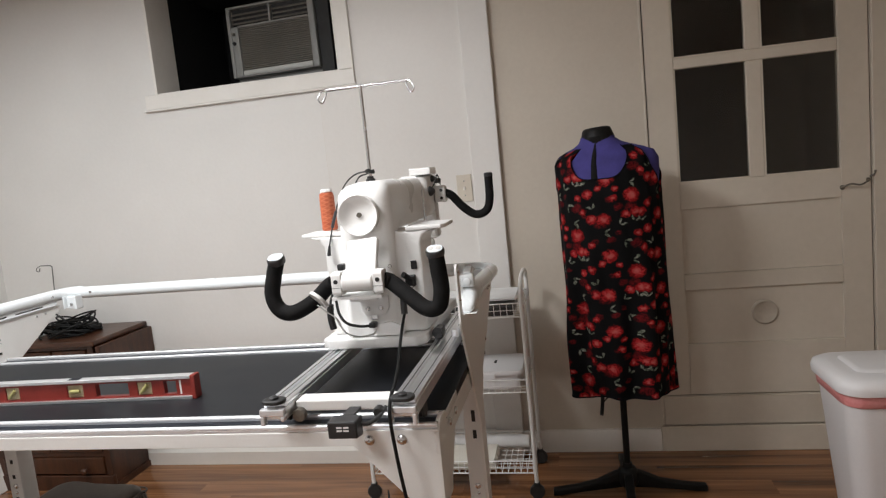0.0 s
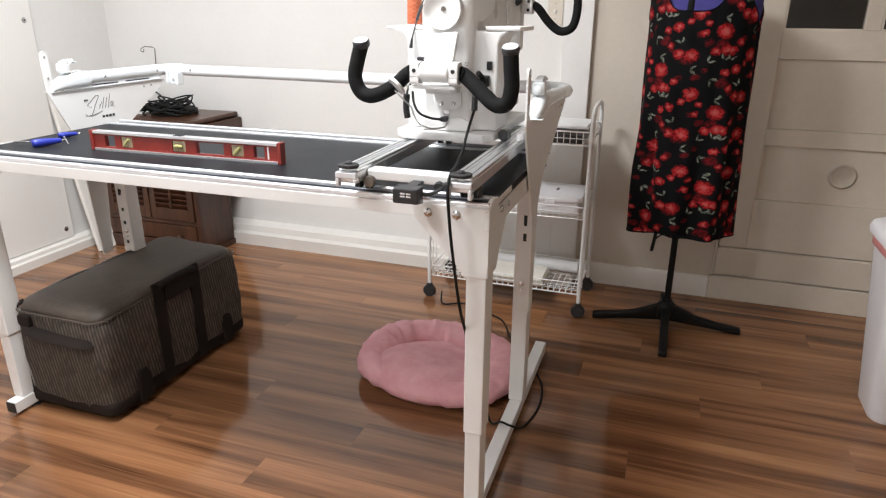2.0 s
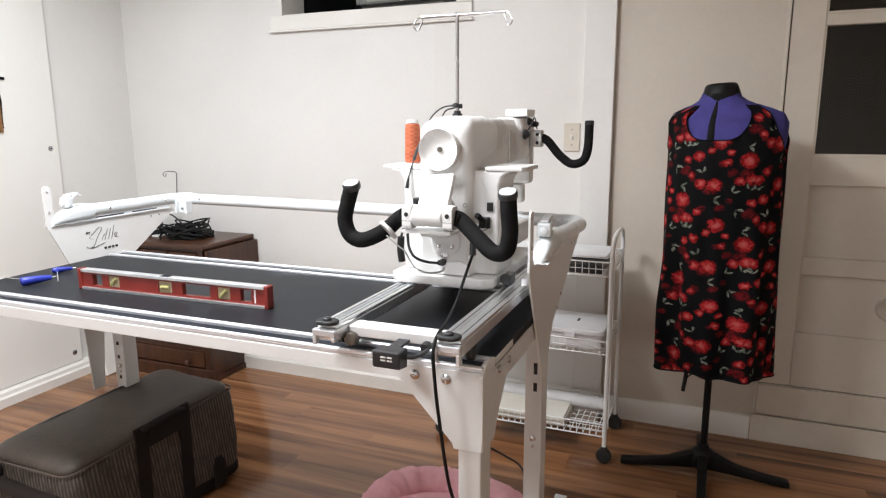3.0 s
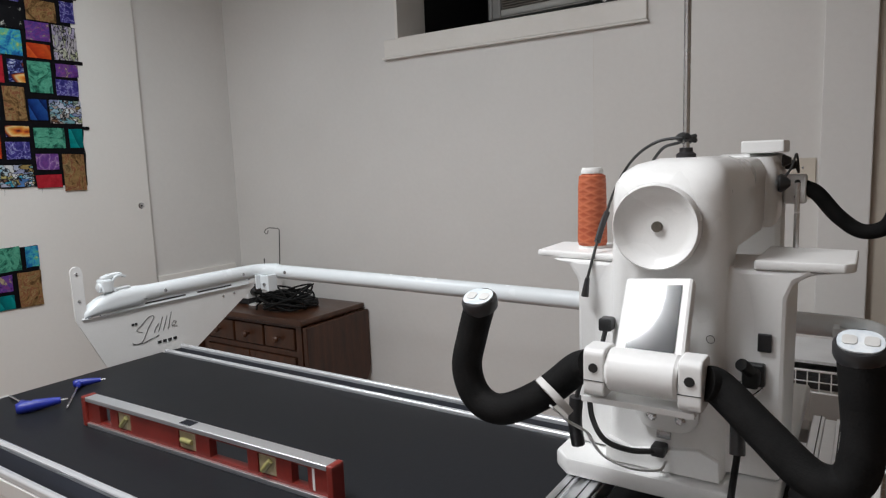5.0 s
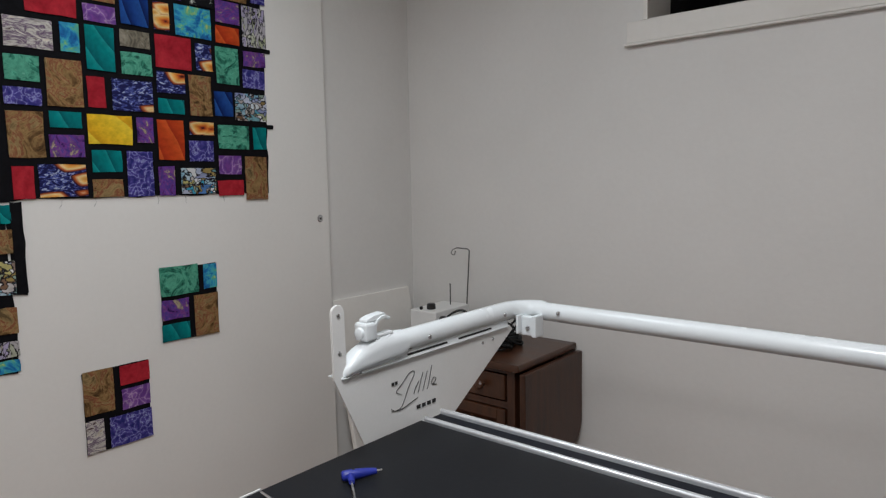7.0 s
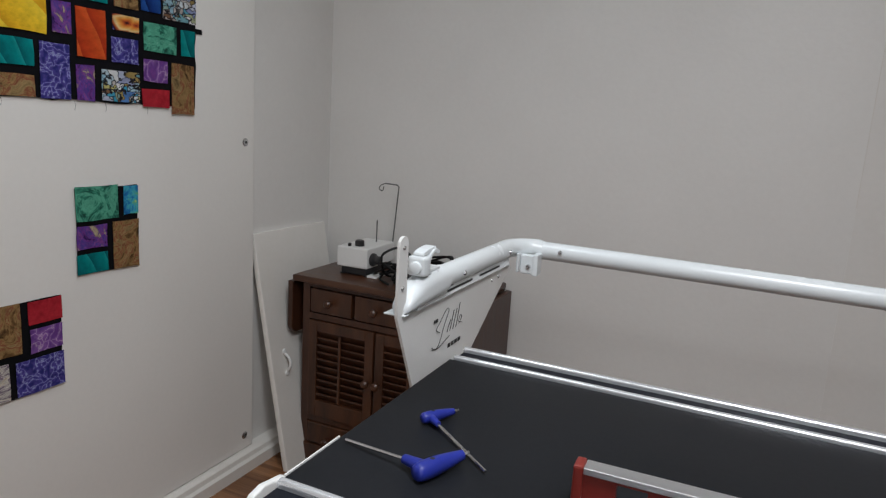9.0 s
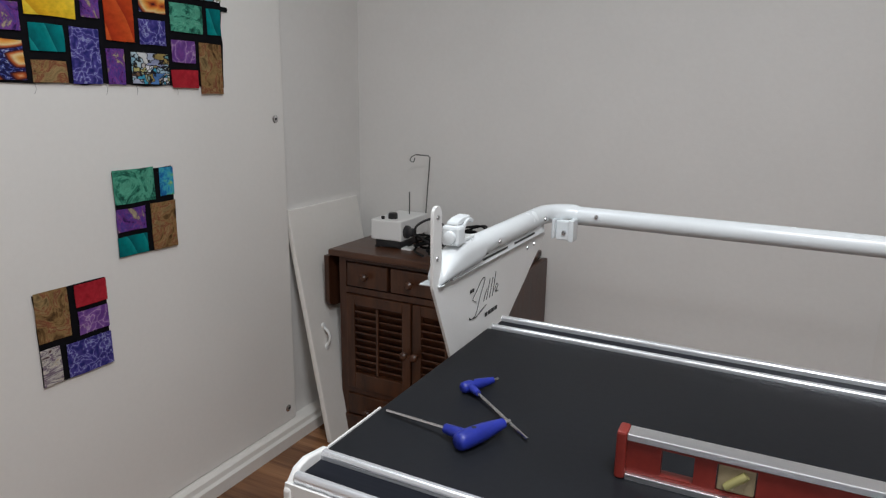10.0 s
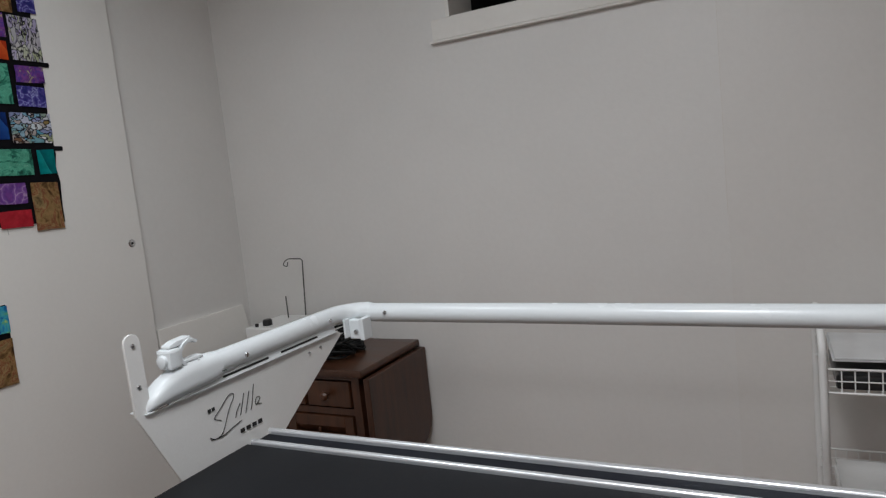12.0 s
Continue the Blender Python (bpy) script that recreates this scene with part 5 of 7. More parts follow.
for x, y, z in ((tx0 + 0.0222, 2.1, zt), (tx0 + 0.0222, 1.84, zt)):
    part("screw", lathe([(0.005, 0), (0.004, 0.003), (0.001, 0.004)], 12, (x, y, z), "x"), steel, tb)
part("screw", lathe([(0.005, 0), (0.004, 0.003), (0.001, 0.004)], 12, (tx0 + 0.115, 2.1778, zt), "-y"), steel, tb)

# ---- carriage rolling on the rails ----
cg = thing("machine_carriage", (-0.26, 1.55, TZ + 0.008), "aluminium carriage with twin tracks on the table rails", "carriage")
KX = ((-0.410, -0.364), (-0.157, -0.107))
for x0, x1 in KX:
    t = part("track_beam", box(x0, x1, 1.205, 1.93, 0.892, 0.916, 0.002), aluminium, cg)
    part("track_lip", box(x0 + 0.001, x0 + 0.0175, 1.206, 1.929, 0.9165, 0.9235, 0.0015), aluminium, t)
    part("track_lip", box(x1 - 0.0175, x1 - 0.001, 1.206, 1.929, 0.9165, 0.9235, 0.0015), aluminium, t)
    part("track_line", box(x0 + 0.0115, x0 + 0.013, 1.206, 1.929, 0.92355, 0.9239), dark_slot, t)
    part("track_line", box(x1 - 0.013, x1 - 0.0115, 1.206, 1.929, 0.92355, 0.9239), dark_slot, t)
    part("track_groove", box(x0 + 0.0178, x1 - 0.0178, 1.206, 1.929, 0.9165, 0.9195), aluminium, t)
    part("end_cap", prism(rounded((x0 + x1) / 2, 1.208, 0.0225, 0.0175, 0.015), "z", 0.9240, 0.9325, 0.003), rubber, t, "black end stop")
    part("end_screw", lathe([(0.009, 0), (0.009, 0.003), (0.006, 0.005), (0.001, 0.005)], 14, ((x0 + x1) / 2, 1.208, 0.9327)), black_plastic, t)
    part("end_plate", joined(box(x0 - 0.002, x1 + 0.002, 1.190, 1.2045, 0.903, 0.9165, 0.002), box(x0 - 0.002, x0 + 0.006, 1.190, 1.2045, 0.884, 0.9028, 0.002), box(x1 - 0.006, x1 + 0.002, 1.190, 1.2045, 0.880 if x0 > -0.3 else 0.893, 0.9028, 0.002)), satin_track, t, "bright bracket with two short legs")
    for y in (1.285, 1.853):
        for xx in (x0 + 0.01, x1 - 0.01):
            part("wheel", lathe([(0.016, -0.006), (0.016, -0.002), (0.013, 0.0), (0.016, 0.002), (0.016, 0.006)], 18, (xx, y, 0.876), "x"), rubber, t, "black grooved wheel")
for y0 in (1.247, 1.89):
    part("cross_bar", box(KX[0][1] + 0.001, KX[1][0] - 0.001, y0, y0 + 0.042, 0.891, 0.913, 0.003), powder_white, cg)
part("front_wheel", lathe([(0.012, -0.008), (0.0135, -0.004), (0.0135, 0.004), (0.012, 0.008), (0.005, 0.009)], 20, (-0.352, 1.238, 0.889), "-y"), tarnished, cg, "grey guide wheel")
part("front_wheel", lathe([(0.008, -0.010), (0.010, -0.005), (0.010, 0.005), (0.008, 0.010)], 20, (-0.190, 1.236, 0.893), "-y"), rubber, cg)
part("sensor_bracket", box(-0.252, -0.228, 1.2035, 1.2465, 0.893, 0.899, 0.001), black_plastic, cg)
enc = part("encoder_box", prism([(1.165, 0.868), (1.20, 0.862), (1.203, 0.90), (1.165, 0.90)], "x", -0.268, -0.212, 0.003), black_plastic, cg, "black sensor box with small printed marks")
for dx in (0.0, 0.013):
    part("mark", joined(box(-0.250 + dx, -0.240 + dx, 1.1640, 1.1648, 0.882, 0.885), box(-0.250 + dx, -0.240 + dx, 1.1640, 1.1648, 0.888, 0.891)), paper, enc)
part("encoder_lead", tube([(-0.2115, 1.19, 0.885), (-0.198, 1.20, 0.884), (-0.186, 1.22, 0.888), (-0.178, 1.246, 0.897)], 0.004, 8), rubber, cg)
part("wheel_block", box(-0.116, -0.098, 1.63, 1.668, 0.9245, 0.945, 0.003), aluminium, cg, "small silver roller block")
part("roller_block", joined(box(-0.1560, -0.136, 1.618, 1.662, 0.9245, 0.952, 0.004), lathe([(0.006, -0.006), (0.013, -0.005), (0.013, 0.005), (0.006, 0.006)], 16, (-0.146, 1.611, 0.944), "-y")), black_plastic, cg, "black roller block beside the machine's base")

# ---- longarm quilting machine ----
qm = thing("quilting_machine", (-0.29, 1.72, 0.9245), "white longarm quilting machine with handwheel, screen and black handlebars", "quilting machine")
part("base_plate", prism([(-0.430, 1.583), (-0.408, 1.562), (-0.188, 1.562), (-0.166, 1.583), (-0.166, 2.0), (-0.430, 2.0)], "z", 0.925, 0.948, 0.004), plate_white, qm)
part("lower_bed", box(-0.345, -0.225, 1.80, 2.14, 0.949, 1.015, 0.012), plate_white, qm)


def shell(sections, n=5):
    """A closed shell through rounded outlines at rising heights: rows of (z, x0, x1, y0, y1, corner)."""
    bm = bmesh.new()
    rings = []
    for z, x0, x1, y0, y1, r in sections:
        rings.append([bm.verts.new((p[0], p[1], z)) for p in rounded((x0 + x1) / 2, (y0 + y1) / 2, (x1 - x0) / 2, (y1 - y0) / 2, r, n)])
    for a, b in zip(rings, rings[1:]):
        for k in range(len(a)):
            bm.faces.new((a[k], a[(k + 1) % len(a)], b[(k + 1) % len(a)], b[k]))
    bm.faces.new(rings[0][::-1])
    bm.faces.new(rings[-1])
    bmesh.ops.recalc_face_normals(bm, faces=bm.faces)
    return bm


tower = part("tower_cover", shell([(0.949, -0.362, -0.226, 1.585, 1.66, 0.012), (1.0, -0.361, -0.227, 1.587, 1.66, 0.014), (1.14, -0.360, -0.228, 1.588, 1.665, 0.018), (1.20, -0.360, -0.227, 1.584, 1.668, 0.024),
                                   (1.218, -0.361, -0.226, 1.583, 1.690, 0.028), (1.229, -0.361, -0.226, 1.583, 1.745, 0.030), (1.24, -0.361, -0.226, 1.582, 1.795, 0.030), (1.252, -0.361, -0.226, 1.582, 1.818, 0.032), (1.280, -0.361, -0.226, 1.582, 1.822, 0.032), (1.295, -0.359, -0.228, 1.584, 1.821, 0.032), (1.308, -0.352, -0.233, 1.591, 1.816, 0.032), (1.318, -0.338, -0.242, 1.604, 1.806, 0.028), (1.3245, -0.315, -0.258, 1.632, 1.79, 0.022)], 6), shell_white, qm, smooth=60)
for side, x in ((1, -0.228), (-1, -0.360)):
    bm = bmesh.new()
    rings = []
    for z, k in ((0.952, 1.0), (1.14, 1.0), (1.17, 0.8), (1.19, 0.45), (1.20, 0.1)):
        fillet = [(x + side * k * 0.028 * (1 - math.sin(radians(a))), 1.6165 - k * 0.011 * (1 - math.cos(radians(a)))) for a in range(0, 91, 15)]
        rings.append([bm.verts.new((px, py, z)) for px, py in fillet + [(x - side * 0.02, 1.606), (x - side * 0.02, 1.6165)]])
    for lo, hi in zip(rings, rings[1:]):
        for k in range(len(lo)):
            bm.faces.new((lo[k], lo[(k + 1) % len(lo)], hi[(k + 1) % len(lo)], hi[k]))
    bm.faces.new(rings[0][::-1])
    bm.faces.new(rings[-1])
    bmesh.ops.recalc_face_normals(bm, faces=bm.faces)
    part("tower_flare", bm, shell_white, tower, smooth=60)
part("head_arm", shell([(1.195, -0.345, -0.252, 1.66, 2.07, 0.02), (1.215, -0.350, -0.246, 1.66, 2.075, 0.022), (1.297, -0.350, -0.246, 1.66, 2.075, 0.022), (1.314, -0.341, -0.254, 1.66, 2.07, 0.02), (1.319, -0.33, -0.262, 1.67, 2.06, 0.015)], 5), shell_white, qm, smooth=60)
# rear plate with the shelf
part("rear_plate", prism([(-0.412, 0.949), (-0.169, 0.949), (-0.167, 1.165), (-0.160, 1.183), (-0.145, 1.1925), (-0.118, 1.1965), (-0.45, 1.1965), (-0.425, 1.19), (-0.412, 1.17)], "y", 1.617, 1.742, 0.005), plate_white, qm)
part("accessory_shelf", prism([(-0.476, 1.632), (-0.361, 1.615), (-0.361, 1.735), (-0.478, 1.725)], "z", 1.197, 1.206, 0.003), plate_white, qm, "white shelf beside the tower")
part("accessory_shelf", prism([(-0.2015, 1.615), (-0.113, 1.616), (-0.104, 1.628), (-0.104, 1.735), (-0.2015, 1.745)], "z", 1.197, 1.2075, 0.002), plate_white, qm, "white shelf beside the tower")
HD = 2.165
part("head_joint", shell([(1.20, -0.343, -0.236, 2.04, 2.136, 0.02), (1.215, -0.350, -0.228, 2.04, 2.136, 0.02), (1.30, -0.350, -0.228, 2.04, 2.136, 0.02), (1.319, -0.341, -0.237, 2.04, 2.136, 0.02)], 5), shell_white, qm, smooth=60)
head = part("needle_head", joined(box(-0.345, -0.228, 2.137, HD + 0.025, 1.12, 1.325, 0.012), box(-0.32, -0.25, 2.145, HD + 0.010, 1.06, 1.119, 0.008)), shell_white, qm)
part("needle_bar", lathe([(0.004, 0), (0.004, 0.07), (0.001, 0.072)], 10, (-0.285, 2.152, 0.995)), steel, head)
part("head_lid", box(-0.290, -0.222, 2.07, 2.16, 1.3255, 1.347, 0.003), shell_white, head)
part("tension_disc", lathe([(0.014, 0), (0.016, 0.004), (0.014, 0.008), (0.005, 0.018)], 16, (-0.2275, 2.055, 1.274), "x"), black_plastic, head)
part("tension_disc", lathe([(0.010, 0), (0.011, 0.003), (0.005, 0.014)], 14, (-0.2275, 2.10, 1.311), "x"), black_plastic, head)
part("tension_disc", lathe([(0.008, 0), (0.009, 0.012), (0.006, 0.02)], 14, (-0.2275, 2.15, 1.303), "x"), black_plastic, head)
part("thread_guide", tube([(-0.227, 2.055, 1.27), (-0.210, 2.07, 1.30), (-0.205, 2.09, 1.322), (-0.203, 2.115, 1.29), (-0.210, 2.13, 1.305)], 0.002, 6), rubber, head)
part("handle_bracket", box(-0.2275, -0.192, HD - 0.04, HD - 0.005, 1.234, 1.286, 0.004), plate_white, head)
for z in (1.247, 1.272):
    part("bolt", lathe([(0.005, 0), (0.004, 0.003), (0.001, 0.002)], 12, (-0.205, HD - 0.04, z), "-y"), ink, head)


def grip(name, pts, r, parent):
    return part(name, tube(pts, r, 18, 8), foam, parent, "black foam covered handlebar")


g = grip("rear_handlebar", [(-0.196, HD - 0.022, 1.263), (-0.176, HD - 0.015, 1.251), (-0.143, HD - 0.005, 1.210), (-0.107, HD, 1.184), (-0.072, HD, 1.193), (-0.058, HD, 1.231), (-0.056, HD, 1.302)], 0.0132, qm)
part("handle_cap", lathe([(0.0142, 0), (0.0142, 0.010), (0.011, 0.013), (0.001, 0.0135)], 16, (-0.056, HD, 1.300)), black_plastic, g)
g = grip("rear_handlebar", [(-0.365, HD - 0.022, 1.263), (-0.405, HD - 0.015, 1.251), (-0.435, HD - 0.005, 1.210), (-0.47, HD, 1.186), (-0.505, HD, 1.195), (-0.519, HD, 1.232), (-0.521, HD, 1.262)], 0.0132, qm)
part("handle_bracket", box(-0.376, -0.3455, HD - 0.04, HD - 0.005, 1.235, 1.285, 0.004), plate_white, g)

# handwheel
wh = part("handwheel", lathe([(0.047, 0.0), (0.0498, 0.006), (0.0498, 0.016), (0.0475, 0.020), (0.045, 0.0185), (0.041, 0.012), (0.034, 0.008), (0.012, 0.006), (0.007, 0.0065), (0.001, 0.0065)], 40, (-0.2980, 1.581, 1.2475), "-y"), shell_white, qm, "white dished handwheel")
part("hub_screw", lathe([(0.0062, 0), (0.0062, 0.0030), (0.0056, 0.0036), (0.001, 0.0036)], 16, (-0.2980, 1.5743, 1.2475), "-y"), tarnished, wh, "dull metal hub screw", smooth=20)

# screen and handlebar mount
SCREEN = Matrix.Translation((-0.284, 1.515, 1.146)) @ Matrix.Rotation(radians(-3.5), 4, "Z") @ Matrix.Rotation(radians(-38.5), 4, "X") @ Matrix.Rotation(radians(-5), 4, "Y")
sc = part("screen_housing", moved(box(-0.0372, 0.0372, -0.008, 0.008, -0.060, 0.056, 0.004), SCREEN), shell_white, qm)
part("screen", moved(box(-0.0250, 0.0265, -0.0092, -0.0083, -0.038, 0.0455, 0.0), SCREEN), screen_glass, sc, "dark blank touch screen")
part("screen_neck", tube([(-0.29, 1.525, 1.145), (-0.29, 1.56, 1.13), (-0.29, 1.586, 1.12)], 0.02, 10, 4), shell_white, qm)
MY, MZ = 1.475, 1.1035
mount = part("handlebar_mount", joined(lathe([(0.021, -0.0365), (0.0235, -0.033), (0.0235, 0.033), (0.021, 0.0365)], 22, (-0.2825, MY, MZ + 0.002), "x"),
                                       box(-0.350, -0.232, MY - 0.006, MY + 0.05, MZ - 0.038, MZ - 0.031, 0.001), box(-0.330, -0.262, MY + 0.051, 1.586, MZ - 0.056, MZ - 0.034, 0.004)), plate_white, qm)
for x in (-0.331, -0.234):
    c = part("clamp_block", prism(rounded(MY, MZ, 0.0195, 0.0265, 0.009), "x", x - 0.0115, x + 0.0115, 0.002), plate_white, mount)
    part("hole", lathe([(0.005, 0), (0.005, 0.0012)], 16, (x, MY - 0.0195, MZ + 0.006), "-y"), ink, c)
    part("seam", box(x - 0.0113, x + 0.0113, MY - 0.0199, MY - 0.0190, MZ - 0.0085, MZ - 0.0078), dark_slot, c)
part("bolt_plate", prism([(-0.324, 1.050), (-0.324, 1.020), (-0.316, 1.006), (-0.304, 1.001), (-0.270, 1.001), (-0.259, 1.006), (-0.251, 1.020), (-0.251, 1.050)], "y", 1.579, 1.5845, 0.0015), plate_white, tower)
for x in (-0.304, -0.271):
    part("bolt", lathe([(0.006, 0), (0.006, 0.002), (0.003, 0.005)], 14, (x, 1.5785, 1.019), "-y"), steel, tower)
GR = 0.0178
gl = grip("handlebar", [(-0.341, 1.475, 1.106), (-0.361, 1.483, 1.096), (-0.395, 1.472, 1.066), (-0.436, 1.450, 1.047), (-0.468, 1.448, 1.056), (-0.482, 1.448, 1.090), (-0.474, 1.450, 1.132), (-0.463, 1.451, 1.168)], GR, qm)
gr = grip("handlebar", [(-0.224, 1.475, 1.104), (-0.211, 1.483, 1.098), (-0.167, 1.465, 1.066), (-0.127, 1.448, 1.040), (-0.099, 1.446, 1.045), (-0.090, 1.446, 1.081), (-0.093, 1.447, 1.126), (-0.096, 1.449, 1.161)], GR, qm)
for g, x, y, z in ((gl, -0.463, 1.451, 1.166), (gr, -0.096, 1.449, 1.159)):
    CAP = Matrix.Translation((x, y, z)) @ Matrix.Rotation(radians(24), 4, "X")
    part("handle_cap", moved(lathe([(0.0195, -0.004), (0.0205, 0), (0.0205, 0.008), (0.0185, 0.011), (0.001, 0.011)], 22), CAP), black_plastic, g)
    part("button_pad", moved(prism(rounded(0, 0, 0.0172, 0.0150, 0.0135), "z", 0.0111, 0.0125), CAP), sticker, g, "pale button pad with two grey buttons")
    for dx in (-0.008, 0.008):
        part("button", moved(prism(rounded(dx, 0, 0.0055, 0.006, 0.0035), "z", 0.0126, 0.0134), CAP), thread_tan, g)
part("strap", moved(lathe([(0.0245, -0.004), (0.0255, -0.0035), (0.0255, 0.0035), (0.0245, 0.004), (0.0240, 0.0)], 26), Matrix.Translation((-0.374, 1.452, 1.073)) @ Vector((0.024, 0.023, 0.028)).to_track_quat("Z", "Y").to_matrix().to_4x4()), thread_tan, gl, "pale cable tie round the handlebar")
part("ribbon_lead", tube([(-0.378, 1.452, 1.060), (-0.365, 1.468, 1.040), (-0.358, 1.505, 1.015), (-0.362, 1.535, 0.990), (-0.352, 1.55, 0.967), (-0.322, 1.556, 0.957), (-0.290, 1.557, 0.962), (-0.284, 1.565, 0.97)], 0.0050, 6, flat=0.3), thread_tan, qm)
part("lead", tube([(-0.37, 1.545, 1.05), (-0.362, 1.535, 1.02), (-0.345, 1.53, 0.998), (-0.32, 1.545, 0.985), (-0.298, 1.565, 0.98)], 0.0035, 8), rubber, qm)
part("connector", box(-0.302, -0.285, 1.562, 1.584, 0.974, 0.987, 0.003), black_plastic, qm)
part("connector", tube([(-0.380, 1.53, 1.045), (-0.382, 1.53, 1.012), (-0.379, 1.532, 0.985)], 0.0085, 10, 3), black_plastic, qm)
part("lead", tube([(-0.380, 1.53, 1.043), (-0.377, 1.535, 1.060), (-0.371, 1.553, 1.080), (-0.363, 1.568, 1.100), (-0.3605, 1.576, 1.117)], 0.003, 8), rubber, qm)
part("cable_clip", box(-0.3685, -0.3525, 1.572, 1.592, 1.117, 1.133, 0.003), black_plastic, qm)
part("connector_plate", box(-0.300, -0.283, 1.5835, 1.5865, 0.99, 1.012, 0.001), steel, tower)
part("label_ring", tube([(-0.241 + 0.0045 * math.cos(i * math.pi / 8), 1.5878, 1.118 + 0.0045 * math.sin(i * math.pi / 8)) for i in range(17)], 0.0004, 5, smooth=False), dark_slot, tower)
part("power_switch", box(-0.1955, -0.181, 1.6125, 1.6165, 1.103, 1.124, 0.001), black_plastic, qm)
inlet = part("power_inlet", box(-0.211, -0.186, 1.608, 1.6165, 1.062, 1.090, 0.003), black_plastic, qm)
part("plug", joined(box(-0.207, -0.190, 1.585, 1.6078, 1.066, 1.086, 0.004), tube([(-0.199, 1.592, 1.084), (-0.203, 1.578, 1.094), (-0.206, 1.572, 1.098)], 0.007, 10, 4)), cord_black, inlet)
part("inlet_clip", tube([(-0.212, 1.604, 1.068), (-0.208, 1.583, 1.0625), (-0.196, 1.580, 1.061), (-0.188, 1.604, 1.063)], 0.0014, 6), steel, inlet)
part("lower_trim", prism([(-0.361, 0.951), (-0.227, 0.951), (-0.228, 0.975), (-0.25, 0.985), (-0.33, 0.972), (-0.361, 0.982)], "y", 1.578, 1.5865, 0.001), shell_white, tower)

# thread mast, eyes and cone
mast = part("thread_mast", tube([(-0.287, 1.66, 1.318), (-0.287, 1.66, 1.562)], 0.0042, 10, smooth=False), steel, qm)
part("cross_arm", tube([(-0.378, 1.66, 1.556), (-0.17, 1.66, 1.556)], 0.0042, 10, smooth=False), steel, mast)
for s, x in ((-1, -0.378), (1, -0.17)):
    part("thread_eye", tube([(x, 1.66, 1.556), (x + s * 0.010, 1.655, 1.552), (x + s * 0.018, 1.652, 1.536), (x + s * 0.010, 1.655, 1.526), (x + s * 0.003, 1.658, 1.536), (x - s * 0.002, 1.66, 1.55)], 0.0022, 8), steel, mast)
part("mast_collar", lathe([(0.012, 0), (0.012, 0.008), (0.008, 0.011), (0.008, 0.016)], 14, (-0.287, 1.66, 1.3205)), black_plastic, mast)
part("mast_knot", tube([(-0.287, 1.652, 1.345), (-0.277, 1.66, 1.35), (-0.288, 1.669, 1.343), (-0.297, 1.66, 1.349), (-0.287, 1.651, 1.352), (-0.276, 1.662, 1.344)], 0.003, 6), rubber, mast)
part("lead", tube([(-0.287, 1.652, 1.349), (-0.32, 1.652, 1.345), (-0.352, 1.66, 1.325), (-0.378, 1.672, 1.29), (-0.388, 1.655, 1.25), (-0.390, 1.622, 1.21), (-0.395, 1.608, 1.175)], 0.0019, 8), rubber, qm, "thin black lead hanging beside the tower")
part("lead", tube([(-0.292, 1.652, 1.343), (-0.31, 1.648, 1.338), (-0.325, 1.66, 1.325), (-0.335, 1.68, 1.318)], 0.0019, 8), rubber, qm)
part("plug", tube([(-0.3945, 1.607, 1.176), (-0.396, 1.606, 1.165), (-0.398, 1.606, 1.152)], lambda q: 0.003 + 0.0022 * q, 8, 3), black_plastic, qm)
part("lead_sleeve", tube([(-0.387, 1.660, 1.256), (-0.389, 1.645, 1.238), (-0.3895, 1.630, 1.220)], 0.0042, 8, 3), black_plastic, qm)
part("spool_pin", tube([(-0.168, 1.70, 1.212), (-0.168, 1.70, 1.29)], 0.003, 8, smooth=False), steel, qm)
part("cord_relief", tube([(-0.216, 1.600, 1.040), (-0.208, 1.565, 1.050), (-0.203, 1.540, 1.043), (-0.201, 1.530, 1.012)], 0.0078, 10, 4), black_plastic, qm)
cone = thing("thread_cone", (-0.413, 1.675, 1.206), "orange variegated thread wound on a white cone", "thread cone")
own("thread", lathe([(0.0185, 0.004), (0.0200, 0.008), (0.0188, 0.085), (0.0178, 0.098), (0.012, 0.101)], 26), thread_orange, cone)
own("base", lathe([(0.018, 0.0), (0.018, 0.0035)], 20), paper, cone)
own("cone_top", lathe([(0.0145, 0.1012), (0.015, 0.104), (0.013, 0.109), (0.006, 0.109)], 20), paper, cone)
cable("machine_cable", [(-0.201, 1.530, 1.014), (-0.198, 1.47, 0.975), (-0.184, 1.38, 0.941), (-0.166, 1.28, 0.930), (-0.1565, 1.215, 0.928), (-0.1515, 1.180, 0.910), (-0.149, 1.178, 0.86), (-0.143, 1.186, 0.77), (-0.130, 1.205, 0.63), (-0.137, 1.30, 0.50), (-0.140, 1.40, 0.34), (-0.142, 1.50, 0.20), (-0.142, 1.58, 0.085), (-0.126, 1.635, 0.057), (-0.093, 1.625, 0.057), (-0.070, 1.70, 0.008), (-0.045, 1.82, 0.006), (-0.055, 1.95, 0.006), (-0.105, 2.06, 0.006), (-0.20, 2.19, 0.006), (-0.253, 2.29, 0.006), (-0.31, 2.41, 0.006), (-0.378, 2.463, 0.006), (-0.517, 2.53, 0.006), (-0.61, 2.50, 0.006), (-0.66, 2.62, 0.006)], 0.0035, "black power cord trailing from the machine to the floor", "cable", cord_black)

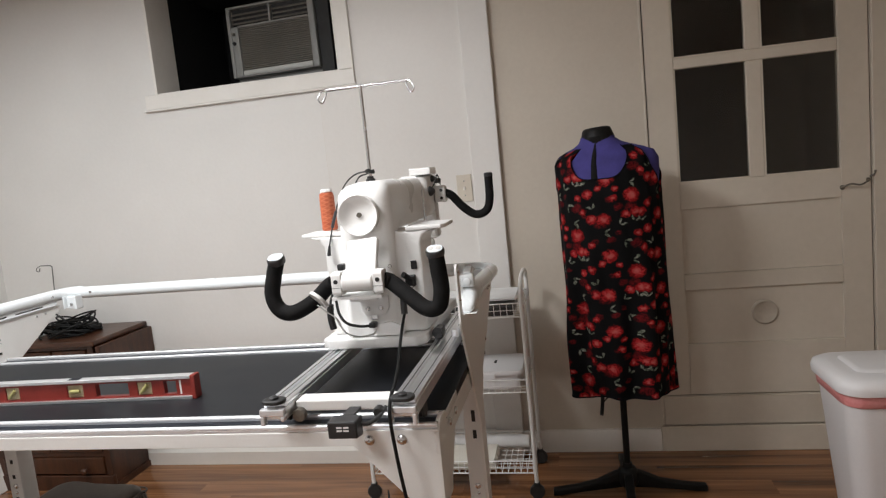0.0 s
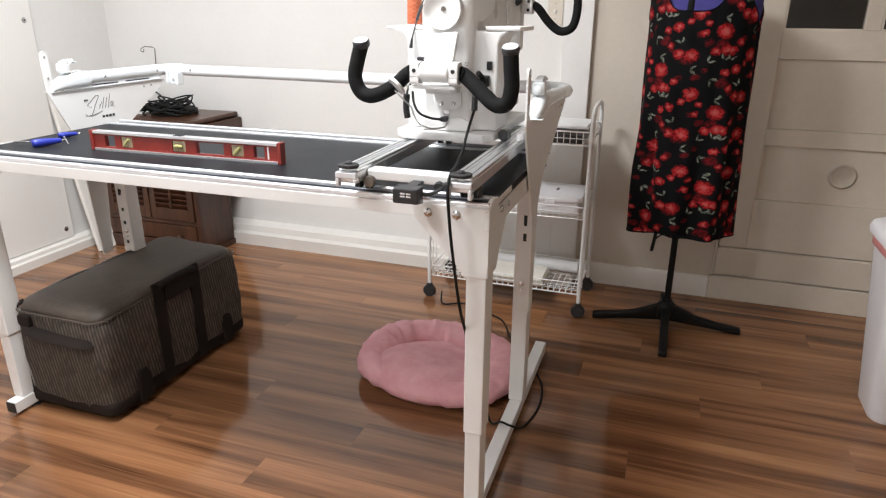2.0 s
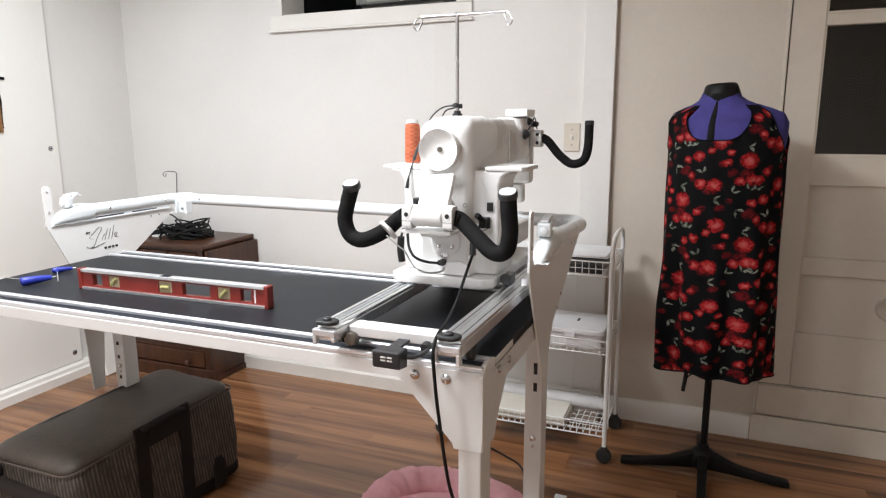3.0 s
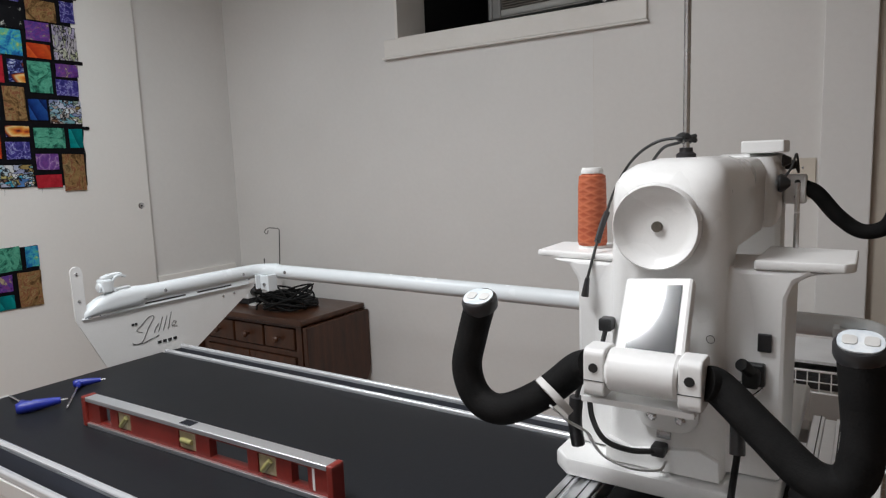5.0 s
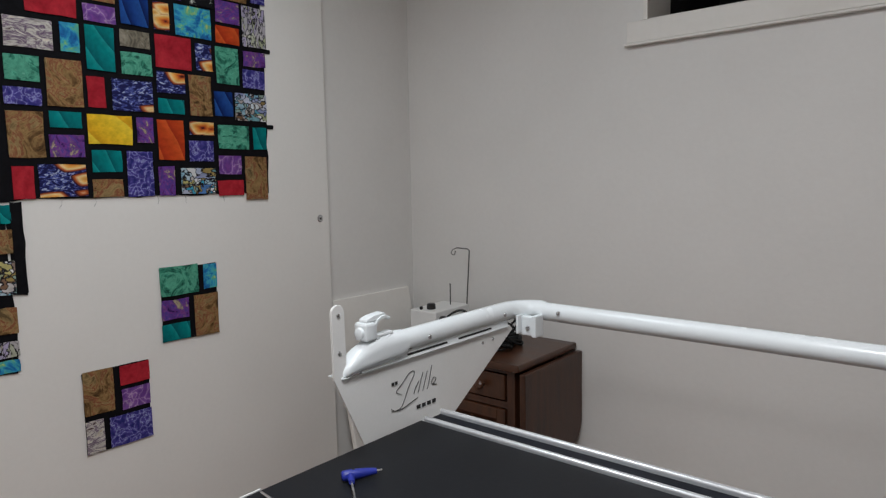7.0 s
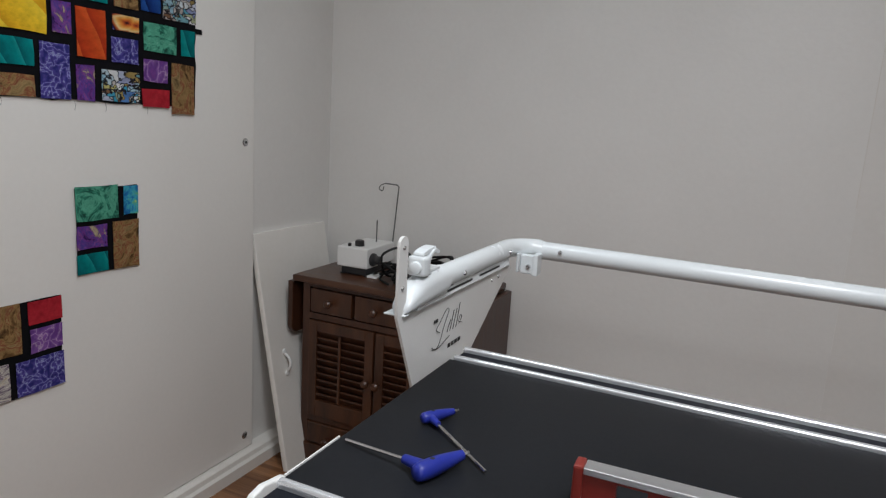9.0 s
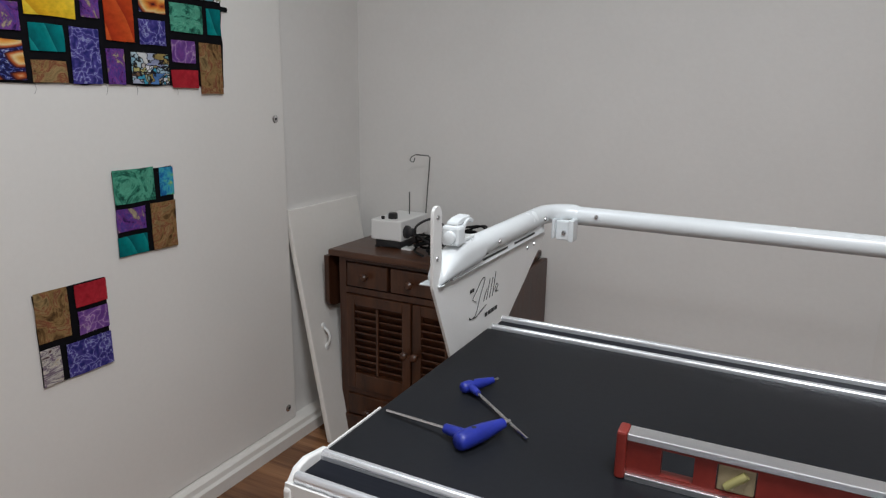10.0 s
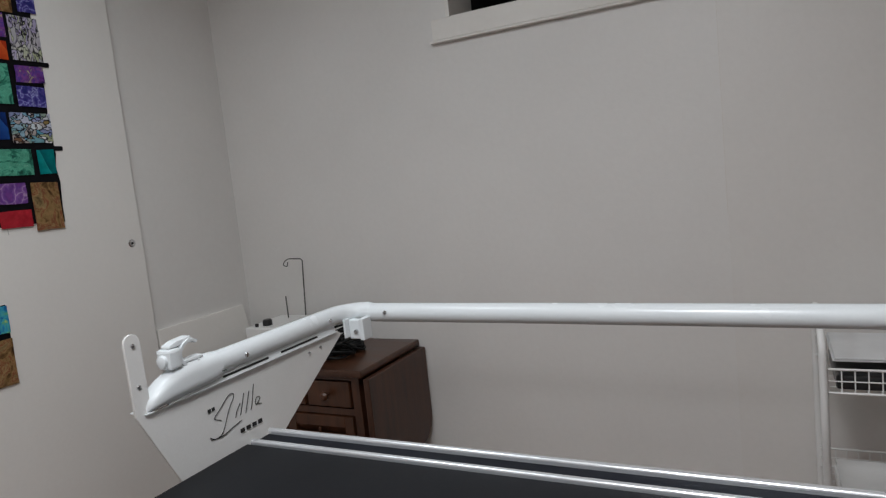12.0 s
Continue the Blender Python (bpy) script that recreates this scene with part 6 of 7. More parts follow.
# ---- things on the tabletop ----
lvl = thing("spirit_level", (-1.347, 1.4475, TZ), "red spirit level with silver edges and amber vials, standing on edge", "spirit level", rz=1.3)
LL, LH, LT = 0.636, 0.058, 0.012
own("top_edge", box(0.012, LL - 0.012, -LT, LT, LH - 0.008, LH, 0.001), aluminium, lvl, "worn silver top edge")
own("bottom_edge", box(0.012, LL - 0.012, -LT, LT, 0.0, 0.008, 0.001), aluminium, lvl, "worn silver bottom edge")
cuts = [(0.05, 0.085, 0), (0.108, 0.148, 1), (0.285, 0.33, 1), (0.365, 0.455, 0), (0.478, 0.518, 1), (0.55, 0.583, 0)]
xs = 0.012
for a, b, v in cuts:
    own("web", box(xs, a, -0.007, 0.007, 0.0082, LH - 0.0082), level_red, lvl)
    own("web_rim", box(a, b, -0.007, 0.007, 0.0082, 0.013), level_red, lvl)
    own("web_rim", box(a, b, -0.007, 0.007, LH - 0.013, LH - 0.0082), level_red, lvl)
    if v:
        w = own("vial", joined(box(a + 0.001, b - 0.001, -0.006, 0.006, 0.0135, LH - 0.0135, 0.002)), vial_glass, lvl, "clear amber vial")
        own("bubble_tube", moved(lathe([(0.0045, -0.014), (0.005, -0.010), (0.005, 0.010), (0.0045, 0.014)], 12), Matrix.Translation(((a + b) / 2, -0.0075, LH / 2)) @ Matrix.Rotation(radians(90 if a > 0.2 and a < 0.4 else 45), 4, "Y")), surf("yellow_green_fluid", (0.30, 0.27, 0.10), (0.40, 0.37, 0.16), 10, 60, 0.2, bump=0), w)
    xs = b
own("web", box(xs, LL - 0.012, -0.007, 0.007, 0.0082, LH - 0.0082), level_red, lvl)
for x in (0.0, LL - 0.0118):
    own("end_cap", box(x, x + 0.0118, -LT - 0.0015, LT + 0.0015, -0.0, LH + 0.0015, 0.003), level_red, lvl, "red rubber end cap")
own("ruler_mark", box(0.592, 0.5965, -0.0075, -0.0071, 0.012, LH - 0.012), paper, lvl)
own("centre_notch", box(0.292, 0.32, -0.008, 0.008, LH + 0.0002, LH + 0.0012), dark_slot, lvl)


def hex_key(base, tip, end, label, big):
    """A hex key with a moulded handle: the handle's near end and far tip, and the end of the long shaft, all as x, y on the table."""
    k = thing("hex_key", (base[0], base[1], TZ), label, "hex key", "hex keys on the table")
    s = Vector((end[0] - base[0], end[1] - base[1], 0))
    t = Vector((tip[0] - base[0], tip[1] - base[1], 0))
    c = Vector((0, 0, 0.0116 * big))
    own("handle", joined(tube([c - t * 0.27, c - t * 0.18, c + t * 0.1, c + t * 0.45, c + t * 0.82], lambda q: big * (0.0062 + 0.0050 * math.sin(math.pi * min(1, 0.12 + q * 0.9))), 14, 6),
                         tube([c, c + s.normalized() * 0.018 * big, c + s.normalized() * 0.034 * big], lambda q: big * (0.0086 - 0.0030 * q), 12, 5)), hex_blue, k, smooth=70)
    own("hang_hole", lathe([(0.003 * big, 0), (0.003 * big, 0.0012)], 10, c + t * 0.1 + Vector((0, 0, 0.0098 * big))), ink, k)
    own("shaft", tube([c + s.normalized() * 0.032 * big, Vector((0, 0, 0.004)) + s], 0.0021, 6, smooth=False), steel, k)
    own("tip", tube([c + t * 0.80, c + t], 0.0021, 6, smooth=False), steel, k)
    return k


hex_key((-1.588, 1.556), (-1.561, 1.600), (-1.462, 1.461), "small blue handled hex key lying on the black top", 0.80)
hex_key((-1.522, 1.414), (-1.494, 1.481), (-1.660, 1.440), "large blue handled hex key lying on the black top", 1.12)

# ---- dress form and dress ----
FX, FYY = 0.335, 2.62
TORSO = [(0.44, 0.150, 0.105), (0.60, 0.158, 0.112), (0.74, 0.165, 0.118), (0.86, 0.150, 0.105), (0.98, 0.140, 0.092), (1.08, 0.158, 0.105), (1.17, 0.176, 0.118),
         (1.25, 0.184, 0.105), (1.305, 0.185, 0.085), (1.335, 0.172, 0.072), (1.352, 0.140, 0.064), (1.364, 0.105, 0.062), (1.378, 0.078, 0.060), (1.392, 0.064, 0.058), (1.400, 0.062, 0.057)]


def torso_at(z):
    zs = [r[0] for r in TORSO]
    return float(np.interp(z, zs, [r[1] for r in TORSO])), float(np.interp(z, zs, [r[2] for r in TORSO]))


def dress_form():
    bm = bmesh.new()
    seg, rings = 32, []
    for z, a, b in TORSO:
        rings.append([bm.verts.new((-0.028 * max(0.0, min(1.0, (z - 1.33) / 0.06)) + a * math.cos(2 * math.pi * k / seg), b * math.sin(2 * math.pi * k / seg), z)) for k in range(seg)])
    for p, q in zip(rings, rings[1:]):
        for k in range(seg):
            bm.faces.new((p[k], p[(k + 1) % seg], q[(k + 1) % seg], q[k]))
    bm.faces.new(rings[0][::-1])
    bm.faces.new(rings[-1])
    nb = len(bm.faces)
    rest = joined(moved(lathe([(0.060, -0.03), (0.0605, 0.0), (0.058, 0.008), (0.053, 0.024), (0.048, 0.031), (0.04, 0.034), (0.001, 0.035)], 28), Matrix.Translation((-0.028, 0, 1.4005)) @ Matrix.Rotation(radians(-4), 4, "Y")),
                  tube([(-0.042 + 0.12 * max(0, z - 1.3), -torso_at(z)[1] * 0.99 + 0.001, z) for z in (1.20, 1.25, 1.30, 1.335, 1.352, 1.365, 1.378, 1.39)], lambda q: 0.0135 - 0.0125 * q, 8, 3, flat=0.35),
                  tube([(0, 0, 0.05), (0, 0, 0.44)], 0.0125, 14, smooth=False), lathe([(0.03, 0.03), (0.04, 0.045), (0.04, 0.09), (0.03, 0.105), (0.02, 0.11), (0.018, 0.125)], 20),
                  *[moved(prism([(0.02, 0.028), (0.02, 0.098), (0.05, 0.088), (0.12, 0.056), (0.20, 0.038), (0.295, 0.026), (0.297, 0.002), (0.27, 0.002), (0.20, 0.012), (0.10, 0.022)], "y", -0.016, 0.016, 0.004), Matrix.Rotation(a, 4, "Z")) for a in (radians(9), radians(190), radians(276), radians(97))],
                  tube([(-0.07, -0.05, 0.44), (-0.075, -0.055, 0.38), (-0.08, -0.055, 0.34)], 0.007, 8), tube([(-0.075, -0.055, 0.385), (-0.05, -0.05, 0.41), (0.0, -0.02, 0.42)], 0.003, 6))
    me = bpy.data.meshes.new("tmp")
    rest.to_mesh(me)
    rest.free()
    bm.from_mesh(me)
    bpy.data.meshes.remove(me)
    bm.faces.ensure_lookup_table()
    for i, fc in enumerate(bm.faces):
        c = fc.calc_center_median()
        slit = abs(c.x + 0.036) < 0.02 and c.z < 1.395 and -0.2 < c.y < -0.03 and i >= nb and c.z > 1.15
        fc.material_index = 0 if i < nb else (2 if slit else 1)
    bmesh.ops.recalc_face_normals(bm, faces=bm.faces)
    return bm


single("dress_form", dress_form(), [velvet, stand_black, foam], (FX, FYY, 0.0), "purple dress form on a black pole with a four-legged stand", "dress form", smooth=50, rz=-6)


def dress():
    """A sleeveless shift: one sheet round the form, open at the bottom, with a scooped neck and armholes, and slack folds."""
    seg, rows = 128, 70
    bm = bmesh.new()
    uv = bm.loops.layers.uv.new("UVMap")

    def top(th):
        s = (th - 270 + 180) % 360 - 180  # from the front, less than nothing towards the west
        d = abs(s)
        if d < 90:
            neck = 1.246 + 0.115 * min(1.0, abs(s + 9) / 36) ** 4.5
            arm = 1.361 - 0.172 * max(0.0, min(1.0, (s - 45) / 36)) ** 0.5 if s > 0 else 1.361 - 0.15 * max(0.0, min(1.0, (-s - 70) / 20)) ** 0.8
            return min(neck, arm)
        e = 180 - d
        neck = 1.32 + 0.045 * max(0.0, min(1.0, (e - 20) / 22))
        arm = 1.366 - 0.14 * max(0.0, min(1.0, (e - 58) / 26)) ** 0.8
        return min(neck, arm)

    def spot(th, z):
        a, b = torso_at(z)
        hang = max(0.0, min(1.0, (1.18 - z) / 0.5))
        a = max(a + 0.009, 0.188 if z < 1.2 else a + 0.009)
        b = max(b + 0.009 + 0.012 * hang, 0.126 + 0.012 * hang if z < 1.15 else b + 0.009)
        t = radians(th)
        fold = (0.006 + 0.008 * hang) * hang * (math.sin(7 * t + 2 * z) + 0.6 * math.sin(11 * t - 3 * z + 1.0)) + 0.002 * math.sin(19 * t + 14 * z)
        return Vector(((a + fold) * math.cos(t), (b + fold) * math.sin(t), z))

    grid = []
    for j in range(rows + 1):
        row = []
        for i in range(seg):
            th = 360 * i / seg
            hem = 0.432 + 0.006 * math.sin(radians(th) * 3) - 0.006 * math.cos(radians(th) * 5)
            row.append(bm.verts.new(spot(th, hem + (top(th) - hem) * j / rows)))
        grid.append(row)
    for j in range(rows):
        for i in range(seg):
            k = (i + 1) % seg
            fc = bm.faces.new((grid[j][i], grid[j][k], grid[j + 1][k], grid[j + 1][i]))
            for lp, (ii, jj) in zip(fc.loops, ((i, j), (i + 1, j), (i + 1, j + 1), (i, j + 1))):
                lp[uv].uv = (0.98 * ii / seg, grid[jj][ii % seg].co.z)
    bmesh.ops.solidify(bm, geom=bm.faces[:], thickness=0.002)
    bmesh.ops.recalc_face_normals(bm, faces=bm.faces)
    n = 48
    rim = {}
    for key, a0, a1 in (("neckline_binding", 226, 297), ("armhole_binding", 315, 352), ("armhole_binding_2", 178, 201)):
        rim[key] = tube([spot(a0 + (a1 - a0) * i / n, top(a0 + (a1 - a0) * i / n)) + Vector((0, 0, 0.001)) for i in range(n + 1)], 0.0020, 6, smooth=False)
    rim["hem"] = tube([spot(360 * i / 96, 0.432 + 0.006 * math.sin(radians(360 * i / 96) * 3) - 0.006 * math.cos(radians(360 * i / 96) * 5)) for i in range(97)], 0.003, 6, smooth=False)
    return bm, rim


dr = thing("dress", (FX, FYY, 0.0), "black sleeveless dress printed with red roses, hung on the dress form", "dress", rz=-6)
cloth, rims = dress()
own("body", cloth, rose_print, dr, smooth=70)
for key, b in rims.items():
    own(key.replace("_2", ""), b, COTTON["ink"], dr)


# ---- white wire cart ----
cart = thing("wire_cart", (-0.355, 2.72, 0.0), "white three-tier wire cart on black castors", "cart")
AX0, AX1, AY0, AY1 = -0.701, -0.022, 2.57, 2.88
for x in (AX0, AX1):
    part("side_frame", tube([(x, AY0, 0.055), (x, AY0, 0.5), (x, AY0, 0.80), (x, AY0 + 0.02, 0.865), (x, AY0 + 0.08, 0.89), (x, AY1 - 0.08, 0.89), (x, AY1 - 0.02, 0.865), (x, AY1, 0.80), (x, AY1, 0.5), (x, AY1, 0.055)], 0.0085, 12, 5), powder_white, cart)
    part("side_wire", joined(*[tube([(x, AY0 + 0.05 + 0.042 * i, 0.10), (x, AY0 + 0.05 + 0.042 * i, 0.885)], 0.002, 6, smooth=False) for i in range(6)][:2]), powder_white, cart)
    for y in (AY0, AY1):
        w = part("castor", joined(lathe([(0.008, -0.0125), (0.027, -0.011), (0.030, -0.006), (0.030, 0.006), (0.027, 0.011), (0.008, 0.0125)], 20, (x, y, 0.0305), "-y"), box(x - 0.012, x + 0.012, y - 0.012, y + 0.012, 0.050, 0.068, 0.003)), rubber, cart, "black castor")


def basket(z0, z1, deep=True):
    bars = []
    for z in (z0, (z0 + z1) / 2, z1):
        r = 0.003 if z != (z0 + z1) / 2 else 0.0015
        for y in (AY0 + 0.01, AY1 - 0.01):
            bars.append(tube([(AX0, y, z), (AX1, y, z)], r, 6, smooth=False))
        for x in (AX0 + 0.01, AX1 - 0.01):
            bars.append(tube([(x, AY0 + 0.01, z), (x, AY1 - 0.01, z)], r, 6, smooth=False))
    n = 26
    for i in range(n + 1):
        x = AX0 + 0.01 + (AX1 - AX0 - 0.02) * i / n
        bars.append(tube([(x, AY0 + 0.01, z1), (x, AY0 + 0.012, z0), (x, AY1 - 0.012, z0), (x, AY1 - 0.01, z1)], 0.0016, 5, smooth=False))
    for i in range(1, 7):
        y = AY0 + 0.01 + (AY1 - AY0 - 0.02) * i / 7
        bars.append(tube([(AX0 + 0.01, y, z0), (AX1 - 0.01, y, z0)], 0.0016, 5, smooth=False))
    return joined(*bars)


SH = ((0.742, 0.796), (0.437, 0.488), (0.102, 0.152))
for z0, z1 in SH:
    part("basket", basket(z0, z1), powder_white, cart, "white wire basket")


def folded(name, mat, at, x0, x1, y0, y1, layers, h, seed, label, category, piece, group="", bev=0.006):
    """A stack of layers, each a part of its own."""
    r = random.Random(seed)
    st = thing(name, at, label, category, group)
    for i in range(layers):
        own(piece, box(x0 + r.uniform(-0.006, 0.006), x1 + r.uniform(-0.006, 0.006), y0 + r.uniform(-0.005, 0.005), y1 + r.uniform(-0.005, 0.005), h * i, h * (i + 1) - 0.0005, min(bev, h * 0.42)), mat, st)


folded("folded_cloth", linen, (-0.36, 2.735, 0.7995), -0.315, 0.31, -0.11, 0.115, 2, 0.005, 1, "thin white cloth lying flat over the top basket", "cloth", "fold", "cloths on the cart", 0.002)
single("notions_box", box(-0.325, 0.29, -0.135, 0.1, 0.0, 0.034, 0.006), black_plastic, (-0.35, 2.73, 0.7445), "flat black case lying in the top basket", "case")
tub = thing("storage_box", (-0.245, 2.725, 0.4405), "flat white plastic storage box with a lid on the middle basket", "storage box")
own("body", prism(rounded(0, 0, 0.190, 0.112, 0.02), "z", 0.0, 0.058, 0.003), bin_white, tub)
cover = own("lid", prism(rounded(0, 0, 0.200, 0.122, 0.025), "z", 0.0582, 0.078, 0.004), bin_white, tub)
own("latch", box(0.05, 0.09, -0.127, -0.1225, 0.045, 0.070, 0.0015), bin_white, cover)
own("mark", box(0.075, 0.085, -0.01, 0.03, 0.0782, 0.0788), ink, cover)
folded("paper_stack", paper, (-0.565, 2.725, 0.4405), -0.105, 0.105, -0.10, 0.10, 5, 0.008, 3, "stack of white papers on the middle basket", "papers", "sheaf", "", 0.001)
single("white_roll", moved(lathe([(0.026, -0.31), (0.028, -0.305), (0.028, 0.305), (0.026, 0.31), (0.012, 0.31)], 20), Matrix.Rotation(radians(90), 4, "Y")), linen, (-0.37, 2.82, 0.132), "long white roll of backing paper lying in the bottom basket", "roll")
folded("paper_stack", yellowed, (-0.36, 2.69, 0.1055), -0.17, 0.17, -0.09, 0.09, 4, 0.008, 5, "yellowed papers lying in the bottom basket", "papers", "sheaf", "", 0.001)

# ---- light switch ----
sw = thing("light_switch", (-0.268, YB - 0.0035, 1.245), "cream plastic double light switch plate", "light switch")
own("plate", box(-0.034, 0.034, -0.006, 0.0, -0.06, 0.06, 0.003), door_paint, sw)
own("toggle", moved(box(-0.005, 0.005, -0.014, -0.0062, -0.006, 0.010, 0.002), Matrix.Rotation(radians(14), 4, "X")), trim_paint, sw)
for z in (-0.032, 0.032):
    own("screw", lathe([(0.0035, 0), (0.003, 0.001), (0.001, 0.0012)], 10, (0, -0.006, z), "-y"), steel, sw)

# ---- rolling tote bag ----
bag = thing("rolling_tote", (-1.472, 1.642, 0.0), "grey-brown tweed rolling tote with dark straps and corner guards", "tote bag")
BX, BY, BH = 0.176, 0.348, 0.388


def soft_box(hx, hy, z0, z1, r, bulge, n=14, slump=0.0):
    bm = bmesh.new()
    rings = []
    for j in range(n + 1):
        s = j / n
        z = z0 + (z1 - z0) * s
        edge = min(s, 1 - s) * (z1 - z0)
        inset = 0.0 if edge > r else r - math.sqrt(max(0, r * r - (r - edge) ** 2))
        k = bulge * math.sin(math.pi * s)
        rings.append([bm.verts.new((p[0], p[1], z)) for p in rounded(0, 0, hx + k - inset, hy + k * 0.6 - inset, r * 1.4, 6)])
    for a, b in zip(rings, rings[1:]):
        for k in range(len(a)):
            bm.faces.new((a[k], a[(k + 1) % len(a)], b[(k + 1) % len(a)], b[k]))
    bm.faces.new(rings[0][::-1])
    bm.faces.new(rings[-1])
    bmesh.ops.recalc_face_normals(bm, faces=bm.faces)
    if slump:
        bmesh.ops.subdivide_edges(bm, edges=[e for e in bm.edges if e.calc_length() > 0.1], cuts=9, use_grid_fill=True)
        for v in bm.verts:
            k = 0.009 * noise.noise(v.co * 7 + Vector((3, 1, 2))) + 0.004 * noise.noise(v.co * 19)
            v.co += v.normal * k * slump
            v.co.z -= slump * 0.012 * max(0.0, min(1.0, (v.co.z - 0.15) / 0.2)) * (abs(v.co.y) / BY) ** 4
    return bm


own("body", soft_box(BX, BY, 0.022, 0.372, 0.03, 0.007, slump=1.0), tweed, bag, smooth=80)
lid = own("lid", soft_box(BX - 0.006, BY - 0.006, 0.325, BH + 0.003, 0.034, 0.0, 12, slump=0.9), bag_top, bag, "worn soft lid sagging over the rim", smooth=80)
own("piping", tube([(p[0], p[1], 0.360 - 0.011 * (abs(p[1]) / BY) ** 4) for p in rounded(0, 0, BX + 0.0015, BY + 0.001, 0.045, 6)] + [(BX + 0.0015, BY - 0.044, 0.360)], 0.0032, 6, smooth=False), bag_top, lid)
own("base_panel", soft_box(BX + 0.004, BY + 0.003, 0.012, 0.075, 0.022, 0.0, 8), strap_dark, bag, "dark moulded base", smooth=60)
for y in (-0.100, 0.078):
    own("strap", prism([(BX + 0.006, 0.03), (BX + 0.012, 0.03), (BX + 0.013, 0.376), (BX + 0.010, 0.388), (BX + 0.004, 0.392), (BX + 0.001, 0.387), (BX + 0.005, 0.376)], "y", y - 0.024, y + 0.024, 0.0015), strap_dark, bag)
own("carry_handle", joined(box(BX + 0.010, BX + 0.019, -0.076, 0.054, 0.316, 0.392, 0.004), tube([(BX + 0.010, -0.100, 0.376), (BX + 0.013, -0.07, 0.384), (BX + 0.014, -0.011, 0.386), (BX + 0.013, 0.045, 0.384), (BX + 0.010, 0.078, 0.376)], 0.014, 12, 5, flat=0.7)), strap_dark, bag, "dark padded carry handle folded up against the side")
hd = own("end_handle", tube([(-0.100, -BY - 0.004, 0.300), (-0.085, -BY - 0.014, 0.294), (0.02, -BY - 0.018, 0.287), (0.125, -BY - 0.014, 0.284), (0.14, -BY - 0.003, 0.284)], 0.022, 8, 6, flat=0.36), strap_dark, bag, "dark webbing end handle")
own("buckle", moved(prism(rounded(0, 0, 0.024, 0.018, 0.008), "y", -0.006, 0.006, 0.002), Matrix.Translation((-0.115, -BY - 0.006, 0.322))), strap_dark, hd)
own("edge_strip", tube([(-BX + 0.012, -BY + 0.004, 0.06), (-BX + 0.008, -BY + 0.002, 0.20), (-BX + 0.012, -BY + 0.006, 0.345), (-BX + 0.03, -BY + 0.03, 0.372)], 0.009, 8, 6, flat=0.5), strap_dark, bag)
for y in (-0.215, 0.225):
    own("wheel_guard", prism([(y - 0.030, 0.02), (y + 0.030, 0.02), (y + 0.027, 0.10), (y + 0.014, 0.132), (y - 0.014, 0.132), (y - 0.027, 0.10)], "x", BX + 0.005, BX + 0.016, 0.004), strap_dark, bag)
for x in (-BX + 0.03, BX - 0.02):
    for y in (-0.215, 0.225):
        own("wheel", lathe([(0.024, -0.008), (0.026, -0.004), (0.026, 0.004), (0.024, 0.008)], 16, (x, y, 0.026), "x"), rubber, bag, "black wheel")

# ---- pink pet bed ----
bed = thing("pet_bed", (-0.43, 1.92, 0.0), "pink plush oval pet bed with a padded rim", "pet bed", rz=-9)


def plush_ring(rx, ry, r, n=120, seg=26):
    bm = bmesh.new()
    rings = []
    for i in range(n):
        a = 2 * math.pi * i / n
        puff = 1 + 0.05 * math.sin(5 * a) + 0.03 * math.sin(23 * a) + 0.02 * math.sin(41 * a + 1)
        sq = 1.0 / (abs(math.cos(a)) ** 2.6 + abs(math.sin(a)) ** 2.6) ** (1 / 2.6)
        c = Vector((rx * math.cos(a) * sq, ry * math.sin(a) * sq, r * 0.86))
        out = Vector((math.cos(a) * ry, math.sin(a) * rx, 0)).normalized()
        puff += 0.06 * noise.noise(Vector((4 * math.cos(a), 4 * math.sin(a), 0.5)))
        rings.append([bm.verts.new(c + puff * (1 - 0.32 * max(0.0, -math.sin(a))) * r * (out * math.cos(2 * math.pi * k / seg) + Vector((0, 0, 0.86)) * math.sin(2 * math.pi * k / seg))) for k in range(seg)])
    for i in range(n):
        a, b = rings[i], rings[(i + 1) % n]
        for k in range(seg):
            bm.faces.new((a[k], a[(k + 1) % seg], b[(k + 1) % seg], b[k]))
    bmesh.ops.recalc_face_normals(bm, faces=bm.faces)
    for v in bm.verts:
        v.co += 0.004 * noise.noise(v.co * 45) * v.normal
        v.co.z = max(v.co.z, 0.001)
    return bm


own("rim", plush_ring(0.236, 0.186, 0.066), pink_fleece, bed, "padded plush rim", smooth=180)
cush = bmesh.new()
bmesh.ops.create_uvsphere(cush, u_segments=64, v_segments=32, radius=1.0)
for v in cush.verts:
    d = 0.005 * noise.noise(v.co * 4)
    front = max(0.0, min(1.0, (0.55 - v.co.y) / 1.3))
    v.co = Vector((v.co.x * (0.205 + 0.035 * front), v.co.y * 0.20 - 0.045, 0.046 + v.co.z * (0.044 + 0.040 * front) + d + 0.010 * front))
own("cushion", cush, pink_fleece, bed, "flattened plush cushion", smooth=180)

# ---- white bin ----
bn = thing("waste_bin", (1.095, 2.195, 0.0), "white plastic waste bin with a lid and a pink bag edge", "waste bin")


def bin_shell(sections):
    return shell([(z, -hw, hw, -dp, dp, r) for z, hw, dp, r in sections], 6)


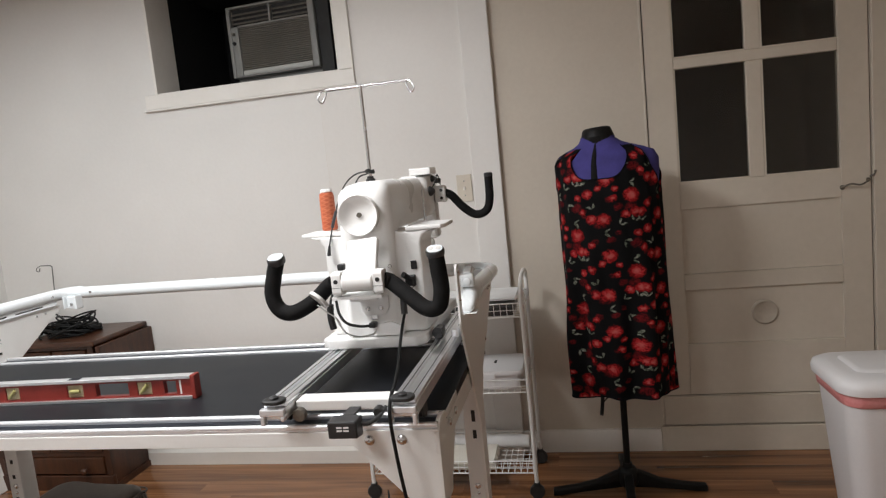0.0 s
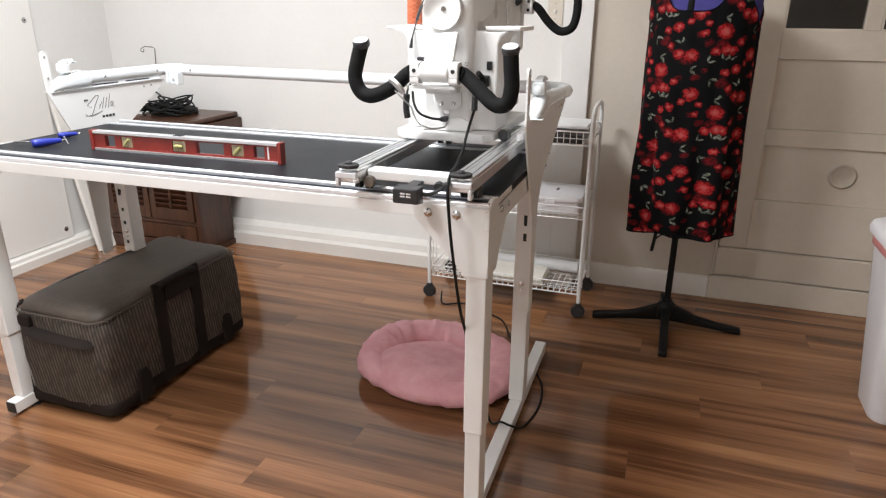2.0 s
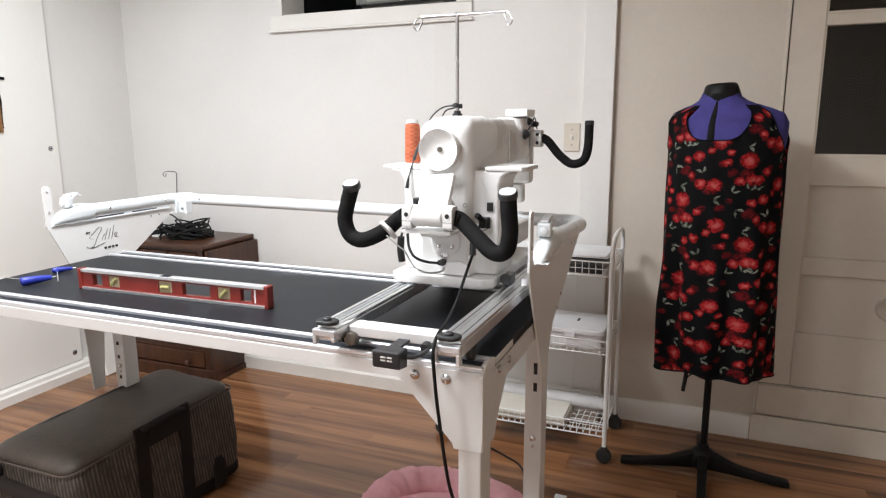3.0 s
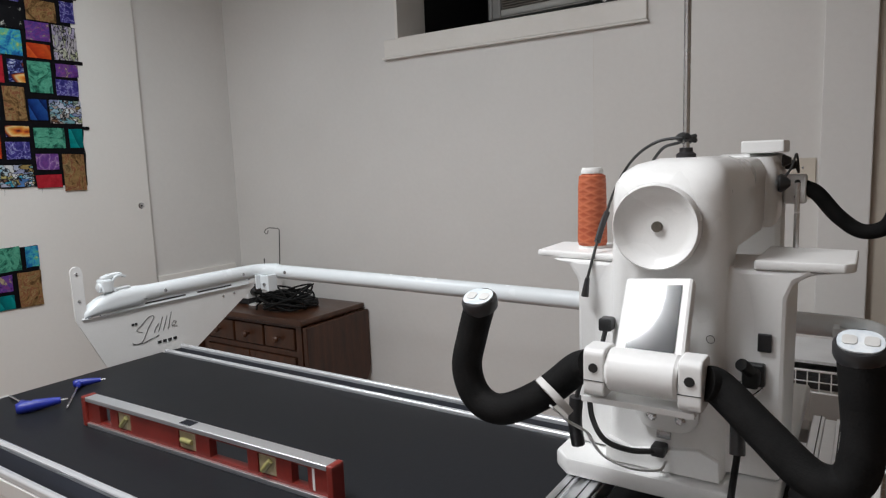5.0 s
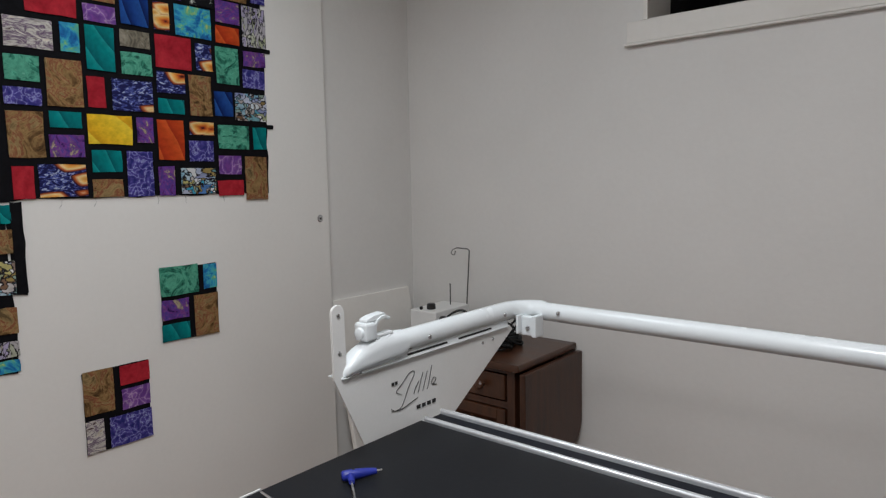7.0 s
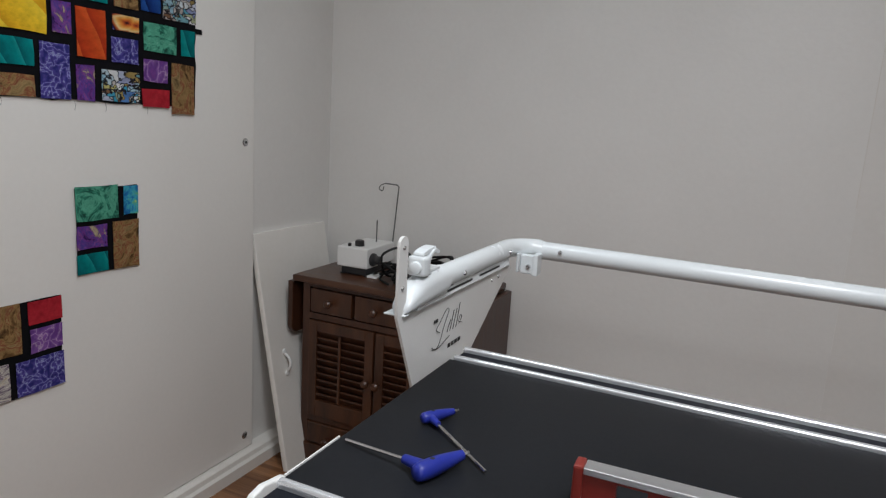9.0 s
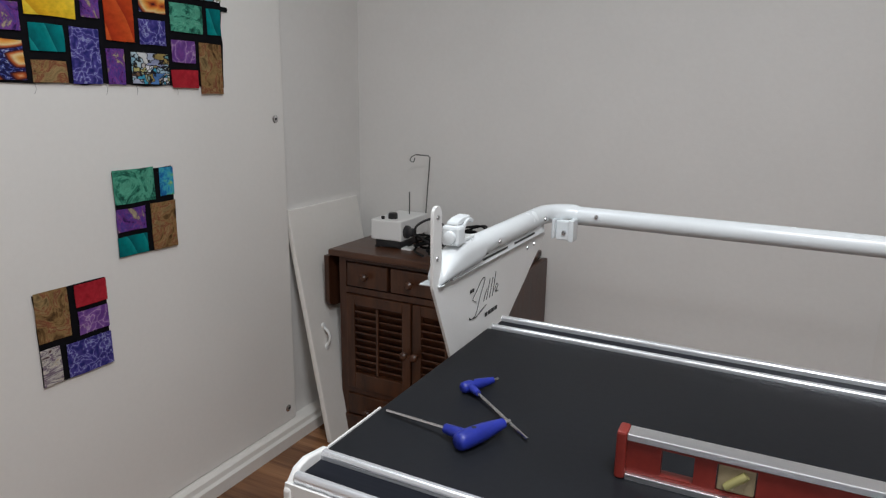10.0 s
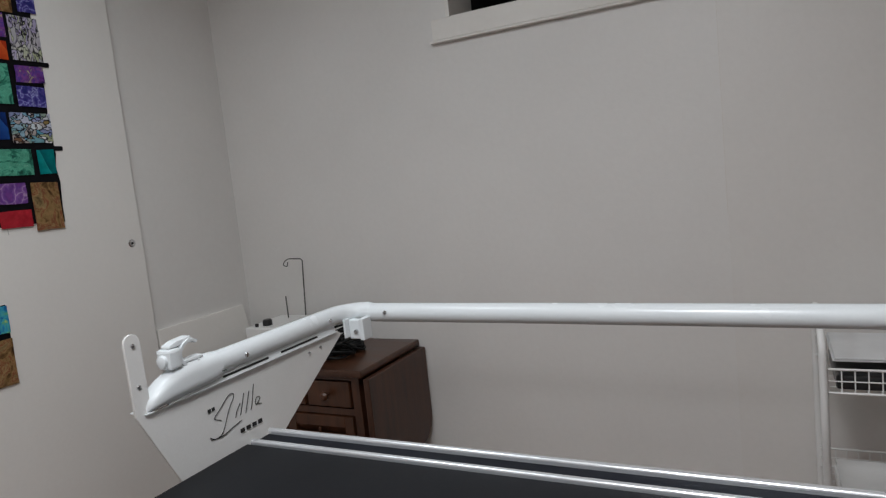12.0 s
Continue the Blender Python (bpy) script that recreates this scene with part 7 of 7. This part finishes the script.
own("body", bin_shell([(0.0, 0.112, 0.088, 0.045), (0.015, 0.120, 0.095, 0.05), (0.53, 0.168, 0.138, 0.055), (0.545, 0.170, 0.140, 0.055)]), bin_white, bn, smooth=50)
own("bag_edge", bin_shell([(0.546, 0.171, 0.141, 0.055), (0.549, 0.175, 0.145, 0.057), (0.578, 0.178, 0.148, 0.06), (0.5845, 0.175, 0.145, 0.058)]), bin_pink, bn, "pink bag edge folded over the rim", smooth=50)
ld = own("lid", bin_shell([(0.585, 0.188, 0.156, 0.066), (0.604, 0.192, 0.160, 0.07), (0.620, 0.187, 0.155, 0.068), (0.630, 0.170, 0.138, 0.06), (0.634, 0.150, 0.118, 0.05)]), bin_white, bn, "white domed lid", smooth=50)
own("lid_flap", bin_shell([(0.6345, 0.125, 0.09, 0.03), (0.639, 0.12, 0.085, 0.03), (0.641, 0.105, 0.07, 0.025)]), bin_white, ld, smooth=50)

# ---- ceiling lamp ----
for place, watts, tint in LAMPS:
    cl = thing("ceiling_lamp", (place.x, place.y, ZC), "plain round white ceiling lamp, unseen, placed to light the room", "ceiling lamp", "ceiling lamps")
    own("backplate", lathe([(0.260, -0.02), (0.265, -0.012), (0.265, -0.001)], 48), trim_paint, cl)
    own("diffuser", lathe([(0.259, -0.021), (0.259, -0.034), (0.235, -0.040), (0.13, -0.043), (0.001, -0.044)], 48), lamp_opal, cl, "glowing opal diffuser", smooth=60)
    own("rim", lathe([(0.270, -0.045), (0.275, -0.04), (0.275, -0.021), (0.266, -0.021), (0.266, -0.045)], 48), trim_paint, cl)

# ---- floor ----
fl = tagged(new("floor", mesh_of("floor", box(XL - 0.1, XR + 0.1, YF - 0.1, YB + 0.15, -0.1, -0.008), dark_wood)), "glossy warm brown laminate plank floor", "floor", kind="structure")
PL, PW = 1.22, 0.128
planks = {}


def plank_mesh(length):
    key = round(length, 3)
    if key not in planks:
        planks[key] = mesh_of("plank", box(0, length - 0.0003, 0, PW - 0.0003, -0.0078, 0.0), floor_wood)
    return planks[key]


row, y = 0, YF
while y < YB + 0.01:
    x = XL - (0.0, 0.42, 0.83, 0.21, 0.63, 1.04)[row % 6]
    while x < XR:
        x0, x1 = max(x, XL), min(x + PL, XR)
        if x1 - x0 > 0.02:
            p = new("plank", plank_mesh(x1 - x0))
            p.location = (x0, y, 0)
            p.parent = fl
        x += PL
    y += PW
    row += 1
